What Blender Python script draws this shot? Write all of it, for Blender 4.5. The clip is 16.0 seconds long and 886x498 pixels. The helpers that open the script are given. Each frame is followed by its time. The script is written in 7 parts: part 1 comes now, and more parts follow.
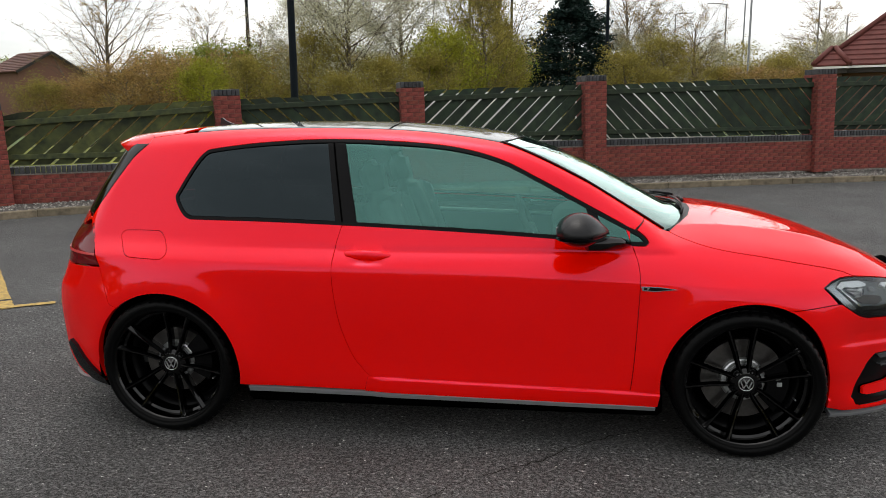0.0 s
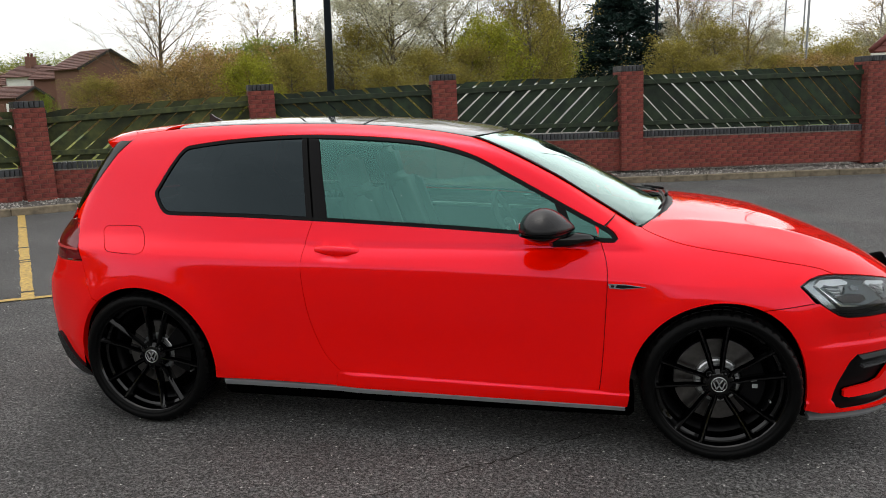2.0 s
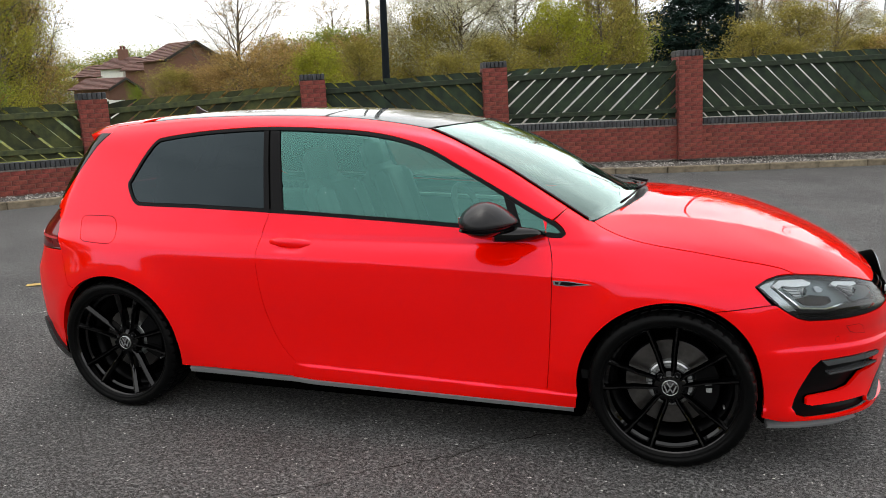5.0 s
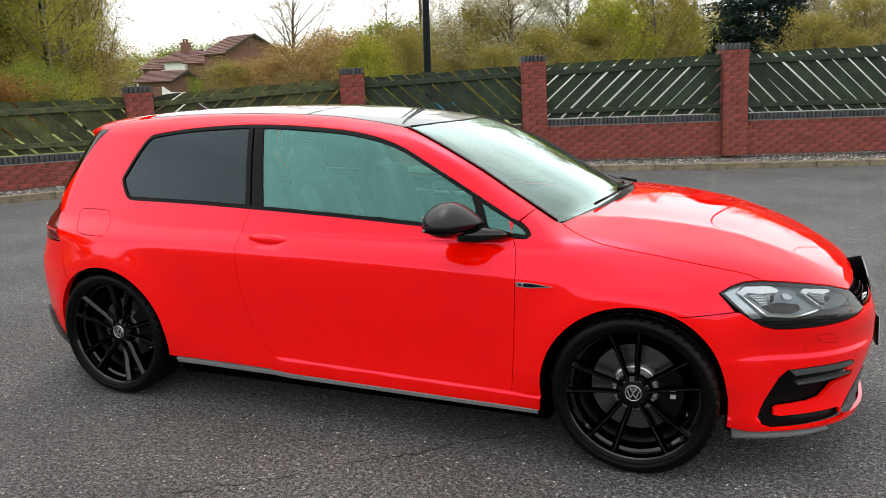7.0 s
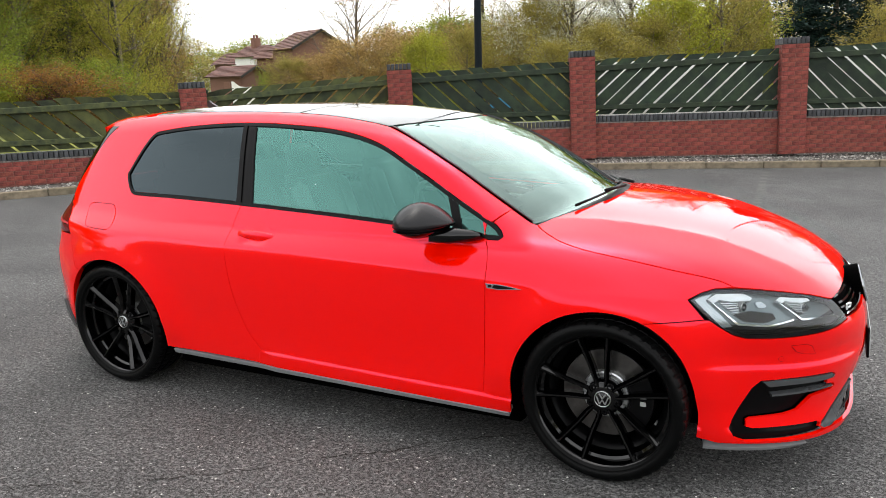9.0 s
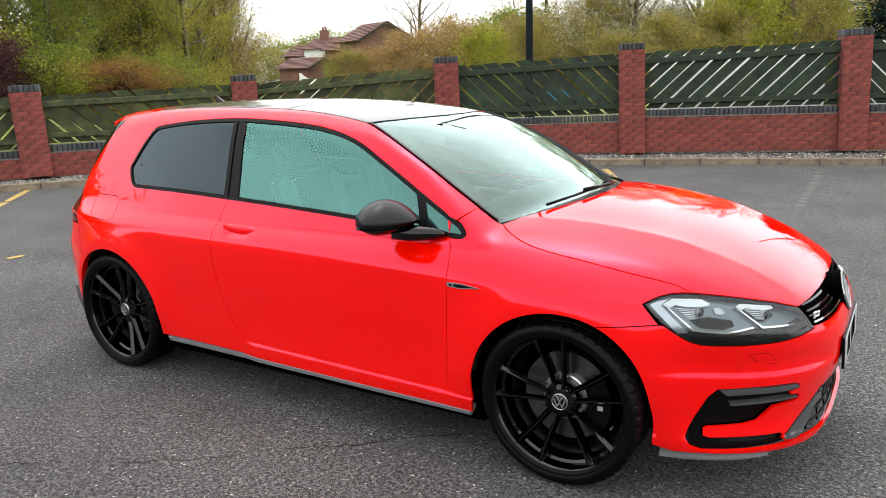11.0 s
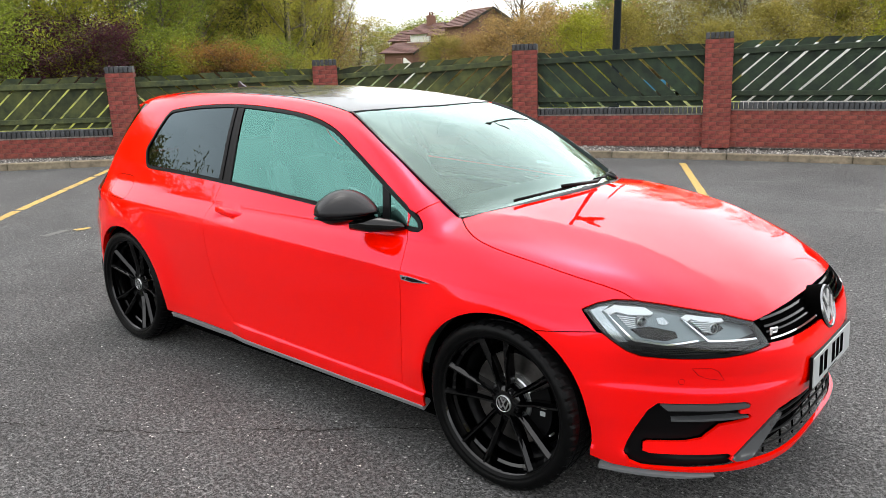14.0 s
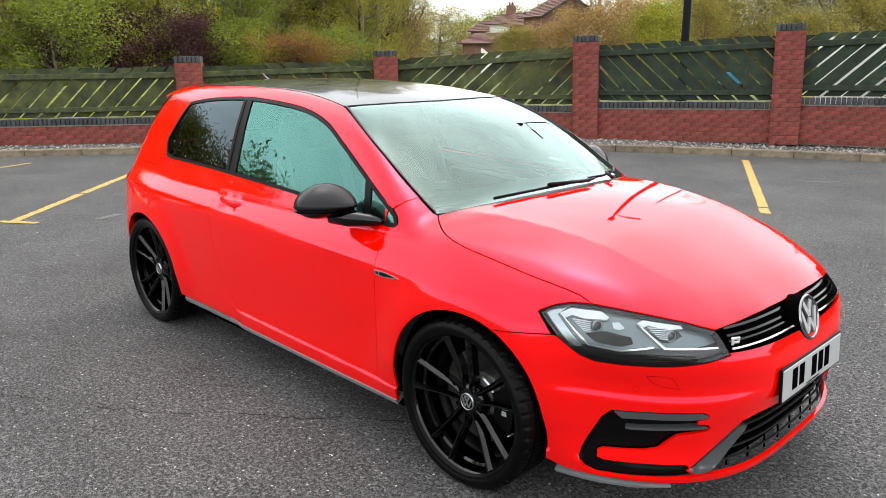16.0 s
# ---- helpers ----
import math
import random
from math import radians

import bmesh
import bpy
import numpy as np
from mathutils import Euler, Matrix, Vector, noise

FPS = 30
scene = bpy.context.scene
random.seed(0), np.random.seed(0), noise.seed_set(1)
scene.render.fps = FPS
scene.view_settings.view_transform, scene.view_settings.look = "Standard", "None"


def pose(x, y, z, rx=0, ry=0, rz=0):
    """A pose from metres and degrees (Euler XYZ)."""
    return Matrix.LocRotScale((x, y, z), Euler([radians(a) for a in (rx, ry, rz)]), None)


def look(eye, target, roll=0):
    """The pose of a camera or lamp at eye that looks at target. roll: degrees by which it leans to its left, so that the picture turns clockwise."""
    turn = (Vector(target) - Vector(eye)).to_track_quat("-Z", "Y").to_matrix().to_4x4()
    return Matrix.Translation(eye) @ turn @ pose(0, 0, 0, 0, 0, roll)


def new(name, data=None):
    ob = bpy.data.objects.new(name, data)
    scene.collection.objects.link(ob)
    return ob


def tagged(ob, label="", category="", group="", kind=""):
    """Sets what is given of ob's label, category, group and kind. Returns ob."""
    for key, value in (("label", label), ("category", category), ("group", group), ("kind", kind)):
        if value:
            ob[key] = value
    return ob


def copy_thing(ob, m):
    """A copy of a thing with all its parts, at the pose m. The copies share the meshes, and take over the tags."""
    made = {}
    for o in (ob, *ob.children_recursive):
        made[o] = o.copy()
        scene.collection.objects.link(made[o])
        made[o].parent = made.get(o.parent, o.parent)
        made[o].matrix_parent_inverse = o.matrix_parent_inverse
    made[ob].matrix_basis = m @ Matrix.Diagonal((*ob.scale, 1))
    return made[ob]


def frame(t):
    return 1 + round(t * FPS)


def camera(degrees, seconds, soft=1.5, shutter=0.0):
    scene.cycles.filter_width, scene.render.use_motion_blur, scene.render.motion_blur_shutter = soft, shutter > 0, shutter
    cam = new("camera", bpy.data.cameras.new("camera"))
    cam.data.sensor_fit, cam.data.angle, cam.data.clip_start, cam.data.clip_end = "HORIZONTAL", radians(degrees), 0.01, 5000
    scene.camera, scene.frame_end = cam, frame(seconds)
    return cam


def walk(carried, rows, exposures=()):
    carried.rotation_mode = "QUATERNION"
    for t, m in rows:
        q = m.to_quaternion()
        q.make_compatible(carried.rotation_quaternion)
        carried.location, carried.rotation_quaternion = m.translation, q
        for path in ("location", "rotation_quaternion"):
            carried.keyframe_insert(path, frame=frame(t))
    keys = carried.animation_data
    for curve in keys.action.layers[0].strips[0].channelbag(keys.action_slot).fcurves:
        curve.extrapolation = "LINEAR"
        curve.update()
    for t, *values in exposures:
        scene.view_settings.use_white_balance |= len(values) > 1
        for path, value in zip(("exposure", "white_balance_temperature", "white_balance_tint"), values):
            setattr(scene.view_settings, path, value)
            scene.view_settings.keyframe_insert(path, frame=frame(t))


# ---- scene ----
cam = camera(60.3, 16.0, soft=0.5)
PATH = [
    (0, (1.756, -4.119, 1.494), (1.494, -2.168, 1.139), -0.6),
    (0.5, (1.851, -4.092, 1.492), (1.554, -2.146, 1.133), -1.0),
    (1, (1.933, -4.069, 1.491), (1.604, -2.129, 1.128), -1.0),
    (1.5, (2.028, -4.049, 1.495), (1.665, -2.117, 1.127), -1.1),
    (2, (2.121, -4.033, 1.5), (1.724, -2.108, 1.127), -1.2),
    (2.5, (2.203, -4.009, 1.501), (1.775, -2.092, 1.123), -1.3),
    (3, (2.29, -3.978, 1.502), (1.828, -2.07, 1.119), -1.4),
    (3.5, (2.374, -3.947, 1.503), (1.88, -2.049, 1.114), -1.4),
    (4, (2.463, -3.914, 1.502), (1.936, -2.026, 1.109), -1.5),
    (6.5, (2.929, -3.753, 1.514), (2.229, -1.925, 1.104), -1.7),
    (7, (3.006, -3.729, 1.522), (2.273, -1.915, 1.108), -1.6),
    (7.5, (3.091, -3.699, 1.528), (2.319, -1.902, 1.112), -1.7),
    (8, (3.171, -3.658, 1.528), (2.360, -1.878, 1.111), -1.7),
    (8.5, (3.257, -3.619, 1.532), (2.408, -1.858, 1.111), -1.6),
    (9, (3.347, -3.572, 1.533), (2.460, -1.830, 1.110), -1.6),
    (11.5, (3.787, -3.32, 1.55), (2.717, -1.69, 1.106), -1.4),
    (12, (3.86, -3.264, 1.552), (2.756, -1.657, 1.103), -1.2),
    (12.5, (3.936, -3.193, 1.552), (2.795, -1.614, 1.099), -1.1),
    (13, (4.006, -3.131, 1.555), (2.83, -1.581, 1.096), -0.9),
    (13.5, (4.075, -3.068, 1.557), (2.864, -1.546, 1.092), -0.8),
    (14, (4.151, -3.001, 1.554), (2.904, -1.509, 1.086), -0.7),
    (14.5, (4.229, -2.933, 1.555), (2.945, -1.474, 1.083), -0.7),
    (15, (4.306, -2.862, 1.56), (2.986, -1.437, 1.082), -0.6),
    (15.5, (4.378, -2.799, 1.568), (3.023, -1.41, 1.084), -0.5),
    (16, (4.448, -2.729, 1.574), (3.058, -1.377, 1.084), -0.4),
]
walk(cam, [(t, look(eye, target, roll)) for t, eye, target, roll in PATH],
     exposures=[(0.0, 0.92, 6850, 10), (3.5, 1.14, 6850, 10), (7.0, 1.58, 6850, 10), (9.0, 1.76, 6800, 10), (12.5, 1.86, 6750, 10), (16.0, 1.88, 6700, 10)])
# ---- light: an overcast spring sky ----
world = bpy.data.worlds.new("sky")
world.use_nodes = True
scene.world = world
wt = world.node_tree
wt.nodes.clear()
w_out = wt.nodes.new("ShaderNodeOutputWorld")
w_bg = wt.nodes.new("ShaderNodeBackground")
w_sky = wt.nodes.new("ShaderNodeTexSky")
w_sky.sky_type = "NISHITA"
w_sky.sun_disc = False
w_sky.sun_elevation = radians(76)
w_sky.sun_rotation = radians(-35)
w_sky.air_density = 1.0
w_sky.dust_density = 2.0
w_hsv = wt.nodes.new("ShaderNodeHueSaturation")
w_hsv.inputs["Saturation"].default_value = 0.20
w_cloud = wt.nodes.new("ShaderNodeTexNoise")
w_cloud.inputs["Scale"].default_value = 2.2
w_cloud.inputs["Detail"].default_value = 6.0
w_cloud.inputs["Roughness"].default_value = 0.55
w_map = wt.nodes.new("ShaderNodeMapping")
w_map.inputs["Scale"].default_value = (1.0, 1.0, 2.6)
w_co = wt.nodes.new("ShaderNodeTexCoord")
w_ramp = wt.nodes.new("ShaderNodeValToRGB")
w_ramp.color_ramp.elements[0].position, w_ramp.color_ramp.elements[0].color = 0.36, (0.62, 0.65, 0.67, 1)
w_ramp.color_ramp.elements[1].position, w_ramp.color_ramp.elements[1].color = 0.60, (1.0, 1.0, 1.0, 1)
w_mix = wt.nodes.new("ShaderNodeMix")
w_mix.data_type, w_mix.blend_type = "RGBA", "MULTIPLY"
w_mix.inputs["Factor"].default_value = 1.0
SKY = 0.15
w_bg.inputs["Strength"].default_value = SKY
wt.links.new(w_sky.outputs["Color"], w_hsv.inputs["Color"])
wt.links.new(w_co.outputs["Generated"], w_map.inputs["Vector"])
wt.links.new(w_map.outputs["Vector"], w_cloud.inputs["Vector"])
wt.links.new(w_cloud.outputs["Fac"], w_ramp.inputs["Fac"])
wt.links.new(w_hsv.outputs["Color"], w_mix.inputs["A"])
wt.links.new(w_ramp.outputs["Color"], w_mix.inputs["B"])
wt.links.new(w_mix.outputs["Result"], w_bg.inputs["Color"])
wt.links.new(w_bg.outputs["Background"], w_out.inputs["Surface"])
sun_data = bpy.data.lights.new("sun", "SUN")
sun_data.energy, sun_data.angle, sun_data.color = 0.5, radians(180), (1.0, 0.98, 0.95)
sun = new("sun", sun_data)
sun.matrix_world = look((-4.0, 5.7, 28.0), (0, 0, 0))

# ---- materials ----
def mat(name, color, rough=0.5, metal=0.0, vary=0.0, scale=8.0, bump=0.0, bscale=60.0, coat=0.0, spec=0.5, second=None, trans=0.0, island=0.0, objr=0.0, stain=0.0, ior=1.45):
    """A node material: base colour broken up at two scales, fine relief, and variation from piece to piece."""
    m = bpy.data.materials.new(name)
    m.use_nodes = True
    n, l = m.node_tree.nodes, m.node_tree.links
    b = n["Principled BSDF"]
    b.inputs["Roughness"].default_value = rough
    b.inputs["Metallic"].default_value = metal
    b.inputs["Coat Weight"].default_value = coat
    b.inputs["Coat Roughness"].default_value = 0.02
    b.inputs["Specular IOR Level"].default_value = spec
    b.inputs["Transmission Weight"].default_value = trans
    b.inputs["IOR"].default_value = ior
    col = (*color, 1)
    if not (vary or second or island or objr):
        b.inputs["Base Color"].default_value = col
    else:
        co = n.new("ShaderNodeTexCoord")
        tex = n.new("ShaderNodeTexNoise")
        tex.inputs["Scale"].default_value, tex.inputs["Detail"].default_value, tex.inputs["Roughness"].default_value = scale, 8.0, 0.62
        l.new(co.outputs["Object"], tex.inputs["Vector"])
        ramp = n.new("ShaderNodeValToRGB")
        lo = second if second else tuple(c * (1 - vary) for c in color)
        hi = color if second else tuple(min(1, c * (1 + vary)) for c in color)
        ramp.color_ramp.elements[0].position, ramp.color_ramp.elements[0].color = 0.34, (*lo, 1)
        ramp.color_ramp.elements[1].position, ramp.color_ramp.elements[1].color = 0.66, (*hi, 1)
        l.new(tex.outputs["Fac"], ramp.inputs["Fac"])
        last = ramp.outputs["Color"]
        if stain:
            big = n.new("ShaderNodeTexNoise")
            big.inputs["Scale"].default_value, big.inputs["Detail"].default_value = scale * 0.09, 5.0
            l.new(co.outputs["Object"], big.inputs["Vector"])
            mr = n.new("ShaderNodeMapRange")
            mr.inputs["From Min"].default_value, mr.inputs["From Max"].default_value = 0.35, 0.65
            mr.inputs["To Min"].default_value, mr.inputs["To Max"].default_value = 1 - stain, 1 + stain
            l.new(big.outputs["Fac"], mr.inputs["Value"])
            hs = n.new("ShaderNodeHueSaturation")
            l.new(mr.outputs["Result"], hs.inputs["Value"])
            l.new(last, hs.inputs["Color"])
            last = hs.outputs["Color"]
        if island or objr:
            src = n.new("ShaderNodeObjectInfo").outputs["Random"] if objr else n.new("ShaderNodeNewGeometry").outputs["Random Per Island"]
            amt = objr or island
            mr = n.new("ShaderNodeMapRange")
            mr.inputs["To Min"].default_value, mr.inputs["To Max"].default_value = 1 - amt, 1 + amt
            l.new(src, mr.inputs["Value"])
            hs = n.new("ShaderNodeHueSaturation")
            l.new(mr.outputs["Result"], hs.inputs["Value"])
            mh = n.new("ShaderNodeMapRange")
            mh.inputs["To Min"].default_value, mh.inputs["To Max"].default_value = 0.5 - amt * 0.025, 0.5 + amt * 0.025
            mu = n.new("ShaderNodeMath")
            mu.operation = "FRACT"
            mm = n.new("ShaderNodeMath")
            mm.operation, mm.inputs[1].default_value = "MULTIPLY", 7.31
            l.new(src, mm.inputs[0])
            l.new(mm.outputs[0], mu.inputs[0])
            l.new(mu.outputs[0], mh.inputs["Value"])
            l.new(mh.outputs["Result"], hs.inputs["Hue"])
            l.new(last, hs.inputs["Color"])
            last = hs.outputs["Color"]
        l.new(last, b.inputs["Base Color"])
    if bump:
        co2 = n.new("ShaderNodeTexCoord")
        t2 = n.new("ShaderNodeTexNoise")
        t2.inputs["Scale"].default_value, t2.inputs["Detail"].default_value = bscale, 4.0
        l.new(co2.outputs["Object"], t2.inputs["Vector"])
        bm_ = n.new("ShaderNodeBump")
        bm_.inputs["Strength"].default_value, bm_.inputs["Distance"].default_value = bump, 0.01
        l.new(t2.outputs["Fac"], bm_.inputs["Height"])
        l.new(bm_.outputs["Normal"], b.inputs["Normal"])
    return m


def asphalt_material():
    """Worn tarmac: grey chippings, shade of crevices and pits darkened into the colour, a few white stones, broad
    stains.
    """
    m = bpy.data.materials.new("asphalt")
    m.use_nodes = True
    n, l = m.node_tree.nodes, m.node_tree.links
    b = n["Principled BSDF"]
    b.inputs["Roughness"].default_value = 0.80
    b.inputs["Specular IOR Level"].default_value = 0.35
    co = n.new("ShaderNodeTexCoord").outputs["Object"]

    def noise_tex(scale, detail=4.0, rough=0.55):
        t = n.new("ShaderNodeTexNoise")
        t.inputs["Scale"].default_value, t.inputs["Detail"].default_value, t.inputs["Roughness"].default_value = scale, detail, rough
        l.new(co, t.inputs["Vector"])
        return t

    def span(src, lo, hi, a, c):
        r = n.new("ShaderNodeMapRange")
        r.interpolation_type = "SMOOTHSTEP"
        for key, val in (("From Min", lo), ("From Max", hi), ("To Min", a), ("To Max", c)):
            r.inputs[key].default_value = val
        l.new(src, r.inputs["Value"])
        return r.outputs["Result"]

    def times(p, q):
        t = n.new("ShaderNodeMath")
        t.operation = "MULTIPLY"
        l.new(p, t.inputs[0])
        l.new(q, t.inputs[1])
        return t.outputs[0]

    warp = noise_tex(150.0, 2.0)
    bend = n.new("ShaderNodeMix")
    bend.data_type, bend.blend_type = "RGBA", "ADD"
    bend.inputs["Factor"].default_value = 0.010
    l.new(co, bend.inputs["A"])
    l.new(warp.outputs["Color"], bend.inputs["B"])
    chips = n.new("ShaderNodeTexVoronoi")
    edges = n.new("ShaderNodeTexVoronoi")
    edges.feature = "DISTANCE_TO_EDGE"
    for v in (chips, edges):
        v.inputs["Scale"].default_value = 125.0
        l.new(bend.outputs["Result"], v.inputs["Vector"])
    sep = n.new("ShaderNodeSeparateColor")
    l.new(chips.outputs["Color"], sep.inputs["Color"])
    r = n.new("ShaderNodeValToRGB")
    e = r.color_ramp.elements
    e[0].position, e[0].color = 0.0, (0.056, 0.056, 0.055, 1)
    e[1].position, e[1].color = 1.0, (0.62, 0.61, 0.58, 1)
    for at, g in ((0.5, 0.100), (0.9, 0.155), (0.992, 0.19)):
        k = e.new(at)
        k.color = (g, g * 0.995, g * 0.98, 1)
    l.new(sep.outputs["Red"], r.inputs["Fac"])
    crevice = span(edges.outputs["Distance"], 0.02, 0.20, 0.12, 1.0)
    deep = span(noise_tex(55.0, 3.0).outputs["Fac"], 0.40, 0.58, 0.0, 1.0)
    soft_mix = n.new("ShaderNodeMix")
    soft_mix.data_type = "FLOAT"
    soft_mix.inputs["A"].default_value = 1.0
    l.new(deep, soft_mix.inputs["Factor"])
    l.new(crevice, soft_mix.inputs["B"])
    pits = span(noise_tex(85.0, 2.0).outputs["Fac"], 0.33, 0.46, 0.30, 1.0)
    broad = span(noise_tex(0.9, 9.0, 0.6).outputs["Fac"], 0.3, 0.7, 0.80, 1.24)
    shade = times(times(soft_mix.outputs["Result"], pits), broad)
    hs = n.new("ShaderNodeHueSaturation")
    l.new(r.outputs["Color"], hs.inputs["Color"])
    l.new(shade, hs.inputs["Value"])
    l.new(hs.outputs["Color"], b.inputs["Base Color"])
    bp = n.new("ShaderNodeBump")
    bp.inputs["Strength"].default_value, bp.inputs["Distance"].default_value = 0.9, 0.006
    l.new(times(soft_mix.outputs["Result"], pits), bp.inputs["Height"])
    l.new(bp.outputs["Normal"], b.inputs["Normal"])
    return m


def paint_material():
    m = mat("red_car_paint", (0.90, 0.0042, 0.0003), rough=0.02, spec=0.85)
    m.node_tree.nodes["Principled BSDF"].inputs["Specular Tint"].default_value = (1.0, 0.38, 0.74, 1)
    return m


def glass_material(name, tint, ior=1.9, shine=(1.0, 1.0, 1.0), rough=0.0, gain=1.0, coat=0.0):
    """Thin tinted pane: it lets light straight through and mirrors by its gloss; gain counts both of its faces, coat is a mirroring film."""
    m = bpy.data.materials.new(name)
    m.use_nodes = True
    n, l = m.node_tree.nodes, m.node_tree.links
    n.clear()
    out = n.new("ShaderNodeOutputMaterial")
    tr = n.new("ShaderNodeBsdfTransparent")
    tr.inputs["Color"].default_value = (*tint, 1)
    gl = n.new("ShaderNodeBsdfGlossy")
    gl.inputs["Roughness"].default_value = rough
    gl.inputs["Color"].default_value = (*shine, 1)
    fr = n.new("ShaderNodeFresnel")
    fr.inputs["IOR"].default_value = ior
    mx = n.new("ShaderNodeMixShader")
    ma = n.new("ShaderNodeMath")
    ma.operation = "MULTIPLY_ADD"
    ma.use_clamp = True
    ma.inputs[1].default_value = gain
    ma.inputs[2].default_value = coat
    l.new(fr.outputs["Fac"], ma.inputs[0])
    l.new(ma.outputs["Value"], mx.inputs["Fac"])
    l.new(tr.outputs["BSDF"], mx.inputs[1])
    l.new(gl.outputs["BSDF"], mx.inputs[2])
    l.new(mx.outputs["Shader"], out.inputs["Surface"])
    return m


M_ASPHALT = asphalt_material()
M_PAINT = paint_material()
M_GLASS = glass_material("green_tinted_glass", (0.50, 0.70, 0.64), 1.5, (0.42, 0.97, 0.86), gain=0.5, coat=0.135)
M_SCREEN = glass_material("coated_windscreen_glass", (0.50, 0.66, 0.60), 1.5, (0.74, 0.96, 0.90), gain=2.0, coat=-0.03)
M_PRIVACY = glass_material("privacy_glass", (0.03, 0.035, 0.04), 1.48, (0.72, 0.92, 1.0))
M_LENS = glass_material("clear_lens", (0.90, 0.94, 0.95), 1.42, gain=1.25)
M_GLOSS = mat("gloss_black", (0.0005, 0.0005, 0.0006), rough=0.3, coat=0.85, spec=0.0)
M_ROOFGLASS = mat("black_roof_glass", (0.022, 0.029, 0.028), rough=0.35, coat=0.95, spec=0.1, vary=0.12, scale=3)
M_ROOFGLASS.node_tree.nodes["Principled BSDF"].inputs["Coat IOR"].default_value = 1.33
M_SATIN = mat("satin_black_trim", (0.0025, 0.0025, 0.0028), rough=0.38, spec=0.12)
# near-black; on the hidden backing sheets it stands in for the shade of hollows
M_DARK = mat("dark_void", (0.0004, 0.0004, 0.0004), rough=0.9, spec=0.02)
M_FIN = mat("graphite_gloss_fin", (0.060, 0.063, 0.066), rough=0.22, coat=0.8)
M_SLAT = mat("dark_satin_slat", (0.014, 0.0145, 0.015), rough=0.35)
M_CAP = mat("satin_black_mirror_cap", (0.010, 0.010, 0.011), rough=0.27, spec=0.30)
M_STRIP = mat("white_light_guide", (0.86, 0.88, 0.90), rough=0.2)
M_MARKER = mat("grey_lamp_insert", (0.42, 0.45, 0.47), rough=0.2, metal=0.8)
M_RUBBER = mat("tyre_rubber", (0.0018, 0.0019, 0.0020), rough=0.36, spec=0.11, vary=0.3, scale=30, bump=0.15, bscale=200)
M_CHROME = mat("chrome", (0.82, 0.83, 0.84), rough=0.08, metal=1.0)
M_SILVER = mat("dull_silver", (0.55, 0.56, 0.57), rough=0.35, metal=1.0)
M_GREYLIP = mat("grey_lip", (0.19, 0.197, 0.205), rough=0.35, coat=0.4)
M_DISC = mat("brake_disc", (0.13, 0.125, 0.12), rough=0.34, metal=1.0, vary=0.2, scale=25)
M_HAT = mat("bright_disc_hat", (0.50, 0.52, 0.52), rough=0.3, metal=0.9)
M_WHITEPLATE = mat("plate_white", (0.40, 0.42, 0.42), rough=0.35)
M_LEATHER = mat("black_leather", (0.055, 0.056, 0.058), rough=0.5, bump=0.2, bscale=120)
M_INNER = mat("cabin_plastic", (0.028, 0.029, 0.03), rough=0.6)
M_PALE = mat("pale_headlining", (0.35, 0.35, 0.34), rough=0.9)
M_REDLENS = mat("dark_red_lens", (0.13, 0.002, 0.006), rough=0.08, coat=0.35, spec=0.3)
M_LAMPGREY = mat("lamp_reflector", (0.17, 0.20, 0.21), rough=0.28, metal=0.6)
M_EMBLEM = mat("bright_emblem_metal", (0.88, 0.89, 0.90), rough=0.22, metal=0.65)
M_DARKCHROME = mat("dark_chrome", (0.30, 0.31, 0.32), rough=0.15, metal=1.0)
M_LAMPDARK = mat("lamp_dark_bezel", (0.006, 0.006, 0.0065), rough=0.3)
M_BRICK = mat("red_brick", (0.175, 0.041, 0.031), rough=0.85, vary=0.45, scale=11, bump=0.6, bscale=90, objr=0.17, stain=0.22)
M_BLUEBRICK = mat("blue_engineering_brick", (0.046, 0.049, 0.053), rough=0.6, vary=0.3, scale=14, bump=0.4, bscale=90, objr=0.35)
M_LAMPLINE = mat("light_red_lamp_line", (0.5, 0.06, 0.06), rough=0.2)
M_MORTAR = mat("mortar", (0.155, 0.062, 0.050), rough=0.95, vary=0.3, scale=20, bump=0.4)
M_PALEMORTAR = mat("pale_mortar", (0.16, 0.14, 0.125), rough=0.95, vary=0.3, scale=20)
M_FENCE = mat("green_stained_timber", (0.024, 0.044, 0.020), second=(0.007, 0.015, 0.009), rough=0.75, scale=5, bump=0.4, bscale=45, objr=0.3)
M_MOSSFENCE = mat("mossy_green_timber", (0.075, 0.085, 0.024), second=(0.016, 0.025, 0.011), rough=0.8, scale=3.5, bump=0.4, bscale=45, objr=0.35)
M_RAIL = mat("mossy_rail", (0.085, 0.098, 0.034), second=(0.024, 0.034, 0.018), rough=0.85, scale=7, bump=0.5, bscale=40)
M_DARKRAIL = mat("dark_green_rail", (0.030, 0.046, 0.022), second=(0.012, 0.020, 0.012), rough=0.8, scale=6, bump=0.5, bscale=40)
M_KERB = mat("kerb_concrete", (0.180, 0.148, 0.102), rough=0.9, vary=0.35, scale=9, bump=0.5, bscale=80, objr=0.15)
# darker than the gravel: the shade between stones is put into its colour
M_GRAVELBED = mat("gravel_bed_shade", (0.085, 0.078, 0.070), rough=0.95, vary=0.4, scale=25, bump=0.6, bscale=60)
M_GRAVEL = mat("pale_gravel", (0.25, 0.235, 0.215), rough=0.9, vary=0.3, scale=20, island=0.75)
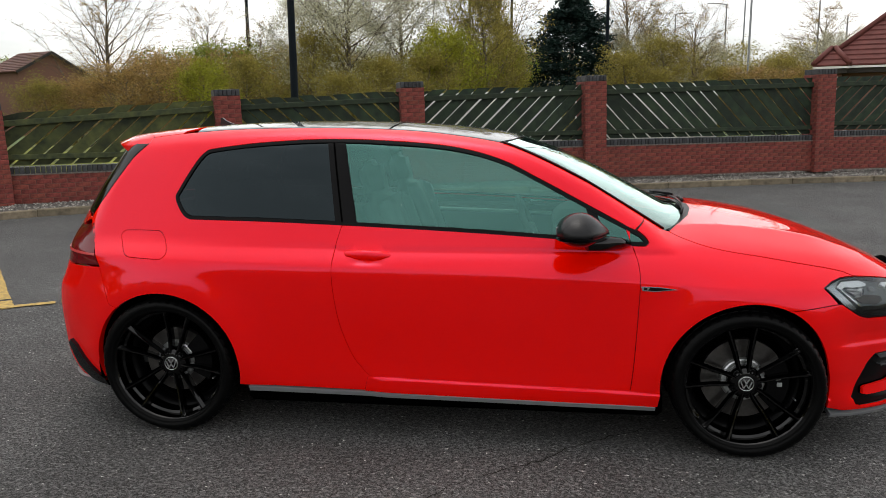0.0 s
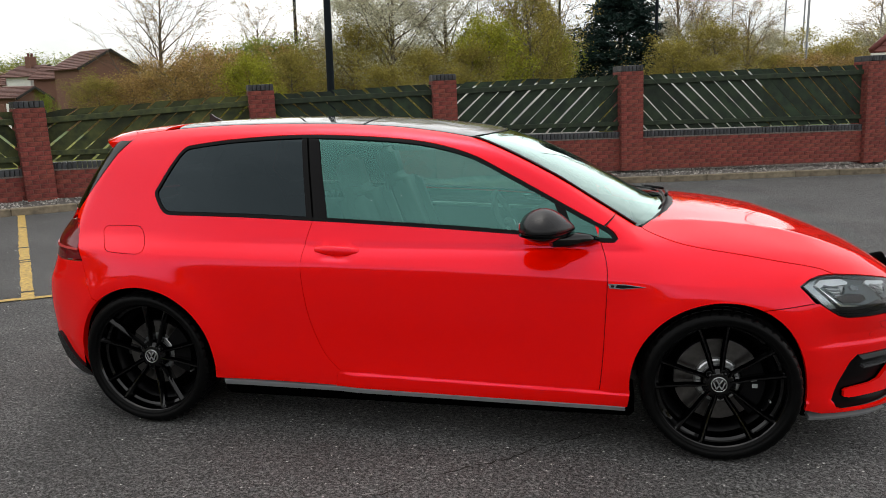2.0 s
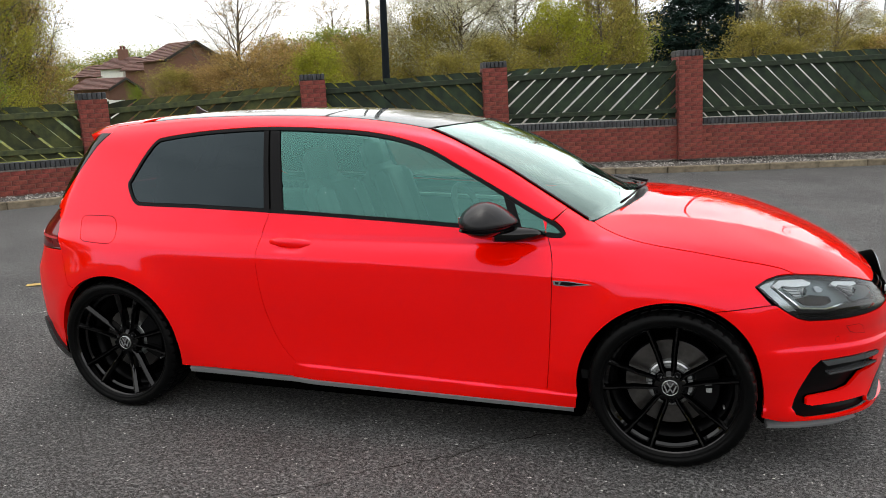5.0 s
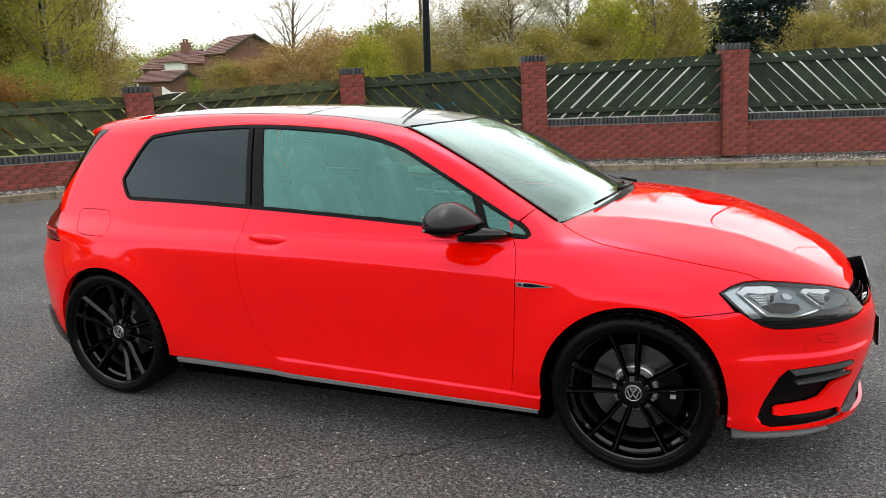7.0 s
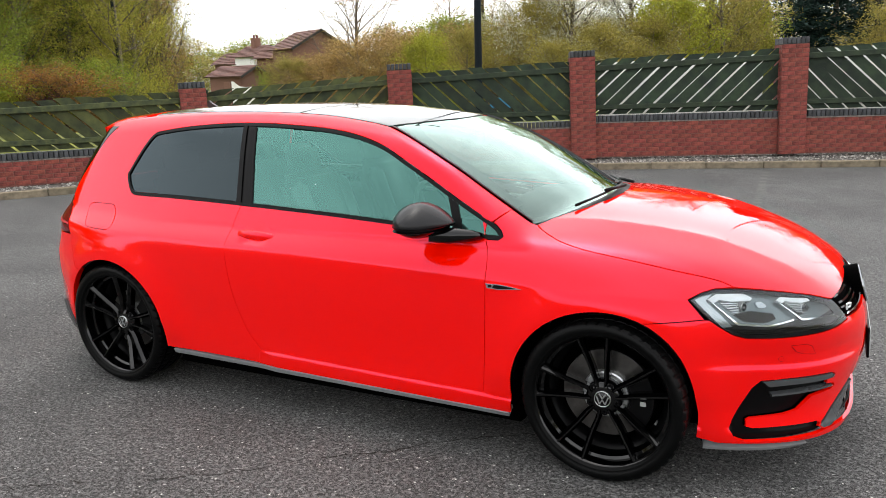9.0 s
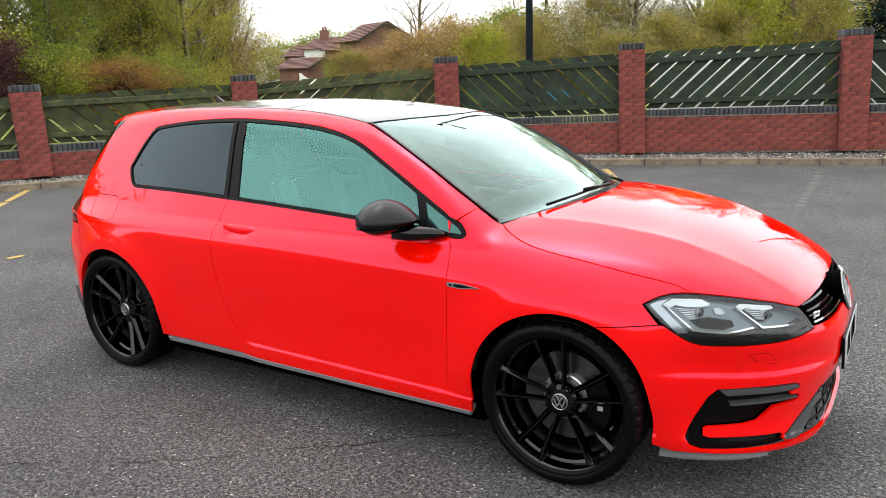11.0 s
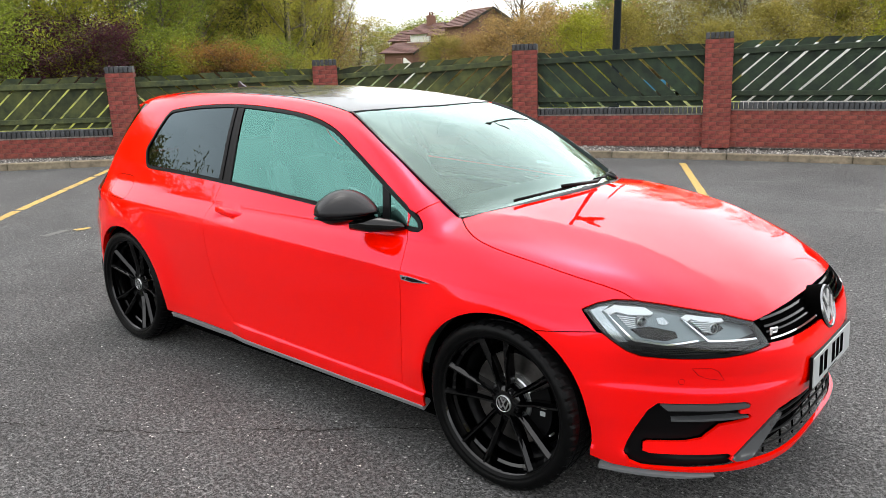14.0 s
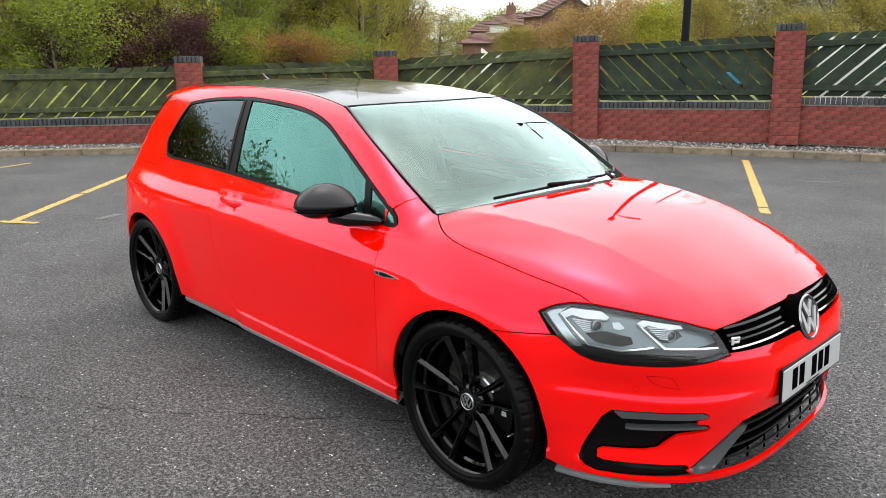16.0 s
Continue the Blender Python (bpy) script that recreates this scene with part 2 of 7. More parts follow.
M_GRASS = mat("rough_grass", (0.09, 0.13, 0.03), second=(0.05, 0.08, 0.02), rough=0.95, scale=0.8, bump=0.6, bscale=9)
M_BANK = mat("bright_bank_grass", (0.19, 0.205, 0.022), second=(0.030, 0.036, 0.014), rough=0.95, scale=2.5, bump=0.6, bscale=14)
M_YELLOW = mat("worn_yellow_paint", (0.56, 0.37, 0.080), second=(0.24, 0.165, 0.060), rough=0.7, scale=26, bump=0.4, bscale=150)
M_FAINT = mat("faded_line", (0.128, 0.124, 0.112), second=(0.080, 0.080, 0.078), rough=0.8, scale=25)
M_POST = mat("painted_post", (0.004, 0.007, 0.009), rough=0.7, spec=0.08)
M_GALV = mat("galvanised_post", (0.15, 0.16, 0.165), rough=0.5, metal=0.3)
M_BARK = mat("bark", (0.13, 0.105, 0.08), rough=0.95, vary=0.45, scale=12, bump=0.8, bscale=30)
M_TILE = mat("roof_tile", (0.115, 0.056, 0.045), rough=0.85, vary=0.25, scale=4, bump=0.3, island=0.18)
M_REDTILE = mat("red_roof_tile", (0.108, 0.029, 0.023), rough=0.8, vary=0.2, scale=4, island=0.15)
M_HOUSEBRICK = mat("house_brick", (0.17, 0.085, 0.060), rough=0.9, vary=0.2, scale=30)
M_RENDER = mat("white_render", (0.78, 0.77, 0.74), rough=0.9, vary=0.06)
M_TIMBER = mat("black_timber", (0.03, 0.025, 0.022), rough=0.8)
M_WINDOW = mat("house_window_glass", (0.03, 0.035, 0.04), rough=0.1)


def leaf(name, a, b):
    """Thin leaves: they scatter light on both sides and vary from leaf to leaf."""
    m = mat(name, a, second=b, rough=0.75, scale=0.7, island=0.38)
    n, l = m.node_tree.nodes, m.node_tree.links
    p = n["Principled BSDF"]
    p.inputs["Specular IOR Level"].default_value = 0.2
    src = p.inputs["Base Color"].links[0].from_socket
    tr = n.new("ShaderNodeBsdfTranslucent")
    l.new(src, tr.inputs["Color"])
    mx = n.new("ShaderNodeMixShader")
    mx.inputs["Fac"].default_value = 0.30
    l.new(p.outputs["BSDF"], mx.inputs[1])
    l.new(tr.outputs["BSDF"], mx.inputs[2])
    l.new(mx.outputs["Shader"], n["Material Output"].inputs["Surface"])
    return m


L_OLIVE = leaf("olive_spring_leaves", (0.37, 0.31, 0.075), (0.19, 0.165, 0.042))
L_YELLOW = leaf("yellow_green_leaves", (0.38, 0.38, 0.038), (0.21, 0.225, 0.028))
L_GREEN = leaf("fresh_green_leaves", (0.25, 0.30, 0.040), (0.135, 0.17, 0.028))
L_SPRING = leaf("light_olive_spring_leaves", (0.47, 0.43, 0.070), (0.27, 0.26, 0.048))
L_PALE = leaf("pale_blossom_and_buds", (0.60, 0.58, 0.46), (0.38, 0.37, 0.22))
L_CONIFER = leaf("dark_conifer_needles", (0.020, 0.042, 0.034), (0.010, 0.022, 0.020))
L_PURPLE = leaf("purple_leaves", (0.10, 0.030, 0.042), (0.05, 0.020, 0.028))
L_ORANGE = leaf("coppery_new_leaves", (0.38, 0.17, 0.05), (0.22, 0.13, 0.04))
L_BUD = leaf("brown_buds", (0.44, 0.295, 0.105), (0.25, 0.165, 0.062))

# ---- mesh helpers ----
def mesh(name, verts, faces, material, smooth=False, normals=None):
    me = bpy.data.meshes.new(name)
    me.from_pydata([tuple(v) for v in verts], [], [tuple(f) for f in faces])
    me.materials.append(material)
    if smooth:
        me.polygons.foreach_set("use_smooth", [True] * len(me.polygons))
    me.update()
    if normals is not None:
        me.normals_split_custom_set_from_vertices([tuple(v) for v in normals])
    return me


def part(name, me, parent=None, label="", m=None):
    """One mesh object, under a thing or a part."""
    ob = new(name, me)
    if parent is not None:
        ob.parent = parent
    if m is not None:
        ob.matrix_basis = m
    if label:
        ob["label"] = label
    return ob


def thing(name, label, category, m=None, group="", kind=""):
    """An Empty at the base of a thing, which parents its parts."""
    ob = new(name)
    ob.empty_display_size = 0.1
    if m is not None:
        ob.matrix_basis = m
    return tagged(ob, label, category, group, kind)


def block(name, sx, sy, sz, material, bevel=0.0, base=False):
    """A box with chamfered edges about the origin (or standing on it)."""
    bm = bmesh.new()
    bmesh.ops.create_cube(bm, size=1.0)
    for v in bm.verts:
        v.co = Vector((v.co.x * sx, v.co.y * sy, v.co.z * sz + (sz / 2 if base else 0)))
    if bevel:
        bmesh.ops.bevel(bm, geom=list(bm.edges), offset=bevel, segments=1, affect="EDGES")
    me = bpy.data.meshes.new(name)
    bm.to_mesh(me)
    bm.free()
    me.materials.append(material)
    return me


def prism(name, poly, y0, y1, material):
    """A polygon in x, z drawn out along y."""
    n = len(poly)
    v = [(x, y0, z) for x, z in poly] + [(x, y1, z) for x, z in poly]
    f = [tuple(range(n)), tuple(range(2 * n - 1, n - 1, -1))]
    f += [(i, i + n, (i + 1) % n + n, (i + 1) % n) for i in range(n)]
    return mesh(name, v, f, material)


def lathe(name, prof, material, n=48, smooth=True, cap=False):
    """A profile of (radius, y) turned about the y axis."""
    v, f = [], []
    for r, y in prof:
        for i in range(n):
            a = 2 * math.pi * i / n
            v.append((r * math.sin(a), y, r * math.cos(a)))
    for j in range(len(prof) - 1):
        for i in range(n):
            k = (i + 1) % n
            f.append((j * n + i, j * n + k, (j + 1) * n + k, (j + 1) * n + i))
    if cap:
        f.append(tuple(range(n)))
        f.append(tuple((len(prof) - 1) * n + i for i in range(n - 1, -1, -1)))
    return mesh(name, v, f, material, smooth)


def tube_geo(pts, radii, n=6):
    """Rings along a line of points."""
    pts = [Vector(p) for p in pts]
    v, f = [], []
    for i, p in enumerate(pts):
        d = (pts[min(i + 1, len(pts) - 1)] - pts[max(i - 1, 0)]).normalized()
        s = d.cross(Vector((0.31, 0.17, 0.93)))
        s = s.normalized() if s.length > 1e-4 else d.cross(Vector((1, 0, 0))).normalized()
        u = d.cross(s)
        for k in range(n):
            a = 2 * math.pi * k / n
            v.append(p + (s * math.cos(a) + u * math.sin(a)) * radii[i])
    for i in range(len(pts) - 1):
        for k in range(n):
            q = (k + 1) % n
            f.append((i * n + k, i * n + q, (i + 1) * n + q, (i + 1) * n + k))
    f.append(tuple(range(n - 1, -1, -1)))
    f.append(tuple((len(pts) - 1) * n + k for k in range(n)))
    return v, f


def tube(name, pts, radii, material, n=10):
    if not isinstance(radii, (list, tuple)):
        radii = [radii] * len(pts)
    v, f = tube_geo(pts, radii, n)
    return mesh(name, v, f, material, True)


def joined(name, pieces, material, smooth=False):
    """Several (verts, faces) as one mesh."""
    v, f = [], []
    for pv, pf in pieces:
        o = len(v)
        v.extend(pv)
        f.extend(tuple(i + o for i in q) for q in pf)
    return mesh(name, v, f, material, smooth)


def spline(pts, n=8, closed=True):
    """Catmull-Rom through 2D or 3D control points."""
    p = np.array(pts, float)
    m = len(p)
    out = []
    for i in range(m if closed else m - 1):
        if closed:
            a, b, c, d = p[(i - 1) % m], p[i], p[(i + 1) % m], p[(i + 2) % m]
        else:
            a, b, c, d = p[max(i - 1, 0)], p[i], p[i + 1], p[min(i + 2, m - 1)]
        for t in np.linspace(0, 1, n, endpoint=False):
            out.append(0.5 * (2 * b + (c - a) * t + (2 * a - 5 * b + 4 * c - d) * t * t + (3 * b - a - 3 * c + d) * t ** 3))
    if not closed:
        out.append(p[-1])
    return np.array(out)

# ---- the car park: ground, kerb, wall and fence ----
LEAN = -1.55  # the plot falls away from true level by this many degrees
PILLARS = [  # left front corner, foot, head
    (-13.2, -3.2, 0.10, 1.55), (-10.75, 0.55, 0.12, 1.58), (-8.50, 3.45, 0.14, 1.60), (-6.80, 6.50, 0.12, 1.68), (-3.87, 8.65, 0.11, 1.905),
    (-0.84, 9.91, 0.16, 2.035), (2.55, 11.11, 0.18, 2.145), (7.40, 12.95, 0.20, 2.28), (12.2, 14.8, 0.20, 2.40)]
KERB = spline([(-16.5, -9), (-12.3, -3.6), (-9.9, 0.6), (-8.8, 2.2), (-7.75, 3.75), (-6.3, 5.85), (-4.9, 7.05), (-2.8, 8.3), (-1.0, 9.2), (0.8, 9.9), (2.5, 10.4), (4.2, 11.0), (6.1, 11.75), (8.7, 12.6), (14, 14.3), (22, 16)], 10, False)

ground = part("ground", mesh("ground", [(-900, -900, -0.06), (900, -900, -0.06), (900, 900, -0.06), (-900, 900, -0.06)], [(0, 1, 2, 3)], M_GRASS))
tagged(ground, "rough spring grass beyond the car park wall", "ground", kind="structure")

ring = [tuple(p) for p in KERB] + [(52, 16), (52, -58), (-24, -58)]
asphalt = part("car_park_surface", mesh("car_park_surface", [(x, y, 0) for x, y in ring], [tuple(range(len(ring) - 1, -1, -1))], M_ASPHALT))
tagged(asphalt, "worn dark grey tarmac with pale chippings and cracks", "car park", kind="structure")


def along(line, step):
    """Points at even steps along a line, with the direction at each."""
    seg = np.linalg.norm(np.diff(line, axis=0), axis=1)
    s = np.concatenate([[0], np.cumsum(seg)])
    d = np.arange(0, s[-1], step)
    x, y = np.interp(d, s, line[:, 0]), np.interp(d, s, line[:, 1])
    x2, y2 = np.interp(d + 0.05, s, line[:, 0]), np.interp(d + 0.05, s, line[:, 1])
    return [(a, b, math.degrees(math.atan2(d2 - b, c2 - a))) for a, b, c2, d2 in zip(x, y, x2, y2)]


kerb = tagged(thing("kerb", "pale worn concrete kerb edging the tarmac", "kerb"), kind="structure")
kerb_stone = block("kerb_stone", 0.905, 0.125, 0.22, M_KERB, 0.012)
for x, y, a in along(KERB, 0.915)[4:48]:
    part("kerb_stone", kerb_stone, kerb, m=pose(x, y, 0.0 + random.uniform(-0.004, 0.004), 0, 0, a + random.uniform(-0.3, 0.3)))

# gravel bed between kerb and wall
rg = np.random.default_rng(5)
strip_v, strip_f = [], []
KL = along(KERB, 0.5)
for i, (x, y, a) in enumerate(KL):
    nx, ny = -math.sin(radians(a)), math.cos(radians(a))
    strip_v += [(x + nx * 0.05, y + ny * 0.05, 0.085), (x + nx * 1.6, y + ny * 1.6, 0.13)]
    if i:
        strip_f.append((2 * i - 2, 2 * i, 2 * i + 1, 2 * i - 1))
bed = part("gravel_bed", mesh("gravel_bed", strip_v, strip_f, M_GRAVELBED))
tagged(bed, "pale grey gravel margin between kerb and brick wall", "gravel", kind="structure")
stones = []
octa = np.array([(1, 0, 0), (0, 1, 0), (-1, 0, 0), (0, -1, 0), (0, 0, 0.8), (0, 0, -0.8)])
of = [(0, 1, 4), (1, 2, 4), (2, 3, 4), (3, 0, 4), (1, 0, 5), (2, 1, 5), (3, 2, 5), (0, 3, 5)]
for x, y, a in KL:
    if not (-13 < x < 11):
        continue
    nx, ny = -math.sin(radians(a)), math.cos(radians(a))
    for _ in range(165):
        s, t = rg.uniform(-0.25, 0.25), 0.08 + 1.30 * rg.random()
        p = np.array([x + nx * t + ny * s, y + ny * t - nx * s, 0.088 + 0.03 * t])
        k = rg.uniform(0.010, 0.027)
        q = octa * k * rg.uniform(0.6, 1.3, (6, 3))
        w = rg.uniform(0, 6.28)
        q = np.stack([q[:, 0] * math.cos(w) - q[:, 1] * math.sin(w), q[:, 0] * math.sin(w) + q[:, 1] * math.cos(w), q[:, 2]], 1)
        stones.append((list(map(tuple, q + p)), of))
gr = part("gravel_stones", joined("gravel_stones", stones, M_GRAVEL))
tagged(gr, "loose pale grey gravel stones", "gravel", kind="stuff")


def painted(name, a, b, width, label, material, gaps=0):
    """A painted line from a to b, laid just over the tarmac, with worn and broken edges."""
    a, b = np.array(a, float), np.array(b, float)
    L = np.linalg.norm(b - a)
    u = (b - a) / L
    n = np.array([-u[1], u[0]])
    k = max(6, int(L / 0.06))
    r = np.random.default_rng(int(abs(a[0]) * 100) + 3)
    v, f = [], []
    lift = 0.008 if name == "bay_foot" else 0.004
    for i in range(k + 1):
        p = a + u * L * i / k
        w1, w2 = width / 2 + r.uniform(-0.008, 0.006), width / 2 + r.uniform(-0.008, 0.006)
        v += [(*(p + n * w1), lift), (*(p - n * w2), lift)]
        if i and not (gaps and r.random() < gaps):
            f.append((2 * i - 2, 2 * i - 1, 2 * i + 1, 2 * i))
    return tagged(part(name, mesh(name, v, f, material)), label, "road marking", kind="structure")


painted("bay_line", (-2.42, 1.20), (-6.3, 5.75), 0.10, "worn yellow parking bay line on tarmac", M_YELLOW, 0.03)
painted("bay_line", (-3.88, -0.62), (-8.1, 3.3), 0.10, "worn yellow parking bay line on tarmac", M_YELLOW, 0.03)
painted("bay_line", (1.29, 4.92), (-0.66, 8.70), 0.10, "worn yellow parking bay line on tarmac", M_YELLOW, 0.03)
painted("bay_foot", (-2.66, 1.10), (-2.16, 1.42), 0.085, "short yellow end mark of a parking bay", M_YELLOW, 0.04)
painted("bay_foot", (-3.98, -0.70), (-3.62, -0.46), 0.085, "short yellow end mark of a parking bay", M_YELLOW, 0.04)
painted("faded_mark", (-3.36, -0.02), (-3.50, 0.30), 0.09, "faded pale remains of a bay mark on tarmac", M_FAINT, 0.25)
painted("bay_foot", (-3.41, 0.35), (-3.41, 0.50), 0.08, "faded broken yellow mark on tarmac", M_YELLOW, 0.2)
painted("bay_line", (-8.30, 0.42), (-8.55, 0.95), 0.09, "worn yellow parking bay line on tarmac", M_YELLOW, 0.1)
painted("faded_mark", (0.75, 7.25), (1.12, 7.52), 0.05, "faded whitish mark on tarmac", M_FAINT, 0.3)
painted("faded_mark", (2.45, 9.7), (2.62, 6.0), 0.10, "ghost of a removed bay line on tarmac", M_FAINT, 0.45)

M_CRACK = mat("crack_dark", (0.022, 0.020, 0.018), rough=0.95, spec=0.1)


def crack(pts, seed):
    """A jagged thin crack drawn as a dark strip just over the tarmac, broken here and there."""
    r = np.random.default_rng(seed)
    line = spline(pts, 40, False)
    v, f = [], []
    off, w = 0.0, 0.002
    for i, p in enumerate(line):
        q = line[min(i + 1, len(line) - 1)] - line[max(i - 1, 0)]
        q /= np.linalg.norm(q)
        nn = np.array([-q[1], q[0]])
        off = 0.86 * off + r.normal(0, 0.006)
        w = min(0.0034, max(0.0004, w + r.normal(0, 0.0010)))
        c = p + nn * off
        v += [(*(c + nn * w), 0.003), (*(c - nn * w), 0.003)]
        if i and w > 0.0007:
            f.append((2 * i - 2, 2 * i - 1, 2 * i + 1, 2 * i))
    tagged(part("tarmac_crack", mesh("tarmac_crack", v, f, M_CRACK)), "thin jagged dark crack in the tarmac", "crack", kind="structure")


crack([(-0.6, -2.5), (0.0, -2.2), (0.54, -1.86), (0.86, -1.66), (1.18, -1.46), (1.66, -1.06), (2.2, -0.66), (2.7, -0.5)], 1)
crack([(-3.4, -1.6), (-2.37, -0.91), (-1.67, -0.30), (-1.35, -0.02), (-0.9, 0.1)], 2)
crack([(-3.3, 1.55), (-2.97, 1.84), (-2.79, 2.08), (-2.3, 2.36)], 3)
crack([(1.6, 5.0), (2.57, 5.94), (3.06, 6.37), (4.0, 6.9)], 4)

# pillars, walls and fence panels
PW = 0.445
brick_me = block("brick", 0.213, 0.10, 0.064, M_BRICK, 0.004)
half_me = block("brick", 0.101, 0.10, 0.064, M_BRICK, 0.004)
blue_me = block("coping_brick", 0.064, 0.225, 0.108, M_BLUEBRICK, 0.006)
cap_me = block("cap_brick", 0.064, 0.225, 0.105, M_BLUEBRICK, 0.006)


def pillar(x, y, foot, head, yaw):
    h = head - foot
    p = thing("brick_pillar", "square red brick pillar with a blue brick cap", "pillar", pose(x, y, foot, 0, LEAN, yaw), "pillars of the boundary wall")
    part("core", block("core", PW - 0.008, PW - 0.008, h - 0.11, M_MORTAR, base=True), p, m=pose(PW / 2, PW / 2, 0))
    n = int((h - 0.115) / 0.075)
    for c in range(n + 1):
        z = (h - 0.115) - 0.0375 - c * 0.075 + 0.0
        off = 0.1125 if c % 2 else 0.0
        for face, (fx, fy, rot) in enumerate([(0, 0, 0), (PW, 0, 90), (0, PW, -90)]):
            for k in (0, 1, 2) if c % 2 else (0, 1):
                if c % 2:
                    s, me_ = [(0.054, half_me), (PW / 2, brick_me), (PW - 0.054, half_me)][k]
                else:
                    s, me_ = [(0.110, brick_me), (PW - 0.110, brick_me)][k]
                q = pose(fx, fy, z, 0, 0, rot) @ pose(s if face != 2 else -s + 0.0, 0.049, 0)
                if face == 2:
                    q = pose(0, 0, z, 0, 0, 90) @ pose(s, -0.049, 0)
                part("brick", me_, p, m=q @ pose(0, random.uniform(-0.002, 0.002), 0, 0, 0, random.uniform(-0.3, 0.3)))
    for i in range(6):
        for j in range(2):
            part("cap_brick", cap_me, p, m=pose(0.0375 + i * 0.074, 0.108 + j * 0.23, h - 0.055))
    return p


def wall_panel(i, a, b, foot_a, foot_b, top_a, top_b, lean_right, courses):
    """Dwarf wall, blue brick coping and a fence of slanted boards between two pillars."""
    rail_mat, slat_mat = (M_RAIL, M_MOSSFENCE) if i < 5 else (M_DARKRAIL, M_FENCE)
    a, b = np.array(a, float), np.array(b, float)
    u = (b - a) / np.linalg.norm(b - a)
    a, b = a - u * 0.12, b + u * 0.12
    L = float(np.linalg.norm(b - a))
    yaw = math.degrees(math.atan2(b[1] - a[1], b[0] - a[0]))
    pitch = -math.degrees(math.atan2(foot_b - foot_a, L))
    m = pose(a[0], a[1], foot_a, 0, 0, yaw) @ pose(0, 0.10, 0, 0, pitch, 0)
    w = tagged(thing("wall_%d" % i, "low red brick wall with a blue brick coping", "wall", m), kind="structure")
    hw = courses * 0.075
    part("core", block("core", L, 0.20, hw + 0.02, M_MORTAR, base=True), w, m=pose(L / 2, 0.1045, -0.02))
    part("mortar_bed", block("mortar_bed", L - 0.006, 0.235, 0.022, M_PALEMORTAR), w, m=pose(L / 2, 0.108, hw + 0.008))
    for c in range(courses):
        x = -0.11 if c % 2 else 0.0
        while x < L:
            x0, x1 = max(x, 0.004), min(x + 0.213, L - 0.004)
            if x1 - x0 > 0.03:
                sc = (x1 - x0) / 0.213
                ob = part("brick", brick_me, w, m=pose((x0 + x1) / 2, 0.05 + random.uniform(-0.002, 0.002), 0.036 + c * 0.075, 0, 0, random.uniform(-0.2, 0.2)))
                ob.scale = (sc, 1, 1)
            x += 0.225
    n = int(L / 0.0745)
    for k in range(n):
        part("coping_brick", blue_me, w, m=pose((k + 0.5) * L / n, 0.108, hw + 0.074 + random.uniform(-0.003, 0.003), 0, random.uniform(-0.6, 0.6), 0))
    f = thing("timber_fence", "green stained fence panel of slanted boards, mossy and weathered", "fence", m @ pose(0, 0.03, 0), "fence panels on the wall")
    z0 = hw + 0.150
    zt0, zt1 = top_a - foot_a - 0.16, top_b - foot_b - 0.16
    top = lambda x: zt0 + (zt1 - zt0) * x / L
    part("fence_post", block("fence_post", 0.07, 0.07, zt0 - z0 + 0.05, M_FENCE, 0.004, True), f, m=pose(0.045, 0.09, z0 - 0.03))
    part("fence_post", block("fence_post", 0.07, 0.07, zt1 - z0 + 0.05, M_FENCE, 0.004, True), f, m=pose(L - 0.045, 0.09, z0 - 0.03))
    slope = -math.degrees(math.atan2(zt1 - zt0, L))
    for dz in (-0.150, None):
        if dz is not None:
            part("rail", block("rail", L - 0.02, 0.045, 0.095, rail_mat, 0.006), f, m=pose(L / 2, 0.025, (zt0 + zt1) / 2 + dz, 0, slope, 0))
        else:
            part("rail", block("rail", L - 0.02, 0.045, 0.085, rail_mat, 0.006), f, m=pose(L / 2, 0.025, z0 + 0.13))
    # slanted boards, cut off at top, bottom and posts
    pitch_x, width = 0.292, 0.252
    sgn = 1 if lean_right else -1
    H = max(zt0, zt1) - z0
    x = -H - 0.3
    while x < L + H:
        jit = random.uniform(-0.014, 0.014)
        poly = []
        quad = [(x + jit, z0), (x + width + jit, z0), (x + width + H * sgn + jit, z0 + H), (x + H * sgn + jit, z0 + H)]
        # clip to the panel
        for axis, lim, keep in ((0, 0.012, 1), (0, L - 0.012, -1)):
            out = []
            for j in range(len(quad)):
                p, q = quad[j], quad[(j + 1) % len(quad)]
                ip, iq = (p[axis] - lim) * keep >= 0, (q[axis] - lim) * keep >= 0
                if ip:
                    out.append(p)
                if ip != iq:
                    t = (lim - p[axis]) / (q[axis] - p[axis])
                    out.append((p[0] + t * (q[0] - p[0]), p[1] + t * (q[1] - p[1])))
            quad = out
            if len(quad) < 3:
                break
        if len(quad) >= 3:
            drop = random.uniform(-0.02, 0.012)
            quad = [(px, min(pz, top(px) + drop)) for px, pz in quad]
            area = abs(sum(quad[j][0] * quad[(j + 1) % len(quad)][1] - quad[(j + 1) % len(quad)][0] * quad[j][1] for j in range(len(quad)))) / 2
            if area > 0.004:
                part("slat", prism("slat", quad, 0.055 + random.uniform(0, 0.006), 0.075, slat_mat), f)
        x += pitch_x
    return w


def corner_dirs():
    out = []
    for i, (x, y, *_r) in enumerate(PILLARS):
        nx, ny = PILLARS[min(i + 1, len(PILLARS) - 1)][:2]
        px, py = PILLARS[max(i - 1, 0)][:2]
        out.append(math.degrees(math.atan2(ny - py, nx - px)))
    return out


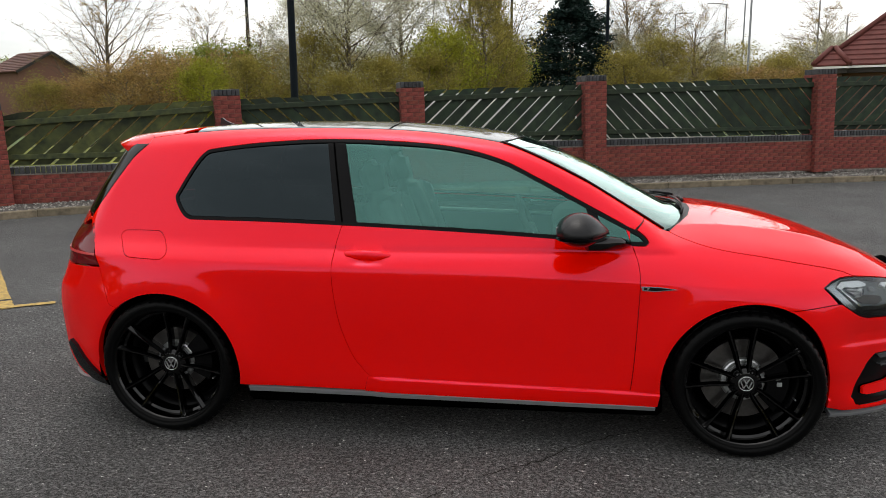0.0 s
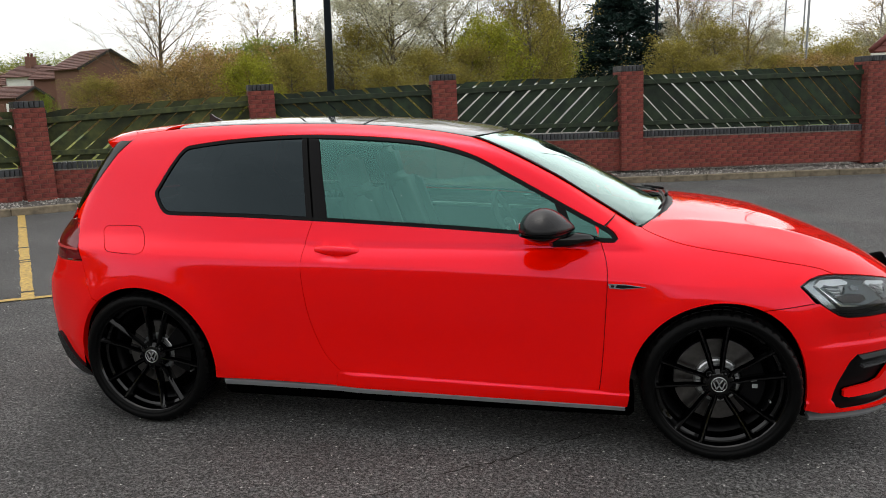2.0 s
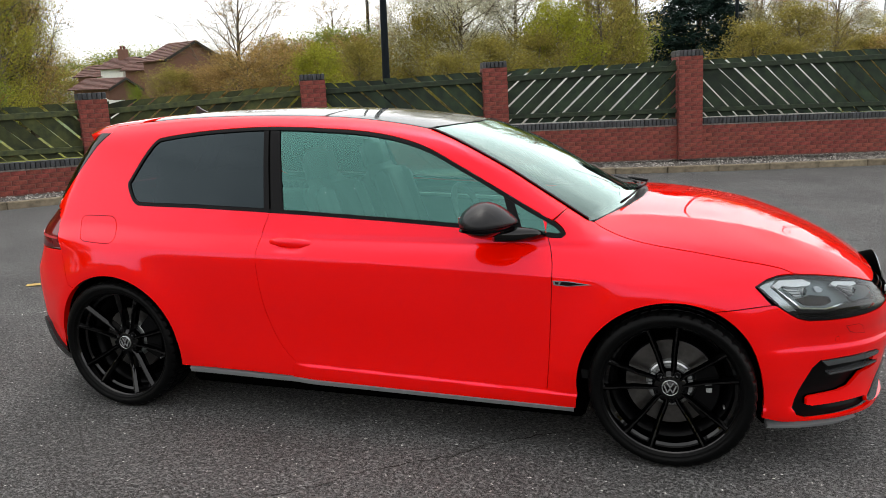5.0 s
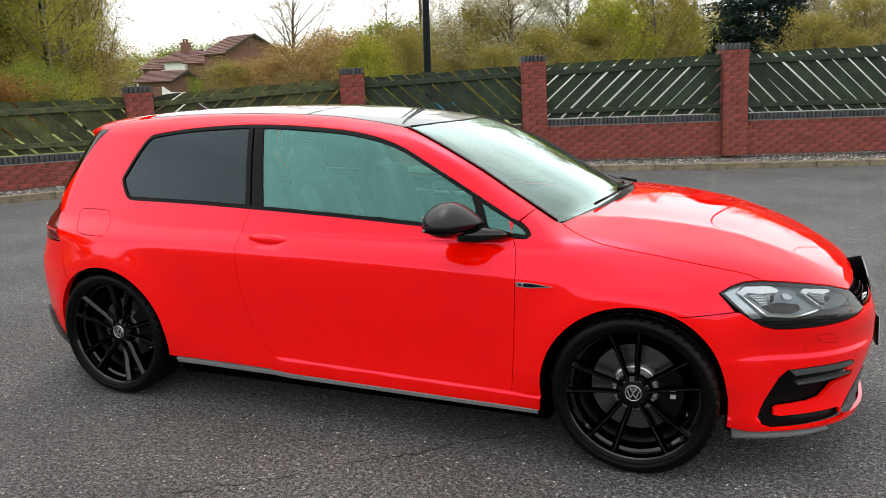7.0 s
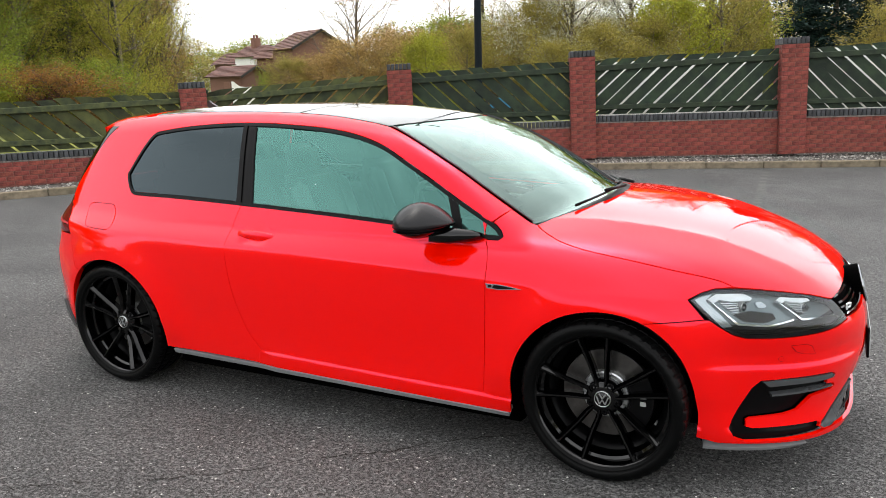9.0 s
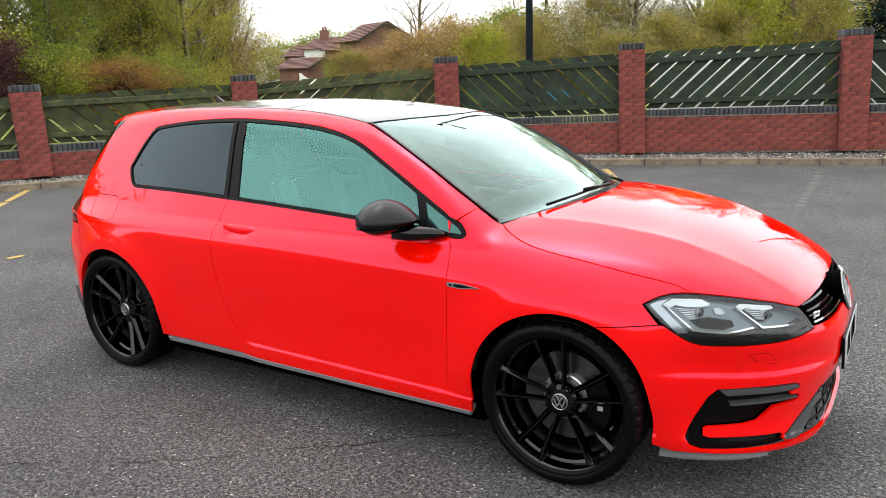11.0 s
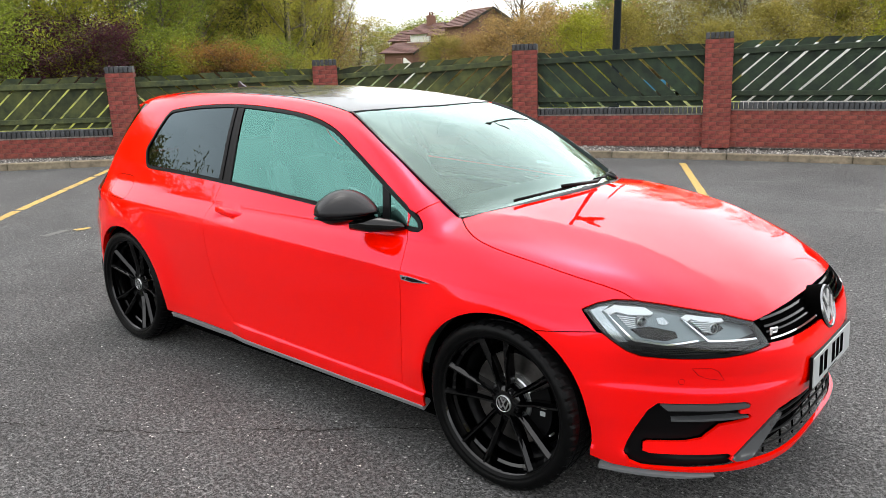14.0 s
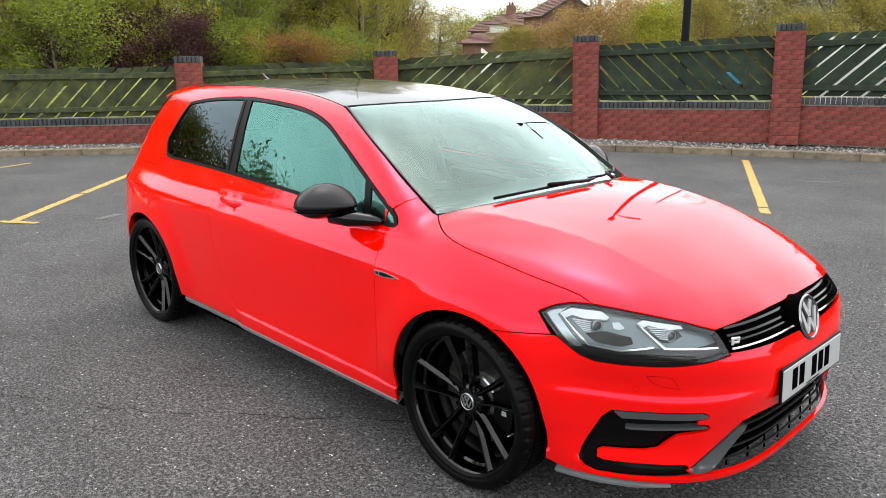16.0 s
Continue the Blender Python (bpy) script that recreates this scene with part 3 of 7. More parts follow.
YAWS = corner_dirs()
for i, ((x, y, foot, head), yaw) in enumerate(zip(PILLARS, YAWS)):
    pillar(x, y, foot, head, yaw)
for i in range(len(PILLARS) - 1):
    xa, ya, fa, ta = PILLARS[i]
    xb, yb, fb, tb = PILLARS[i + 1]
    ra = radians(YAWS[i])
    wall_panel(i + 1, (xa + PW * math.cos(ra), ya + PW * math.sin(ra)), (xb, yb), fa, fb, ta, tb, i % 2 == 1, (4, 4, 5, 6, 7, 8, 8, 9)[i])

# made-up white boards close behind two panels, standing in for brightness through the gaps
for a, b, zt in (((-0.35, 10.40), (2.60, 11.50), 1.80), ((2.9, 11.60), (6.1, 12.80), 1.93)):
    L = math.hypot(b[0] - a[0], b[1] - a[1])
    bd = thing("site_board", "plain white boards added behind the fence to whiten its gaps", "board", pose(a[0], a[1], 0.15, 0, LEAN, math.degrees(math.atan2(b[1] - a[1], b[0] - a[0]))))
    n = max(2, round(L / 1.2))
    for k in range(n):
        part("sheet", block("sheet", L / n - 0.006, 0.018, zt - 0.2, M_RENDER, 0.002, True), bd, m=pose((k + 0.5) * L / n, 1.35, 0.1))
        part("prop", block("prop", 0.06, 0.06, zt - 0.2, M_TIMBER, 0.0, True), bd, m=pose((k + 0.5) * L / n, 1.40, 0.0))

M_BLUE = mat("blue_painted_board", (0.02, 0.16, 0.30), rough=0.5, vary=0.15)
bb = thing("blue_board", "small blue board on posts beyond the fence", "board", pose(-6.6, 20.5, -0.06, 0, 0, 20))
part("panel", block("panel", 0.7, 0.04, 0.34, M_BLUE, 0.01, True), bb, m=pose(0, 0, 0.75))
for px_ in (-0.45, 0.45):
    part("post", block("post", 0.07, 0.07, 1.3, M_TIMBER, 0.004, True), bb, m=pose(px_, 0.06, 0))

# grass bank behind the wall
bk_v, bk_f = [], []
for i, (x, y, a) in enumerate(KL):
    nx, ny = -math.sin(radians(a)), math.cos(radians(a))
    rise = 1.0 + 0.35 * min(1.0, max(0.0, (-5.0 - x) / 3.0))
    for off, h in ((1.5, 0.1), (2.6, 0.50 + 0.12 * math.sin(i * 0.9)), (4.5, 0.72 + 0.14 * math.sin(i * 0.53)), (9.0, 0.2), (14.0, -0.3)):
        bk_v.append((x + nx * off, y + ny * off, h * rise))
    if i:
        for k in range(4):
            bk_f.append((5 * i - 5 + k, 5 * i + k, 5 * i + k + 1, 5 * i - 4 + k))
tagged(part("grass_bank", mesh("grass_bank", bk_v, bk_f, M_BANK, True)), "bright yellow green grass bank behind the wall", "grass bank", kind="structure")

# ---- posts and lamps ----
def lamp_post(x, y, h, r, label, material, arms=(), base_h=0.9):
    p = thing("street_lamp", label, "street lamp", pose(x, y, -0.05))
    part("pole", tube("pole", [(0, 0, 0), (0, 0, base_h), (0, 0, base_h + 0.04), (0, 0, h)], [r * 1.35, r * 1.35, r, r * 0.7], material), p)
    for a, ln in arms:
        c, s = math.cos(radians(a)), math.sin(radians(a))
        part("arm", tube("arm", [(0, 0, h - 0.05), (c * ln * 0.5, s * ln * 0.5, h + 0.1), (c * ln, s * ln, h + 0.14)], r * 0.45, material, 8), p)
        part("lantern", block("lantern", 0.55, 0.2, 0.11, material, 0.03), p, m=pose(c * (ln + 0.2), s * (ln + 0.2), h + 0.14, 0, 0, a))
    return p


lamp_post(-3.55, 11.9, 7.4, 0.085, "tall dark painted lamp post with a forked head behind the fence", M_POST, ((30, 0.5), (-60, 0.5)))
lamp_post(-13.6, 35.1, 13, 0.10, "slim dark lamp post among the trees", M_POST)
lamp_post(-0.4, 45.0, 13, 0.09, "slim dark lamp post among the trees", M_POST)
lamp_post(4.8, 36.6, 12, 0.10, "slim dark lamp post among the trees", M_POST)
lamp_post(-19.1, 15.9, 12, 0.062, "slim dark lamp post among the trees", M_POST)
lamp_post(24.6, 92.0, 15.5, 0.11, "tall grey street lamp beside the distant road", M_GALV, ((20, 1.6),))
lamp_post(15.4, 51.6, 13.0, 0.085, "tall grey street lamp beside the distant road", M_GALV)
lamp_post(21.5, 122.0, 16.0, 0.13, "tall grey street lamp beside the distant road", M_GALV, ((10, 2.2),))
lamp_post(26.0, 108.0, 15.5, 0.13, "tall grey street lamp beside the distant road", M_GALV, ((190, 2.2),))
lamp_post(20.2, 52.9, 8.9, 0.07, "tall grey street lamp beside the distant road", M_GALV, ((180, 0.9),))
lamp_post(31.0, 78.0, 10.4, 0.10, "tall grey street lamp beside the distant road", M_GALV)

sign = thing("road_sign", "small round white road sign on a grey post", "road sign", pose(15.9, 51.0, -0.05))
part("post", tube("post", [(0, 0, 0), (0, 0, 3.6)], 0.05, M_GALV), sign)
part("disc", lathe("disc", [(0.0, -0.07), (0.36, -0.07), (0.36, -0.05)], M_RENDER, 24), sign, m=pose(0, 0, 3.2))
cab = thing("post_box", "small pale box fixed to a lamp post", "box", pose(-0.55, 44.85, 3.25))
part("case", block("case", 0.34, 0.22, 0.5, M_RENDER, 0.03), cab)

# ---- houses ----
def gable_house(x, y, z, yaw, w, d, eave, ridge, wall_mat, tile, label, name="house", gable_white=False, chimney=None, windows=()):
    """w along the gable's width, d along the ridge; the gable faces -y."""
    h = thing(name, label, "house", pose(x, y, z, 0, 0, yaw), "houses beyond the trees")
    poly = [(-w / 2, 0), (w / 2, 0), (w / 2, eave), (0, ridge), (-w / 2, eave)]
    part("wall", prism("wall", poly, 0, d, wall_mat), h)
    rise, run = ridge - eave, w / 2
    ln = math.hypot(rise, run) + 0.45
    ang = math.degrees(math.atan2(rise, run))
    rows = int(ln / 0.32)
    for sgn in (-1, 1):
        pcs = []
        for k in range(rows):
            s0, s1 = k * ln / rows, (k + 1) * ln / rows + 0.03
            cols = max(4, int(d / 1.0))
            for c in range(cols):
                y0, y1 = -0.35 + c * (d + 0.7) / cols, -0.35 + (c + 1) * (d + 0.7) / cols - 0.015
                t0, t1 = 0.10, 0.055
                v = [(-s0, y0, t1), (-s1, y0, t0), (-s1, y1, t0), (-s0, y1, t1), (-s0, y0, 0), (-s1, y0, 0), (-s1, y1, 0), (-s0, y1, 0)]
                R = Matrix.Rotation(radians(-ang), 3, "Y")
                vv = []
                for q in v:
                    g = R @ Vector(q)
                    vv.append((g.x * (1 if sgn < 0 else -1), g.y, g.z + ridge))
                pcs.append((vv, [(0, 1, 2, 3), (0, 4, 5, 1), (1, 5, 6, 2), (2, 6, 7, 3), (3, 7, 4, 0), (4, 7, 6, 5)]))
        tagged(part("roof_tiles", joined("roof_tiles", pcs, tile), h), kind="stuff")
        bl = math.hypot(rise, run) + 0.45
        part("bargeboard", block("bargeboard", bl, 0.06, 0.2, M_TIMBER), h, m=pose(sgn * (run / 2 + 0.14), -0.36, ridge - rise / 2 - 0.12, 0, sgn * ang, 0))
    if gable_white:
        g = [(-w / 2 + 0.1, eave - 2.2), (w / 2 - 0.1, eave - 2.2), (w / 2 - 0.1, eave - 0.05), (0, ridge - 0.25), (-w / 2 + 0.1, eave - 0.05)]
        part("render_gable", prism("render_gable", g, -0.04, 0, M_RENDER), h)
        for t in (-0.3, 0.0, 0.3):
            part("timber", block("timber", 0.14, 0.05, ridge - eave + 1.2 - abs(t) * 2, M_TIMBER), h, m=pose(w * t, -0.06, eave - 0.4))
    for wx, wz, ww, wh in windows:
        win = part("window", block("window", ww, 0.06, wh, M_RENDER, 0.01), h, m=pose(wx, -0.05, wz))
        for sx in (-1, 1):
            part("pane", block("pane", ww / 2 - 0.09, 0.04, wh - 0.14, M_WINDOW), win, m=pose(sx * ww / 4, -0.025, 0))
    if chimney:
        cx, cy, ch = chimney
        c = part("chimney", block("chimney", 0.9, 0.6, ch, M_HOUSEBRICK, 0.02, True), h, m=pose(cx, cy, ridge - 0.6))
        for k in (-0.22, 0.22):
            part("chimney_pot", tube("chimney_pot", [(k, 0, ch), (k, 0, ch + 0.35)], 0.11, M_REDTILE), c)
    return h


def house_at(bearing, dist):
    return 3.94 + dist * math.cos(radians(bearing)), -3.19 + dist * math.sin(radians(bearing)), -1.85


gable_house(*house_at(126.0, 72), 68, 5.6, 3.6, 6.95, 8.45, M_HOUSEBRICK, M_TILE, "brown brick house with a dark tiled gable roof")
gable_house(*house_at(128.2, 84), 96, 4.4, 2.4, 6.6, 7.7, M_HOUSEBRICK, M_TILE, "brick house with a low tiled roof")
gable_house(*house_at(129.5, 88), 84, 4.4, 3.0, 6.95, 8.0, M_RENDER, M_TILE, "house with white rendered and timbered walls under a tiled roof", gable_white=True, chimney=(-0.3, 1.6, 1.45))
gable_house(*house_at(130.4, 90), 96, 4.0, 1.9, 6.3, 7.6, M_RENDER, M_TILE, "narrow white rendered house with a tiled roof")
gable_house(*house_at(131.35, 92), 75, 3.4, 3.0, 6.4, 7.45, M_HOUSEBRICK, M_TILE, "brick house with a dark tiled gable roof")
gable_house(*house_at(130.7, 78), 98, 5.0, 3.3, 4.72, 5.62, M_HOUSEBRICK, M_TILE, "brick garage with a tiled gable roof")
gable_house(-15.6, 49, -1.6, 25, 9, 9, 4.9, 7.2, M_HOUSEBRICK, M_TILE, "brick house half hidden by trees", windows=((-1.0, 4.2, 1.5, 1.3), (2.6, 4.2, 1.2, 1.3)))
gx, gy, _ = house_at(131.6, 70)
gw = thing("garden_wall", "white curved garden wall beside the garage", "garden wall", pose(gx, gy, -2.2, 0, 0, 40))
part("wall", prism("wall", [(-0.95, 0), (0.95, 0), (0.95, 3.95), (0.3, 3.93), (-0.25, 4.0), (-0.6, 4.25), (-0.75, 4.42), (-0.95, 4.45)], 0, 0.25, M_RENDER), gw)
part("pier", block("pier", 0.5, 0.5, 4.4, M_HOUSEBRICK, 0.02, True), gw, m=pose(-1.35, 0.1, 0))
part("pier", block("pier", 0.5, 0.5, 3.7, M_HOUSEBRICK, 0.02, True), gw, m=pose(1.3, 0.1, 0))


def hip_roof(h, cx, cy, w, d, eave, ridge, over=0.5):
    """Courses of tiles on a hipped roof, with hip tiles, a gutter board and a finial."""
    part("gutter", block("gutter", w + 2 * over - 0.02, d + 2 * over - 0.02, 0.07, M_RENDER), h, m=pose(cx, cy, eave + 0.06))
    part("fascia", block("fascia", w + 2 * over - 0.14, d + 2 * over - 0.14, 0.20, M_TIMBER), h, m=pose(cx, cy, eave - 0.04))
    A, B = w / 2 + over, d / 2 + over
    rl = max(w / 2 - d / 2, 0.05)
    n = int(math.hypot(B, ridge - eave) / 0.26)
    for k in range(n):
        v = []
        for t, lift in ((k / n, 0.05), ((k + 1) / n, 0.0), (k / n, 0.0)):
            a, b, z = A + (rl - A) * t, B * (1 - t), eave + 0.11 + (ridge - eave) * t + lift
            v += [(cx - a, cy - b, z), (cx + a, cy - b, z), (cx + a, cy + b, z), (cx - a, cy + b, z)]
        f = []
        for q in range(4):
            p = (q + 1) % 4
            f += [(q, p, 4 + p, 4 + q), (8 + q, 8 + p, p, q)]
        part("roof_band", mesh("roof_band", v, f, M_REDTILE), h)
    for sx in (-1, 1):
        for sy in (-1, 1):
            part("hip_tile", tube("hip_tile", [(cx + sx * A, cy + sy * B, eave + 0.18), (cx + sx * rl, cy, ridge + 0.17)], 0.09, M_REDTILE, 8), h)
    if w > 3:
        part("finial", tube("finial", [(cx - rl, cy, ridge + 0.1), (cx - rl, cy, ridge + 0.35), (cx - rl, cy, ridge + 0.45)], [0.11, 0.09, 0.03], M_REDTILE), h)


def hip_building(x, y, z, yaw, w, d, eave, ridge):
    h = thing("brick_building", "single storey brick building with a dark red tiled hipped roof", "building", pose(x, y, z, 0, 0, yaw))
    part("wall", block("wall", w, d, eave, M_HOUSEBRICK, 0, True), h)
    hip_roof(h, 0, 0, w, d, eave, ridge)
    bx, by = -w / 2 - 0.05, -d / 2 - 0.15
    part("bay_wall", block("bay_wall", 0.62, 0.9, eave, M_HOUSEBRICK, 0, True), h, m=pose(bx, by, 0))
    hip_roof(h, bx, by, 0.62, 0.9, eave - 0.02, eave + 0.58, 0.25)
    win = part("window", block("window", 0.42, 0.06, 0.6, M_RENDER, 0.01), h, m=pose(bx, by - 0.47, eave - 0.55))
    for sx in (-0.095, 0.095):
        part("pane", block("pane", 0.16, 0.04, 0.48, M_WINDOW), win, m=pose(sx, -0.025, 0))
    return h


hip_building(19.7, 27.2, -0.3, -22, 13, 10, 3.1, 8.0)
annexe = thing("brick_annexe", "low brick annexe with a red tiled roof behind the building", "building", pose(19.0, 38.6, -0.3, 0, 0, -20))
part("wall", block("wall", 4.6, 3.0, 4.0, M_HOUSEBRICK, 0, True), annexe)
hip_roof(annexe, 0, 0, 4.6, 3.0, 4.0, 5.1, 0.25)

# ---- trees and shrubs ----
def grow(rng, h, base, spread, limbs, twigs, sweep=0.0):
    """Trunk, limbs and twigs as tubes, and the points along the twigs where leaves sit."""
    pcs, tips = [], []
    top = Vector((rng.normal(0, 0.03) * h, rng.normal(0, 0.03) * h, h * 0.93))
    mid = Vector((rng.normal(0, 0.02) * h, rng.normal(0, 0.02) * h, h * 0.45))
    r0 = 0.020 * h
    axis = lambda t: (Vector((0, 0, 0)) * (1 - t) ** 2 + mid * 2 * t * (1 - t) + top * t * t)
    pcs.append(tube_geo([axis(t) for t in (0, 0.25, 0.5, 0.75, 1.0)], [r0 * 1.25, r0 * 0.85, r0 * 0.6, r0 * 0.35, r0 * 0.08], 7))
    for i in range(limbs):
        t = base + (0.97 - base) * (i + rng.random()) / limbs
        o = axis(t)
        az = i * 2.4 + rng.normal(0, 0.4)
        u = max(0, (t - base) / (1 - base))
        ln = spread * h * (0.60 + 0.50 * math.sin(math.pi * min(1, 0.12 + u * 0.80)) - 0.45 * u ** 3) * rng.uniform(0.7, 1.2)
        up = rng.uniform(0.45, 1.35) + sweep
        d = Vector((math.cos(az), math.sin(az), up)).normalized()
        e = o + d * ln + Vector((0, 0, rng.uniform(-0.05, 0.12) * ln))
        m = o + d * ln * 0.5 + Vector(rng.normal(0, 0.05, 3)) * ln + Vector((0, 0, -0.04 * ln))
        rl = r0 * 0.30 * (1.1 - t)
        pcs.append(tube_geo([o, m, e], [rl + 0.006 * h * 0.3, rl * 0.6, 0.006], 5))
        for j in range(twigs):
            s = rng.uniform(0.25, 1.0)
            q = o.lerp(m, s * 2) if s < 0.5 else m.lerp(e, s * 2 - 1)
            a2 = az + rng.normal(0, 0.9)
            d2 = Vector((math.cos(a2), math.sin(a2), rng.uniform(-0.1, 1.1))).normalized()
            l2 = ln * rng.uniform(0.18, 0.42)
            q2 = q + d2 * l2
            if sweep:
                pcs.append(tube_geo([q, q + d2 * l2 * 0.5 + Vector(rng.normal(0, 0.06, 3)) * l2, q2], [0.012, 0.008, 0.004], 3))
            else:
                pcs.append(tube_geo([q, q2], [0.011, 0.004], 3))
            tips.append((q, q2))
            for _ in range(2 if sweep else 1):
                a3 = a2 + rng.normal(0, 0.8)
                b = q.lerp(q2, rng.uniform(0.3, 0.9))
                d3 = Vector((math.cos(a3), math.sin(a3), rng.uniform(-0.2, 1.2))).normalized()
                q3 = b + d3 * l2 * rng.uniform(0.35, 0.7)
                pcs.append(tube_geo([b, q3], [0.007, 0.003], 3))
                tips.append((b, q3))
    return pcs, tips


def leaves(rng, tips, count, size, fuzz):
    """Small folded leaf clumps scattered along the twigs."""
    A = np.array([list(a) for a, b in tips])
    B = np.array([list(b) for a, b in tips])
    k = rng.integers(0, len(tips), count)
    t = rng.random((count, 1)) ** 0.7
    c = A[k] + (B[k] - A[k]) * t + rng.normal(0, fuzz, (count, 3))
    u = rng.normal(size=(count, 3))
    u /= np.linalg.norm(u, axis=1, keepdims=True)
    w = np.cross(u, rng.normal(size=(count, 3)))
    w /= np.linalg.norm(w, axis=1, keepdims=True)
    n = np.cross(u, w)
    s = size * rng.uniform(0.5, 1.35, (count, 1))
    v = np.stack([c - u * s, c + w * s * 0.6 + n * s * 0.2, c + u * s], 1).reshape(-1, 3)
    f = [(3 * i, 3 * i + 1, 3 * i + 2) for i in range(count)]
    return v, f


def make_tree(name, label, cat, seed, h, base, spread, limbs, twigs, count, size, fuzz, leafmat, sweep=0.0):
    rng = np.random.default_rng(seed)
    pcs, tips = grow(rng, h, base, spread, limbs, twigs, sweep)
    t = thing(name, label, cat)
    part("trunk", joined("trunk", pcs, M_BARK, True), t)
    v, f = leaves(rng, tips, count, size, fuzz)
    part("crown", mesh("crown", v, f, leafmat), t)
    return t


def make_conifer(seed, h):
    rng = np.random.default_rng(seed)
    t = thing("pine_tree", "dense dark green pine tree", "tree")
    part("trunk", tube("trunk", [(0, 0, 0), (0, 0, h * 0.5), (0, 0, h)], [0.22, 0.14, 0.02], M_BARK), t)
    tips = []
    for i in range(170):
        z = h * (0.08 + 0.92 * (i / 170) ** 0.9)
        r = (1.0 - (z / h) ** 2.2) * h * 0.30 * rng.uniform(0.65, 1.12) + 0.15
        a = i * 2.4
        o = Vector((0, 0, z))
        e = Vector((math.cos(a) * r, math.sin(a) * r, z + rng.uniform(-0.02, 0.06) * h))
        tips.append((o.lerp(e, 0.35), e))
    v, f = leaves(rng, tips, 20000, 0.17, 0.20)
    part("crown", mesh("crown", v, f, L_CONIFER), t)
    return t


KINDS = {
    "bare": make_tree("bare_tree", "tall slender tree just coming into bud", "tree", 1, 9.0, 0.14, 0.46, 30, 13, 14000, 0.038, 0.08, L_BUD, 0.75),
    "bare2": make_tree("bare_tree", "bare spreading tree with brown buds", "tree", 2, 9.0, 0.10, 0.42, 28, 11, 8000, 0.044, 0.10, L_BUD, 0.9),
    "olive": make_tree("olive_tree", "bushy tree with sparse olive spring leaves", "tree", 3, 8.0, 0.08, 0.36, 32, 8, 20000, 0.074, 0.26, L_OLIVE),
    "olive2": make_tree("olive_tree", "rounded tree with olive brown young leaves", "tree", 4, 7.0, 0.05, 0.42, 32, 8, 19000, 0.072, 0.26, L_BUD),
    "yellow": make_tree("yellow_green_tree", "tree with bright yellow green young leaves", "tree", 5, 6.5, 0.06, 0.36, 30, 8, 19000, 0.072, 0.24, L_YELLOW),
    "green": make_tree("green_tree", "leafy tree in fresh green", "tree", 6, 8.0, 0.06, 0.38, 34, 8, 26000, 0.062, 0.25, L_GREEN),
    "blossom": make_tree("blossom_tree", "wide tree covered in pale blossom", "tree", 7, 9.0, 0.12, 0.44, 36, 9, 34000, 0.060, 0.22, L_PALE),
    "purple": make_tree("purple_shrub", "dense purple leaved garden shrub", "shrub", 8, 3.2, 0.03, 0.55, 26, 7, 20000, 0.038, 0.14, L_PURPLE),
    "orange": make_tree("copper_shrub", "shrub with coppery orange new leaves", "shrub", 9, 3.2, 0.03, 0.55, 26, 7, 18000, 0.040, 0.14, L_ORANGE),
    "goldbush": make_tree("yellow_shrub", "shrub with golden yellow leaves", "shrub", 10, 3.0, 0.03, 0.5, 24, 7, 16000, 0.036, 0.14, L_YELLOW),
    "greenbush": make_tree("green_shrub", "dense rounded green garden shrub", "shrub", 11, 3.2, 0.03, 0.55, 26, 7, 20000, 0.040, 0.15, L_GREEN),
    "pine": make_conifer(12, 11.0),
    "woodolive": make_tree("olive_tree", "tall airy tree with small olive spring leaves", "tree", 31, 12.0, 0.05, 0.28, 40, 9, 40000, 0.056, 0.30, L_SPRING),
    "woodbrown": make_tree("olive_tree", "tall twiggy tree with brownish young leaves", "tree", 32, 12.0, 0.05, 0.28, 40, 9, 34000, 0.060, 0.30, L_BUD),
    "woodgreen": make_tree("green_tree", "tall tree in fresh yellow green leaf", "tree", 33, 11.0, 0.05, 0.30, 40, 9, 46000, 0.054, 0.30, L_GREEN),
}
USED = set()


def plant(kind, cx, cy, bearing, dist, height, z=-0.3, wide=1.0):
    """Stands a tree of that height at a bearing (degrees from +x) and distance from a point."""
    src = KINDS[kind]
    x, y = cx + dist * math.cos(radians(bearing)), cy + dist * math.sin(radians(bearing))
    natural = {"woodolive": 12, "woodbrown": 12, "woodgreen": 11, "bare": 9, "bare2": 9, "olive": 8, "olive2": 7, "yellow": 6.5, "green": 8, "blossom": 9, "pine": 11, "goldbush": 3.0, "far": 8, "fargreen": 8, "across": 8}.get(kind, 3.2)
    s = height / natural
    m = pose(x, y, z, 0, 0, (bearing * 37.0 + dist * 11) % 360)
    if kind in USED:
        ob = copy_thing(src, m)
    else:
        USED.add(kind)
        ob = src
        ob.matrix_basis = m
    ob.scale = (s * wide, s * wide, s)
    return ob


E0 = (1.76, -4.12)
E1 = (4.15, -3.0)
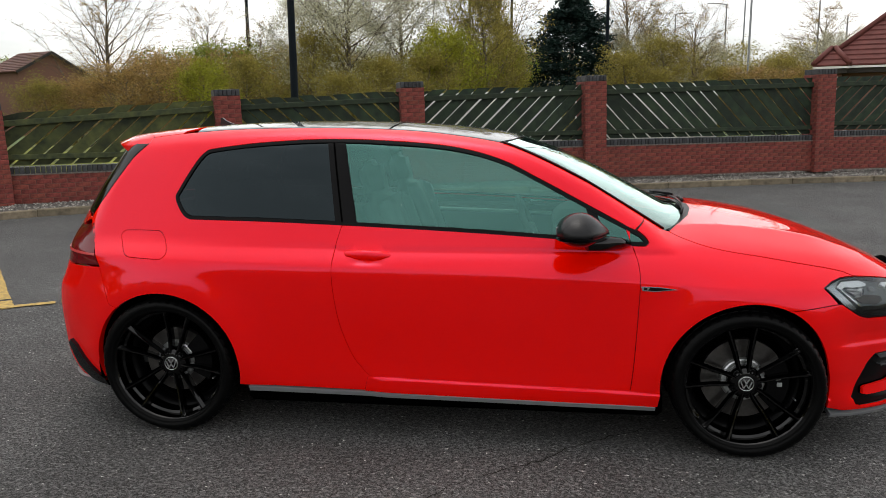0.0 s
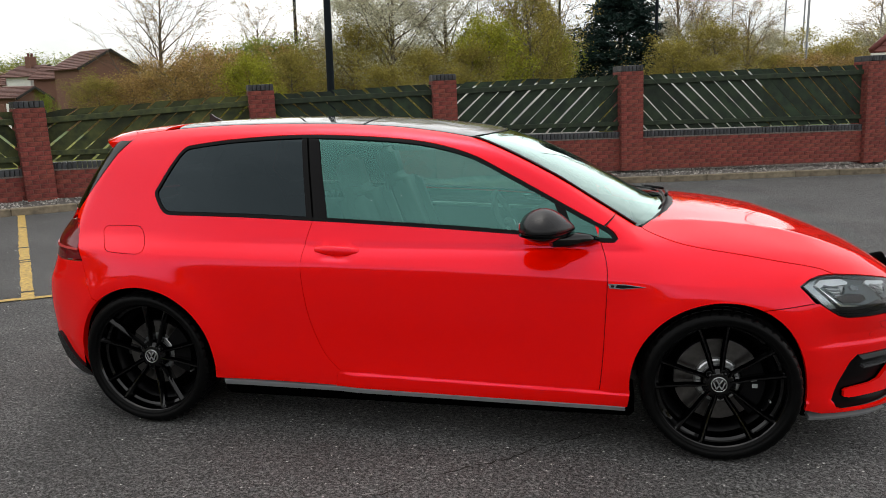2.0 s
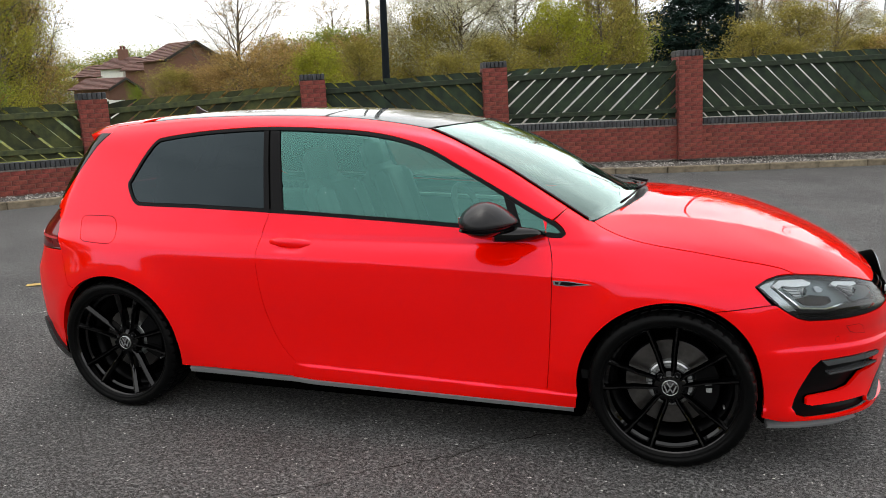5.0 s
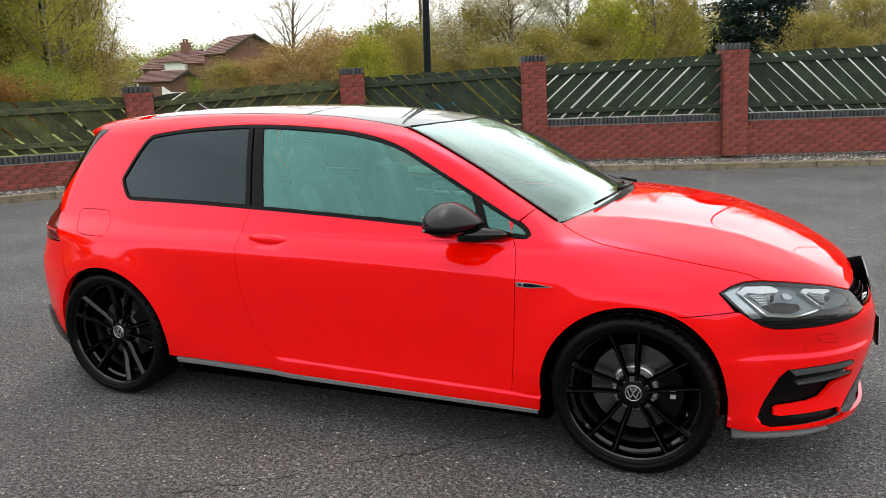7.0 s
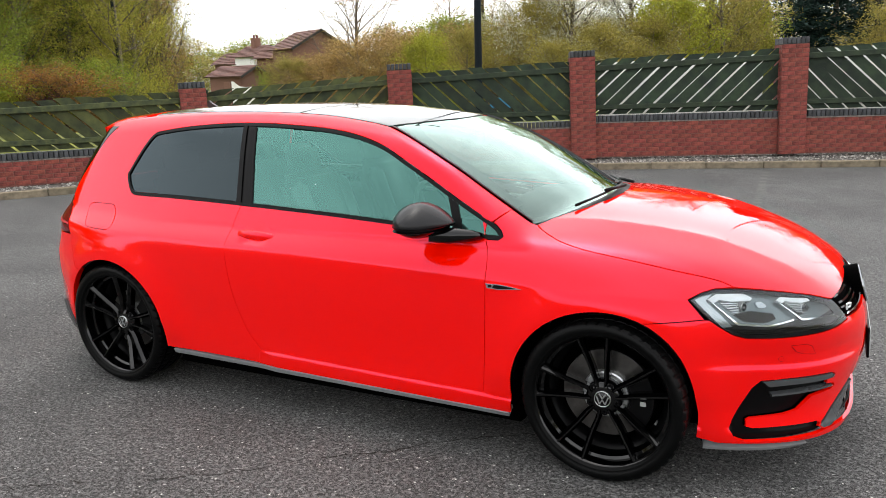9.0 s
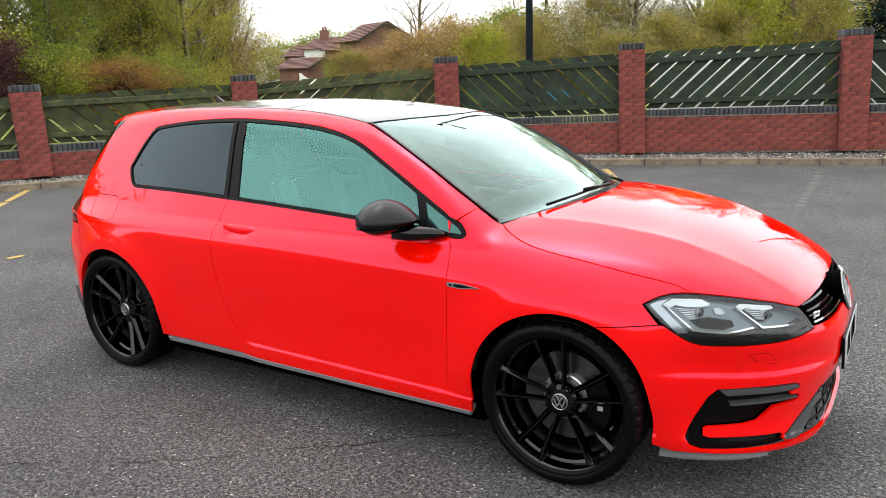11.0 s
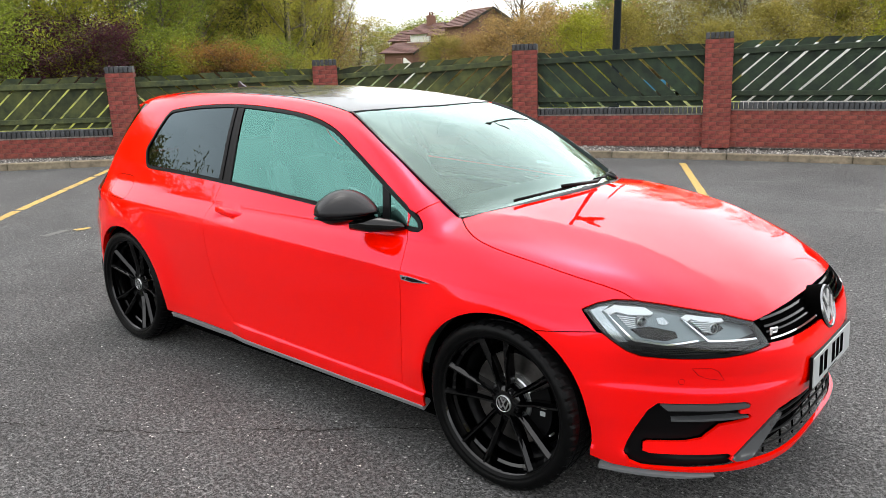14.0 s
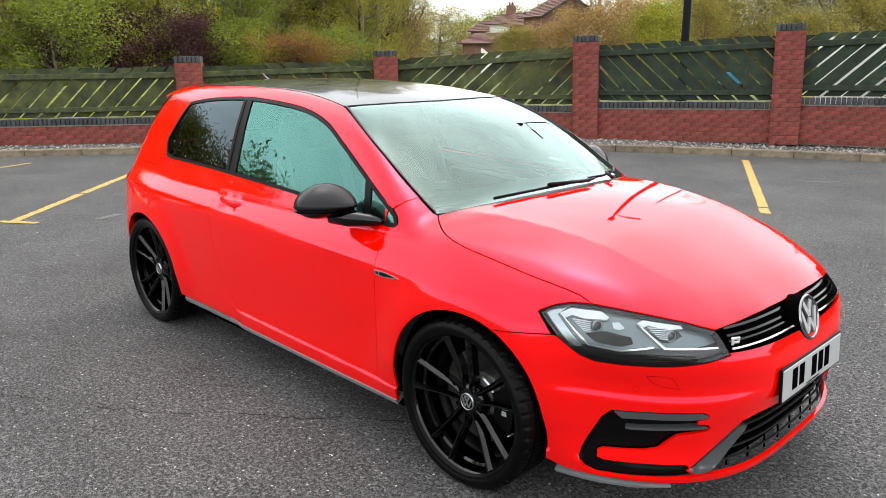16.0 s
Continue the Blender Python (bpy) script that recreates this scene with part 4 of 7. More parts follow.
# belt of trees behind the fence
for kind, b, d, h, w in [
    ("bare", 120.6, 44, 8.2, 1.15), ("bare2", 114.3, 50, 7.8, 0.9), ("olive", 124.2, 30, 3.0, 1.3), ("olive2", 122.5, 31, 3.0, 1.4), ("olive2", 119.6, 30, 3.5, 1.3),
    ("olive2", 117.6, 32, 4.0, 1.2), ("yellow", 114.6, 29, 3.6, 1.1), ("olive", 111.8, 30, 4.0, 1.0), ("bare2", 110.5, 40, 5.8, 1.0), ("olive", 107.2, 33, 5.2, 1.0),
    ("blossom", 104.3, 33, 8.4, 1.0), ("blossom", 100.6, 36, 8.6, 1.0), ("blossom", 107.0, 40, 7.2, 1.0), ("olive", 102.2, 29, 3.9, 1.3), ("olive", 99.2, 30, 4.0, 1.2), ("yellow", 97.0, 31, 5.0, 1.0),
    ("bare2", 95.6, 40, 10.4, 0.8), ("bare2", 93.2, 40, 10.0, 0.8), ("olive", 94.0, 34, 7.2, 0.8), ("olive", 92.9, 38, 6.4, 0.55), ("yellow", 92.6, 38, 5.2, 0.5), ("pine", 88.2, 44, 7.7, 1.75),
    ("bare", 84.4, 46, 8.8, 1.0), ("olive", 84.0, 36, 4.4, 1.2), ("bare2", 82.6, 44, 7.2, 1.0), ("olive", 81.2, 40, 5.4, 1.2), ("olive", 81.9, 36, 3.6, 0.9),
    ("bare2", 79.6, 46, 7.0, 1.1), ("olive", 78.2, 42, 4.0, 1.4), ("olive2", 76.0, 42, 3.7, 1.4), ("olive", 74.4, 44, 4.4, 1.1), ("olive2", 72.4, 44, 3.6, 1.4), ("bare2", 71.6, 50, 7.2, 1.2),
    ("olive2", 69.6, 46, 3.8, 1.4), ("olive", 66.5, 46, 4.2, 1.3), ("olive", 89.6, 34, 1.8, 1.3), ("olive2", 86.0, 34, 1.8, 1.4), ("olive", 104.6, 27, 3.2, 1.2)]:
    plant(kind, *E0, b, d, h, wide=w)
for b, d, h in ((83.4, 45, 6.0), (78.9, 48, 5.4), (70.6, 48, 5.6)):
    plant("blossom", *E0, b, d, h)
for i in range(1, 14):
    plant(("olive2", "olive", "olive2", "greenbush")[i % 4], *E0, 91.4 + i * 2.0, 40 + i * 7 % 5, 4.2 + (i * 5 % 4) * 0.25, wide=1.45)
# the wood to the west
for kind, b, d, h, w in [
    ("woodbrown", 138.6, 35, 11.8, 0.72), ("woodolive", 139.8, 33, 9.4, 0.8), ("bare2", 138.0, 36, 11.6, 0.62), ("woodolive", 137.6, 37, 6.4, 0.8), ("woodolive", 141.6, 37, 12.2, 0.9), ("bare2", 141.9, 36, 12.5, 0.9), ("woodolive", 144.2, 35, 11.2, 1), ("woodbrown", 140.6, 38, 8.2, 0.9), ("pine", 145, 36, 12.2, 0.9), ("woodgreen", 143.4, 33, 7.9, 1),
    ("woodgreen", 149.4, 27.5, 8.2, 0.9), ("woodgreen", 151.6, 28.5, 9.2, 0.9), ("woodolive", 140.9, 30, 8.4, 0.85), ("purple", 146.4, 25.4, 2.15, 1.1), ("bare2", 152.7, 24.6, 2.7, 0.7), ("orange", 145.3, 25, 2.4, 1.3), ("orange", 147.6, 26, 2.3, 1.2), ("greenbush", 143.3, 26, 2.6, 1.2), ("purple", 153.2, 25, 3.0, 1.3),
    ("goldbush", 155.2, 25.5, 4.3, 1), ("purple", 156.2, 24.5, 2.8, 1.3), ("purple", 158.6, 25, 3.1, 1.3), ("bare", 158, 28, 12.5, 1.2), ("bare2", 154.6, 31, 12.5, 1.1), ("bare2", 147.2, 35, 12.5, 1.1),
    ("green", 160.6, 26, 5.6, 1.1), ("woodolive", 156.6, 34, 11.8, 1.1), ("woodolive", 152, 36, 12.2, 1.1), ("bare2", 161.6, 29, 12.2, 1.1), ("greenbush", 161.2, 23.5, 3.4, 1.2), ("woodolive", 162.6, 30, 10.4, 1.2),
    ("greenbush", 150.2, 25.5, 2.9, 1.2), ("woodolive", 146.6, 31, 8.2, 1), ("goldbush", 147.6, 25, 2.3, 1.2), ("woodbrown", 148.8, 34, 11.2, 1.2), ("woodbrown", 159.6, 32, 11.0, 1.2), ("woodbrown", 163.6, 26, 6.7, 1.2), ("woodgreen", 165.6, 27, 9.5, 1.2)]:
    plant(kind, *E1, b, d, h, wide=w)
plant("greenbush", gx, gy, 62, 2.0, 4.7, z=-2.2, wide=0.36)
# far trees on the skyline behind the houses
KINDS["far"] = make_tree("far_tree", "distant tree in spring leaf on the skyline", "tree", 21, 8.0, 0.05, 0.40, 24, 5, 8000, 0.105, 0.35, L_OLIVE)
KINDS["fargreen"] = make_tree("far_tree", "distant green tree on the skyline", "tree", 22, 8.0, 0.05, 0.40, 24, 5, 8000, 0.105, 0.35, L_GREEN)
for i in range(30):
    b = 112 + i * 1.25
    plant(("far", "fargreen", "far")[i % 3], *E0, b, 95 + (i * 37) % 30, 6.2 + (i * 13 % 5) * 0.35, wide=1.9)
for i in range(16):
    b = 66 + i * 2.0
    plant(("far", "far")[i % 2], *E0, b, 85 + (i * 37) % 20, 6.5 + (i * 13 % 5) * 0.5, wide=1.6)
# trees across the car park, mirrored in paint and glass
KINDS["across"] = make_tree("roadside_tree", "tree across the car park just in leaf", "tree", 23, 8.0, 0.10, 0.38, 26, 6, 13000, 0.10, 0.30, L_OLIVE)
for i in range(34):
    b = 206 + i * 4.7
    plant("across", 1.5, -2, b, 66 + (i * 29 % 9), (7.2, 8.4, 6.6, 7.4)[i % 4], wide=1.7)
for i in range(9):
    plant("across", 1.5, -2, 168 + i * 4.6, 29 + (i * 5 % 4), 11.5 - 0.15 * i, wide=1.1)
for kind in KINDS:
    if kind not in USED:
        KINDS[kind].matrix_basis = pose(-30, 20, -0.3)

# ---- the car: one smooth body form, cut into panels ----
class Curve:
    """A smooth curve through a few control values."""
    def __init__(self, *pts):
        s = spline(pts, 24, False)
        o = np.argsort(s[:, 0], kind="stable")
        self.x, self.y = s[o, 0], s[o, 1]

    def __call__(self, v):
        return np.interp(v, self.x, self.y)


def smax(a, b, k):
    h = np.maximum(k - np.abs(a - b), 0) / k
    return np.maximum(a, b) + h * h * k * 0.25


def smin(a, b, k):
    return -smax(-a, -b, k)


NOSE = Curve((0.10, 3.47), (0.19, 3.505), (0.24, 3.512), (0.30, 3.505), (0.38, 3.516), (0.46, 3.532), (0.53, 3.535), (0.58, 3.532), (0.63, 3.518), (0.68, 3.497), (0.74, 3.465), (0.82, 3.41), (1.2, 3.2))
TAIL = Curve((0.10, -0.60), (0.22, -0.685), (0.32, -0.728), (0.45, -0.740), (0.56, -0.742), (0.66, -0.728), (0.72, -0.698), (0.80, -0.662), (0.95, -0.622), (1.05, -0.595), (1.3, -0.45))
FLANK = Curve((0.10, 0.80), (0.19, 0.842), (0.24, 0.858), (0.30, 0.8655), (0.36, 0.8690), (0.45, 0.875), (0.58, 0.886), (0.70, 0.892), (0.85, 0.893), (1.3, 0.89))
HOOD = Curve((2.0, 1.010), (2.2, 1.016), (2.45, 1.010), (2.7, 0.985), (2.95, 0.938), (3.15, 0.873), (3.3, 0.811), (3.4, 0.765), (3.5, 0.708), (3.7, 0.54))
ROOF = Curve((-0.95, 1.27), (-0.66, 1.340), (-0.44, 1.385), (-0.19, 1.418), (0.12, 1.440), (0.42, 1.449), (0.75, 1.448), (1.05, 1.437), (1.30, 1.417), (1.60, 1.375), (1.9, 1.30))
SCREEN = Curve((0.85, 2.46), (0.957, 2.315), (1.088, 2.105), (1.232, 1.852), (1.344, 1.62), (1.40, 1.46), (1.45, 1.28))
BACK = Curve((0.9, -0.74), (1.02, -0.67), (1.15, -0.58), (1.28, -0.475), (1.36, -0.41))
ARCH_F, ARCH_R, HUB = 0.366, 0.360, 0.322


def CREASE(x):
    """Height of the sharp line along the body side."""
    return 0.769 + 0.034 * (2.154 - x) + 0.006 * np.clip(1 - ((x - 1.3) / 0.9) ** 2, 0, 1)


def SILL(x):
    """Height of the ledge below the door."""
    return 0.306 - 0.024 * (x - 0.98)


def flank(x, z):
    """Half width of the body side at a height: crease, tucked sill and swollen arches."""
    over = z - CREASE(x)
    w = FLANK(z) - 0.40 * 0.0025 * np.logaddexp(0, np.clip(over / 0.0025, -60, 60))
    w = w - 0.020 * np.clip((x - 1.7) / 1.2, 0, 2) ** 2 - 0.022 * np.clip((0.7 - x) / 1.1, 0, 2) ** 2
    w = w + np.clip((x - 2.8) / 0.3, 0, 1) * np.clip((0.32 - z) / 0.12, 0, 1) * 0.022
    ledge = np.clip((x - 0.945) / 0.13, 0, 1) * np.clip((SILL(x) - z) / 0.010, 0, 1)
    w = w + 0.012 * ledge * ledge * (3 - 2 * ledge)
    dish = np.exp(-((x - 0.975) / 0.066) ** 4 - ((z - 0.852) / 0.025) ** 4)
    w = w - 0.015 * dish
    for cx, r in ((0.0, ARCH_R), (2.63, ARCH_F)):
        d = np.hypot(x - cx, z - HUB)
        w = w + 0.028 * np.exp(-((np.maximum(d - r - 0.010, 0)) / 0.105) ** 2) * np.clip((z - 0.18) / 0.2, 0, 1)
    return w


def body_low(x, y, z):
    w = np.maximum(flank(x, z), 0.05)
    ya = np.abs(y)
    zz = np.clip(z, 0.12, 1.1)
    front = x > 1.2
    n = np.where(front, 3.35, 4.6)
    xp = np.maximum(x - 2.15, 0) / (NOSE(zz) - 2.15)
    xn = np.maximum(0.35 - x, 0) / (0.35 - TAIL(zz))
    plan = w * (((xp + xn) ** n + (ya / w) ** n) ** (1 / n) - 1)
    shelf = np.clip((x - 2.93) / 0.15, 0, 1) * np.clip((ya - 0.30) / 0.2, 0, 1)
    plan = plan + 0.011 * shelf * np.clip((z - 0.488) / 0.022, 0, 1) * np.clip((0.62 - z) / 0.08, 0, 1)
    drop = 0.055 * (ya / 0.74) ** 2 + (0.022 + 0.05 * np.clip((x - 2.1) / 1.0, 0, 1.2)) * (ya / 0.74) ** 6
    ridge = 0.014 * np.exp(-(np.sqrt((ya - (0.60 - 0.16 * (x - 2.3))) ** 2 + 0.006 ** 2) - 0.006) / 0.080) * np.clip((x - 2.2) / 0.3, 0, 1) * np.clip((3.45 - x) / 0.5, 0, 1)
    top = (z - HOOD(np.clip(x, 2.0, 3.7)) + drop - ridge) * 0.93
    top = np.where(x < 2.0, z - 1.005 + drop, top)
    return smax(plan, top, 0.085)


def cabin(x, y, z):
    ya = np.abs(y)
    w = 0.795 - 0.475 * (z - 0.96) - 0.16 * np.maximum(z - 1.2, 0) ** 1.5 - 0.055 * np.clip((0.75 - x) / 1.2, 0, 2) ** 2 - 0.012 * np.clip((x - 1.3) / 0.9, 0, 2) ** 2
    side = (ya - w) * 0.90
    roof = z - ROOF(np.clip(x, -0.95, 1.9)) + 0.040 * (ya / 0.6) ** 2.6
    bow = 0.17 - 0.07 * np.clip((z - 0.95) / 0.45, 0, 1)
    ws = (x - SCREEN(np.clip(z, 0.85, 1.45)) - bow * (1 - (ya / 0.64) ** 2)) * 0.48
    rs = (BACK(np.clip(z, 0.9, 1.36)) + 0.175 * (ya / 0.6) ** 2.4 - x) * 0.74
    g = smax(side, roof, 0.075)
    g = smax(g, ws, 0.045)
    g = smax(g, rs, 0.05)
    return smax(g, 0.90 - z, 0.01)


def body(x, y, z):
    return smin(body_low(x, y, z), cabin(x, y, z), 0.022)


def body_normal(p):
    e = 0.0015
    x, y, z = p.T
    n = np.stack([body(x + e, y, z) - body(x - e, y, z), body(x, y + e, z) - body(x, y - e, z), body(x, y, z + e) - body(x, y, z - e)], 1)
    return n / np.maximum(np.linalg.norm(n, axis=1, keepdims=True), 1e-9)


def cast(o, d, reach, off=0.0, field=body):
    """First place along each ray where it enters the body form."""
    n = 110
    t0 = np.zeros(len(o))
    t1 = np.full(len(o), np.nan)
    prev = field(*(o + d * 0).T) - off
    for i in range(1, n + 1):
        t = reach * i / n
        cur = field(*(o + d * t).T) - off
        hit = np.isnan(t1) & (cur <= 0) & (prev > 0)
        t0[hit], t1[hit] = reach * (i - 1) / n, t
        prev = cur
    miss = np.isnan(t1)
    a, b = t0.copy(), np.where(miss, reach, t1)
    for _ in range(26):
        m = (a + b) / 2
        inside = field(*(o + d * m[:, None]).T) - off <= 0
        b = np.where(inside, m, b)
        a = np.where(inside, a, m)
    p = o + d * b[:, None]
    p[miss] = np.nan
    return p


def project(domain, uv, off=0.0):
    """From a drawing in one view on to the body form. side: x, z; top: x, y; front and rear: degrees round the end, z."""
    uv = np.atleast_2d(np.array(uv, float))
    u, v = uv[:, 0], uv[:, 1]
    k = np.ones_like(u)
    if domain == "side":
        o, d, reach = np.stack([u, -1.15 * k, v], 1), np.stack([0 * k, k, 0 * k], 1), 1.15
    elif domain == "top":
        o, d, reach = np.stack([u, v, 1.8 * k], 1), np.stack([0 * k, 0 * k, -k], 1), 1.5
    else:
        cx, s = (2.6, 1) if domain == "front" else (0.2, -1)
        a = np.radians(u)
        way = np.stack([s * np.cos(a), -np.sin(a), 0 * k], 1)
        o, d, reach = np.stack([cx * k, 0 * k, v], 1) + way * 1.5, -way, 1.45
    return cast(o, d, reach, off)


def to_front(p):
    """Side or top points as seen round the nose."""
    p = np.atleast_2d(p)
    return np.stack([np.degrees(np.arctan2(-p[:, 1], p[:, 0] - 2.6)), p[:, 2]], 1)


def to_rear(p):
    p = np.atleast_2d(p)
    return np.stack([np.degrees(np.arctan2(-p[:, 1], 0.2 - p[:, 0])), p[:, 2]], 1)


# ---- panels ----
from mathutils.geometry import delaunay_2d_cdt

DEG = 0.0157  # metres to a degree round the nose


def inside(pts, loops):
    x, y = pts[:, 0], pts[:, 1]
    c = np.zeros(len(pts), bool)
    for lp in loops:
        a, b = lp, np.roll(lp, -1, axis=0)
        for (x0, y0), (x1, y1) in zip(a, b):
            if y0 == y1:
                continue
            c ^= ((y0 > y) != (y1 > y)) & (x < (x1 - x0) * (y - y0) / (y1 - y0) + x0)
    return c


def dense(lp, step):
    out = []
    for p, q in zip(lp, np.roll(lp, -1, axis=0)):
        n = max(1, int(math.ceil(np.linalg.norm(q - p) / step)))
        out += [p + (q - p) * k / n for k in range(n)]
    return np.array(out)


def shrink(lp, g):
    """Moves a loop inwards by g."""
    area = np.sum(lp[:, 0] * np.roll(lp[:, 1], -1) - np.roll(lp[:, 0], -1) * lp[:, 1])
    d = np.roll(lp, -1, axis=0) - np.roll(lp, 1, axis=0)
    d /= np.maximum(np.linalg.norm(d, axis=1, keepdims=True), 1e-9)
    n = np.stack([-d[:, 1], d[:, 0]], 1) * (1 if area > 0 else -1)
    return lp + n * g


def inset(lp, g):
    """An inner loop at a steady distance, without the folds that tight corners give."""
    q = shrink(lp, g)
    d = np.min(np.linalg.norm(q[:, None] - dense(lp, 0.006)[None], axis=2), axis=1)
    return q[d > g * 0.93]


def panel_geo(domain, outer, holes=(), off=0.0, step=0.018, gap=0.0017, rim=0.010):
    sc = np.array([DEG if domain in ("front", "rear") else 1.0, 1.0])
    loops = [shrink(dense(np.array(outer, float) * sc, step * 0.6), gap)] + [shrink(dense(np.array(h, float) * sc, step * 0.6), -gap) for h in holes]
    lo, hi = loops[0].min(0), loops[0].max(0)
    gx, gy = np.meshgrid(np.arange(lo[0], hi[0], step), np.arange(lo[1], hi[1], step))
    g = np.stack([gx.ravel(), gy.ravel()], 1)
    g = g[inside(g, loops)]
    bd = np.concatenate(loops)
    far = np.ones(len(g), bool)
    for k in range(0, len(g), 2000):
        far[k:k + 2000] = np.min(np.linalg.norm(g[k:k + 2000, None] - bd[None], axis=2), axis=1) > step * 0.5
    g = g[far]
    if domain == "side":
        line = np.arange(lo[0], hi[0], 0.016)
        strips = [np.stack([line, CREASE(line) + dz], 1) for dz in (-0.007, -0.0025, 0.0, 0.0025, 0.007)]
        strips += [np.stack([line, SILL(line) - dz], 1) for dz in (0.005, 0.010, 0.016)] if lo[1] < 0.25 and step < 0.01 else []
        band = np.concatenate(strips)
        band = band[inside(band, loops)]
        if len(band):
            clear = np.array([np.min(np.linalg.norm(bd - p, axis=1)) > 0.003 for p in band], bool)
            g = np.concatenate([g[np.abs(g[:, 1] - CREASE(g[:, 0])) > 0.011], band[clear]])
    pts = [Vector(p) for p in np.concatenate([bd, g])]
    edges, o = [], 0
    for lp in loops:
        n = len(lp)
        edges += [(o + i, o + (i + 1) % n) for i in range(n)]
        o += n
    v2, _e, f2, *_r = delaunay_2d_cdt(pts, edges, [], 0, 1e-6)
    v2 = np.array([tuple(p) for p in v2])
    f2 = np.array([f for f in f2 if len(f) == 3])
    f2 = f2[inside(v2[f2].mean(1), loops)]
    p3 = project(domain, v2 / sc, off)
    ok = ~np.isnan(p3).any(1)
    f2 = f2[ok[f2].all(1)]
    used = np.unique(f2)
    re = -np.ones(len(p3), int)
    re[used] = np.arange(len(used))
    p3, f2 = p3[used], re[f2]
    nrm = body_normal(p3)
    fn = np.cross(p3[f2[:, 1]] - p3[f2[:, 0]], p3[f2[:, 2]] - p3[f2[:, 0]])
    flip = np.einsum("ij,ij->i", fn, nrm[f2[:, 0]]) < 0
    f2[flip] = f2[flip][:, ::-1]
    faces = [tuple(f) for f in f2]
    if rim:
        cnt = {}
        for a, b, c in faces:
            for e in ((a, b), (b, c), (c, a)):
                k = (min(e), max(e))
                cnt[k] = None if k in cnt else e
        border = [e for e in cnt.values() if e]
        vs, ns = [p3], [nrm]
        o = len(p3)
        add_v, add_n = [], []
        for a, b in border:
            t = p3[b] - p3[a]
            out = np.cross(t, nrm[a])
            out = out / max(np.linalg.norm(out), 1e-9)
            add_v += [p3[a], p3[b], p3[b] - nrm[b] * rim, p3[a] - nrm[a] * rim]
            add_n += [out] * 4
            faces.append((o + 1, o, o + 3, o + 2))
            o += 4
        p3, nrm = np.concatenate([p3, np.array(add_v)]), np.concatenate([nrm, np.array(add_n)])
    return p3, faces, nrm


def panel(name, material, domain, outer, holes=(), off=0.0, step=0.018, gap=0.0017, rim=0.010, both=True, parent=None, label=""):
    """A body panel on the right, and its mirror image on the left where both is set."""
    v, f, n = panel_geo(domain, outer, holes, off, step, gap, rim)
    obs = [part(name, mesh(name, v, f, material, True, n), parent or car, label)]
    if both:
        k = np.array([1, -1, 1])
        obs.append(part(name, mesh(name, v * k, [q[::-1] for q in f], material, True, n * k), parent or car, label))
    return obs


def arc(cx, r, a0, a1, n=30):
    a = np.radians(np.linspace(a0, a1, n))
    return [(cx + r * math.cos(t), HUB + r * math.sin(t)) for t in a]


def mirror_loop(half):
    """Closes a half outline (from the middle round to the middle) by its mirror image."""
    half = [tuple(p) for p in half]
    return half + [(-u, v) for u, v in half[::-1] if abs(u) > 1e-6]


def xz(p):
    return [(a, c) for a, b, c in p]


car = thing("hatchback_car", "shiny red three door hatchback with black wheels and black roof", "car")

# outlines of the side view
WINDOW = spline([(0.150, 1.008), (0.45, 1.004), (0.82, 0.992), (1.37, 0.968), (1.82, 0.942), (2.05, 0.926), (2.15, 0.917), (2.188, 0.917), (2.203, 0.930), (2.190, 0.950), (2.163, 0.972), (2.05, 1.029), (1.90, 1.108), (1.73, 1.196), (1.55, 1.281), (1.335, 1.334), (1.06, 1.360), (0.75, 1.371),
                 (0.44, 1.358), (0.20, 1.332), (0.135, 1.312), (0.085, 1.245), (0.030, 1.140), (0.018, 1.110), (0.032, 1.076), (0.064, 1.034), (0.096, 1.013)], 5)
DOOR_R = spline([(0.978, 0.3075), (0.906, 0.395), (0.851, 0.540), (0.826, 0.680), (0.818, 0.800), (0.824, 0.900), (0.846, 0.990)], 6, False)
DOOR_F = spline([(2.134, 0.917), (2.158, 0.840), (2.163, 0.757), (2.158, 0.600), (2.150, 0.420), (2.139, 0.2795)], 6, False)
lower_win = [tuple(p) for p in WINDOW if p[1] < 1.008 and 0.85 < p[0] < 2.13]
door = [tuple(p) for p in DOOR_R] + lower_win + [tuple(p) for p in DOOR_F] + [(1.80, SILL(1.80) + 0.0015), (1.40, SILL(1.40) + 0.0015)]

SCREEN_EDGE = spline([(1.565, -0.548), (1.72, -0.600), (1.88, -0.640), (2.05, -0.664), (2.20, -0.672), (2.285, -0.672)], 5, False)
RAIL_EDGE = [(x, -0.500 - 0.045 * max(0, (x - 1.0) / 0.56) ** 2 - 0.03 * max(0, (0.2 - x) / 0.6)) for x in np.linspace(-0.165, 1.54, 24)]
rail_side = xz(project("top", RAIL_EDGE))
screen_side = xz(project("top", SCREEN_EDGE))
SHUT = (2.198, float(project("top", [(2.198, float(np.interp(2.198, SCREEN_EDGE[:, 0], SCREEN_EDGE[:, 1])))])[0][2]))
HOOD_EDGE = spline([(2.305, -0.668), (2.36, -0.712), (2.43, -0.748), (2.52, -0.763), (2.65, -0.762), (2.86, -0.745), (3.055, -0.708)], 5, False)
hood_side = xz(project("top", HOOD_EDGE))
CORNER = project("front", [(56.2, 0.7805)])[0]

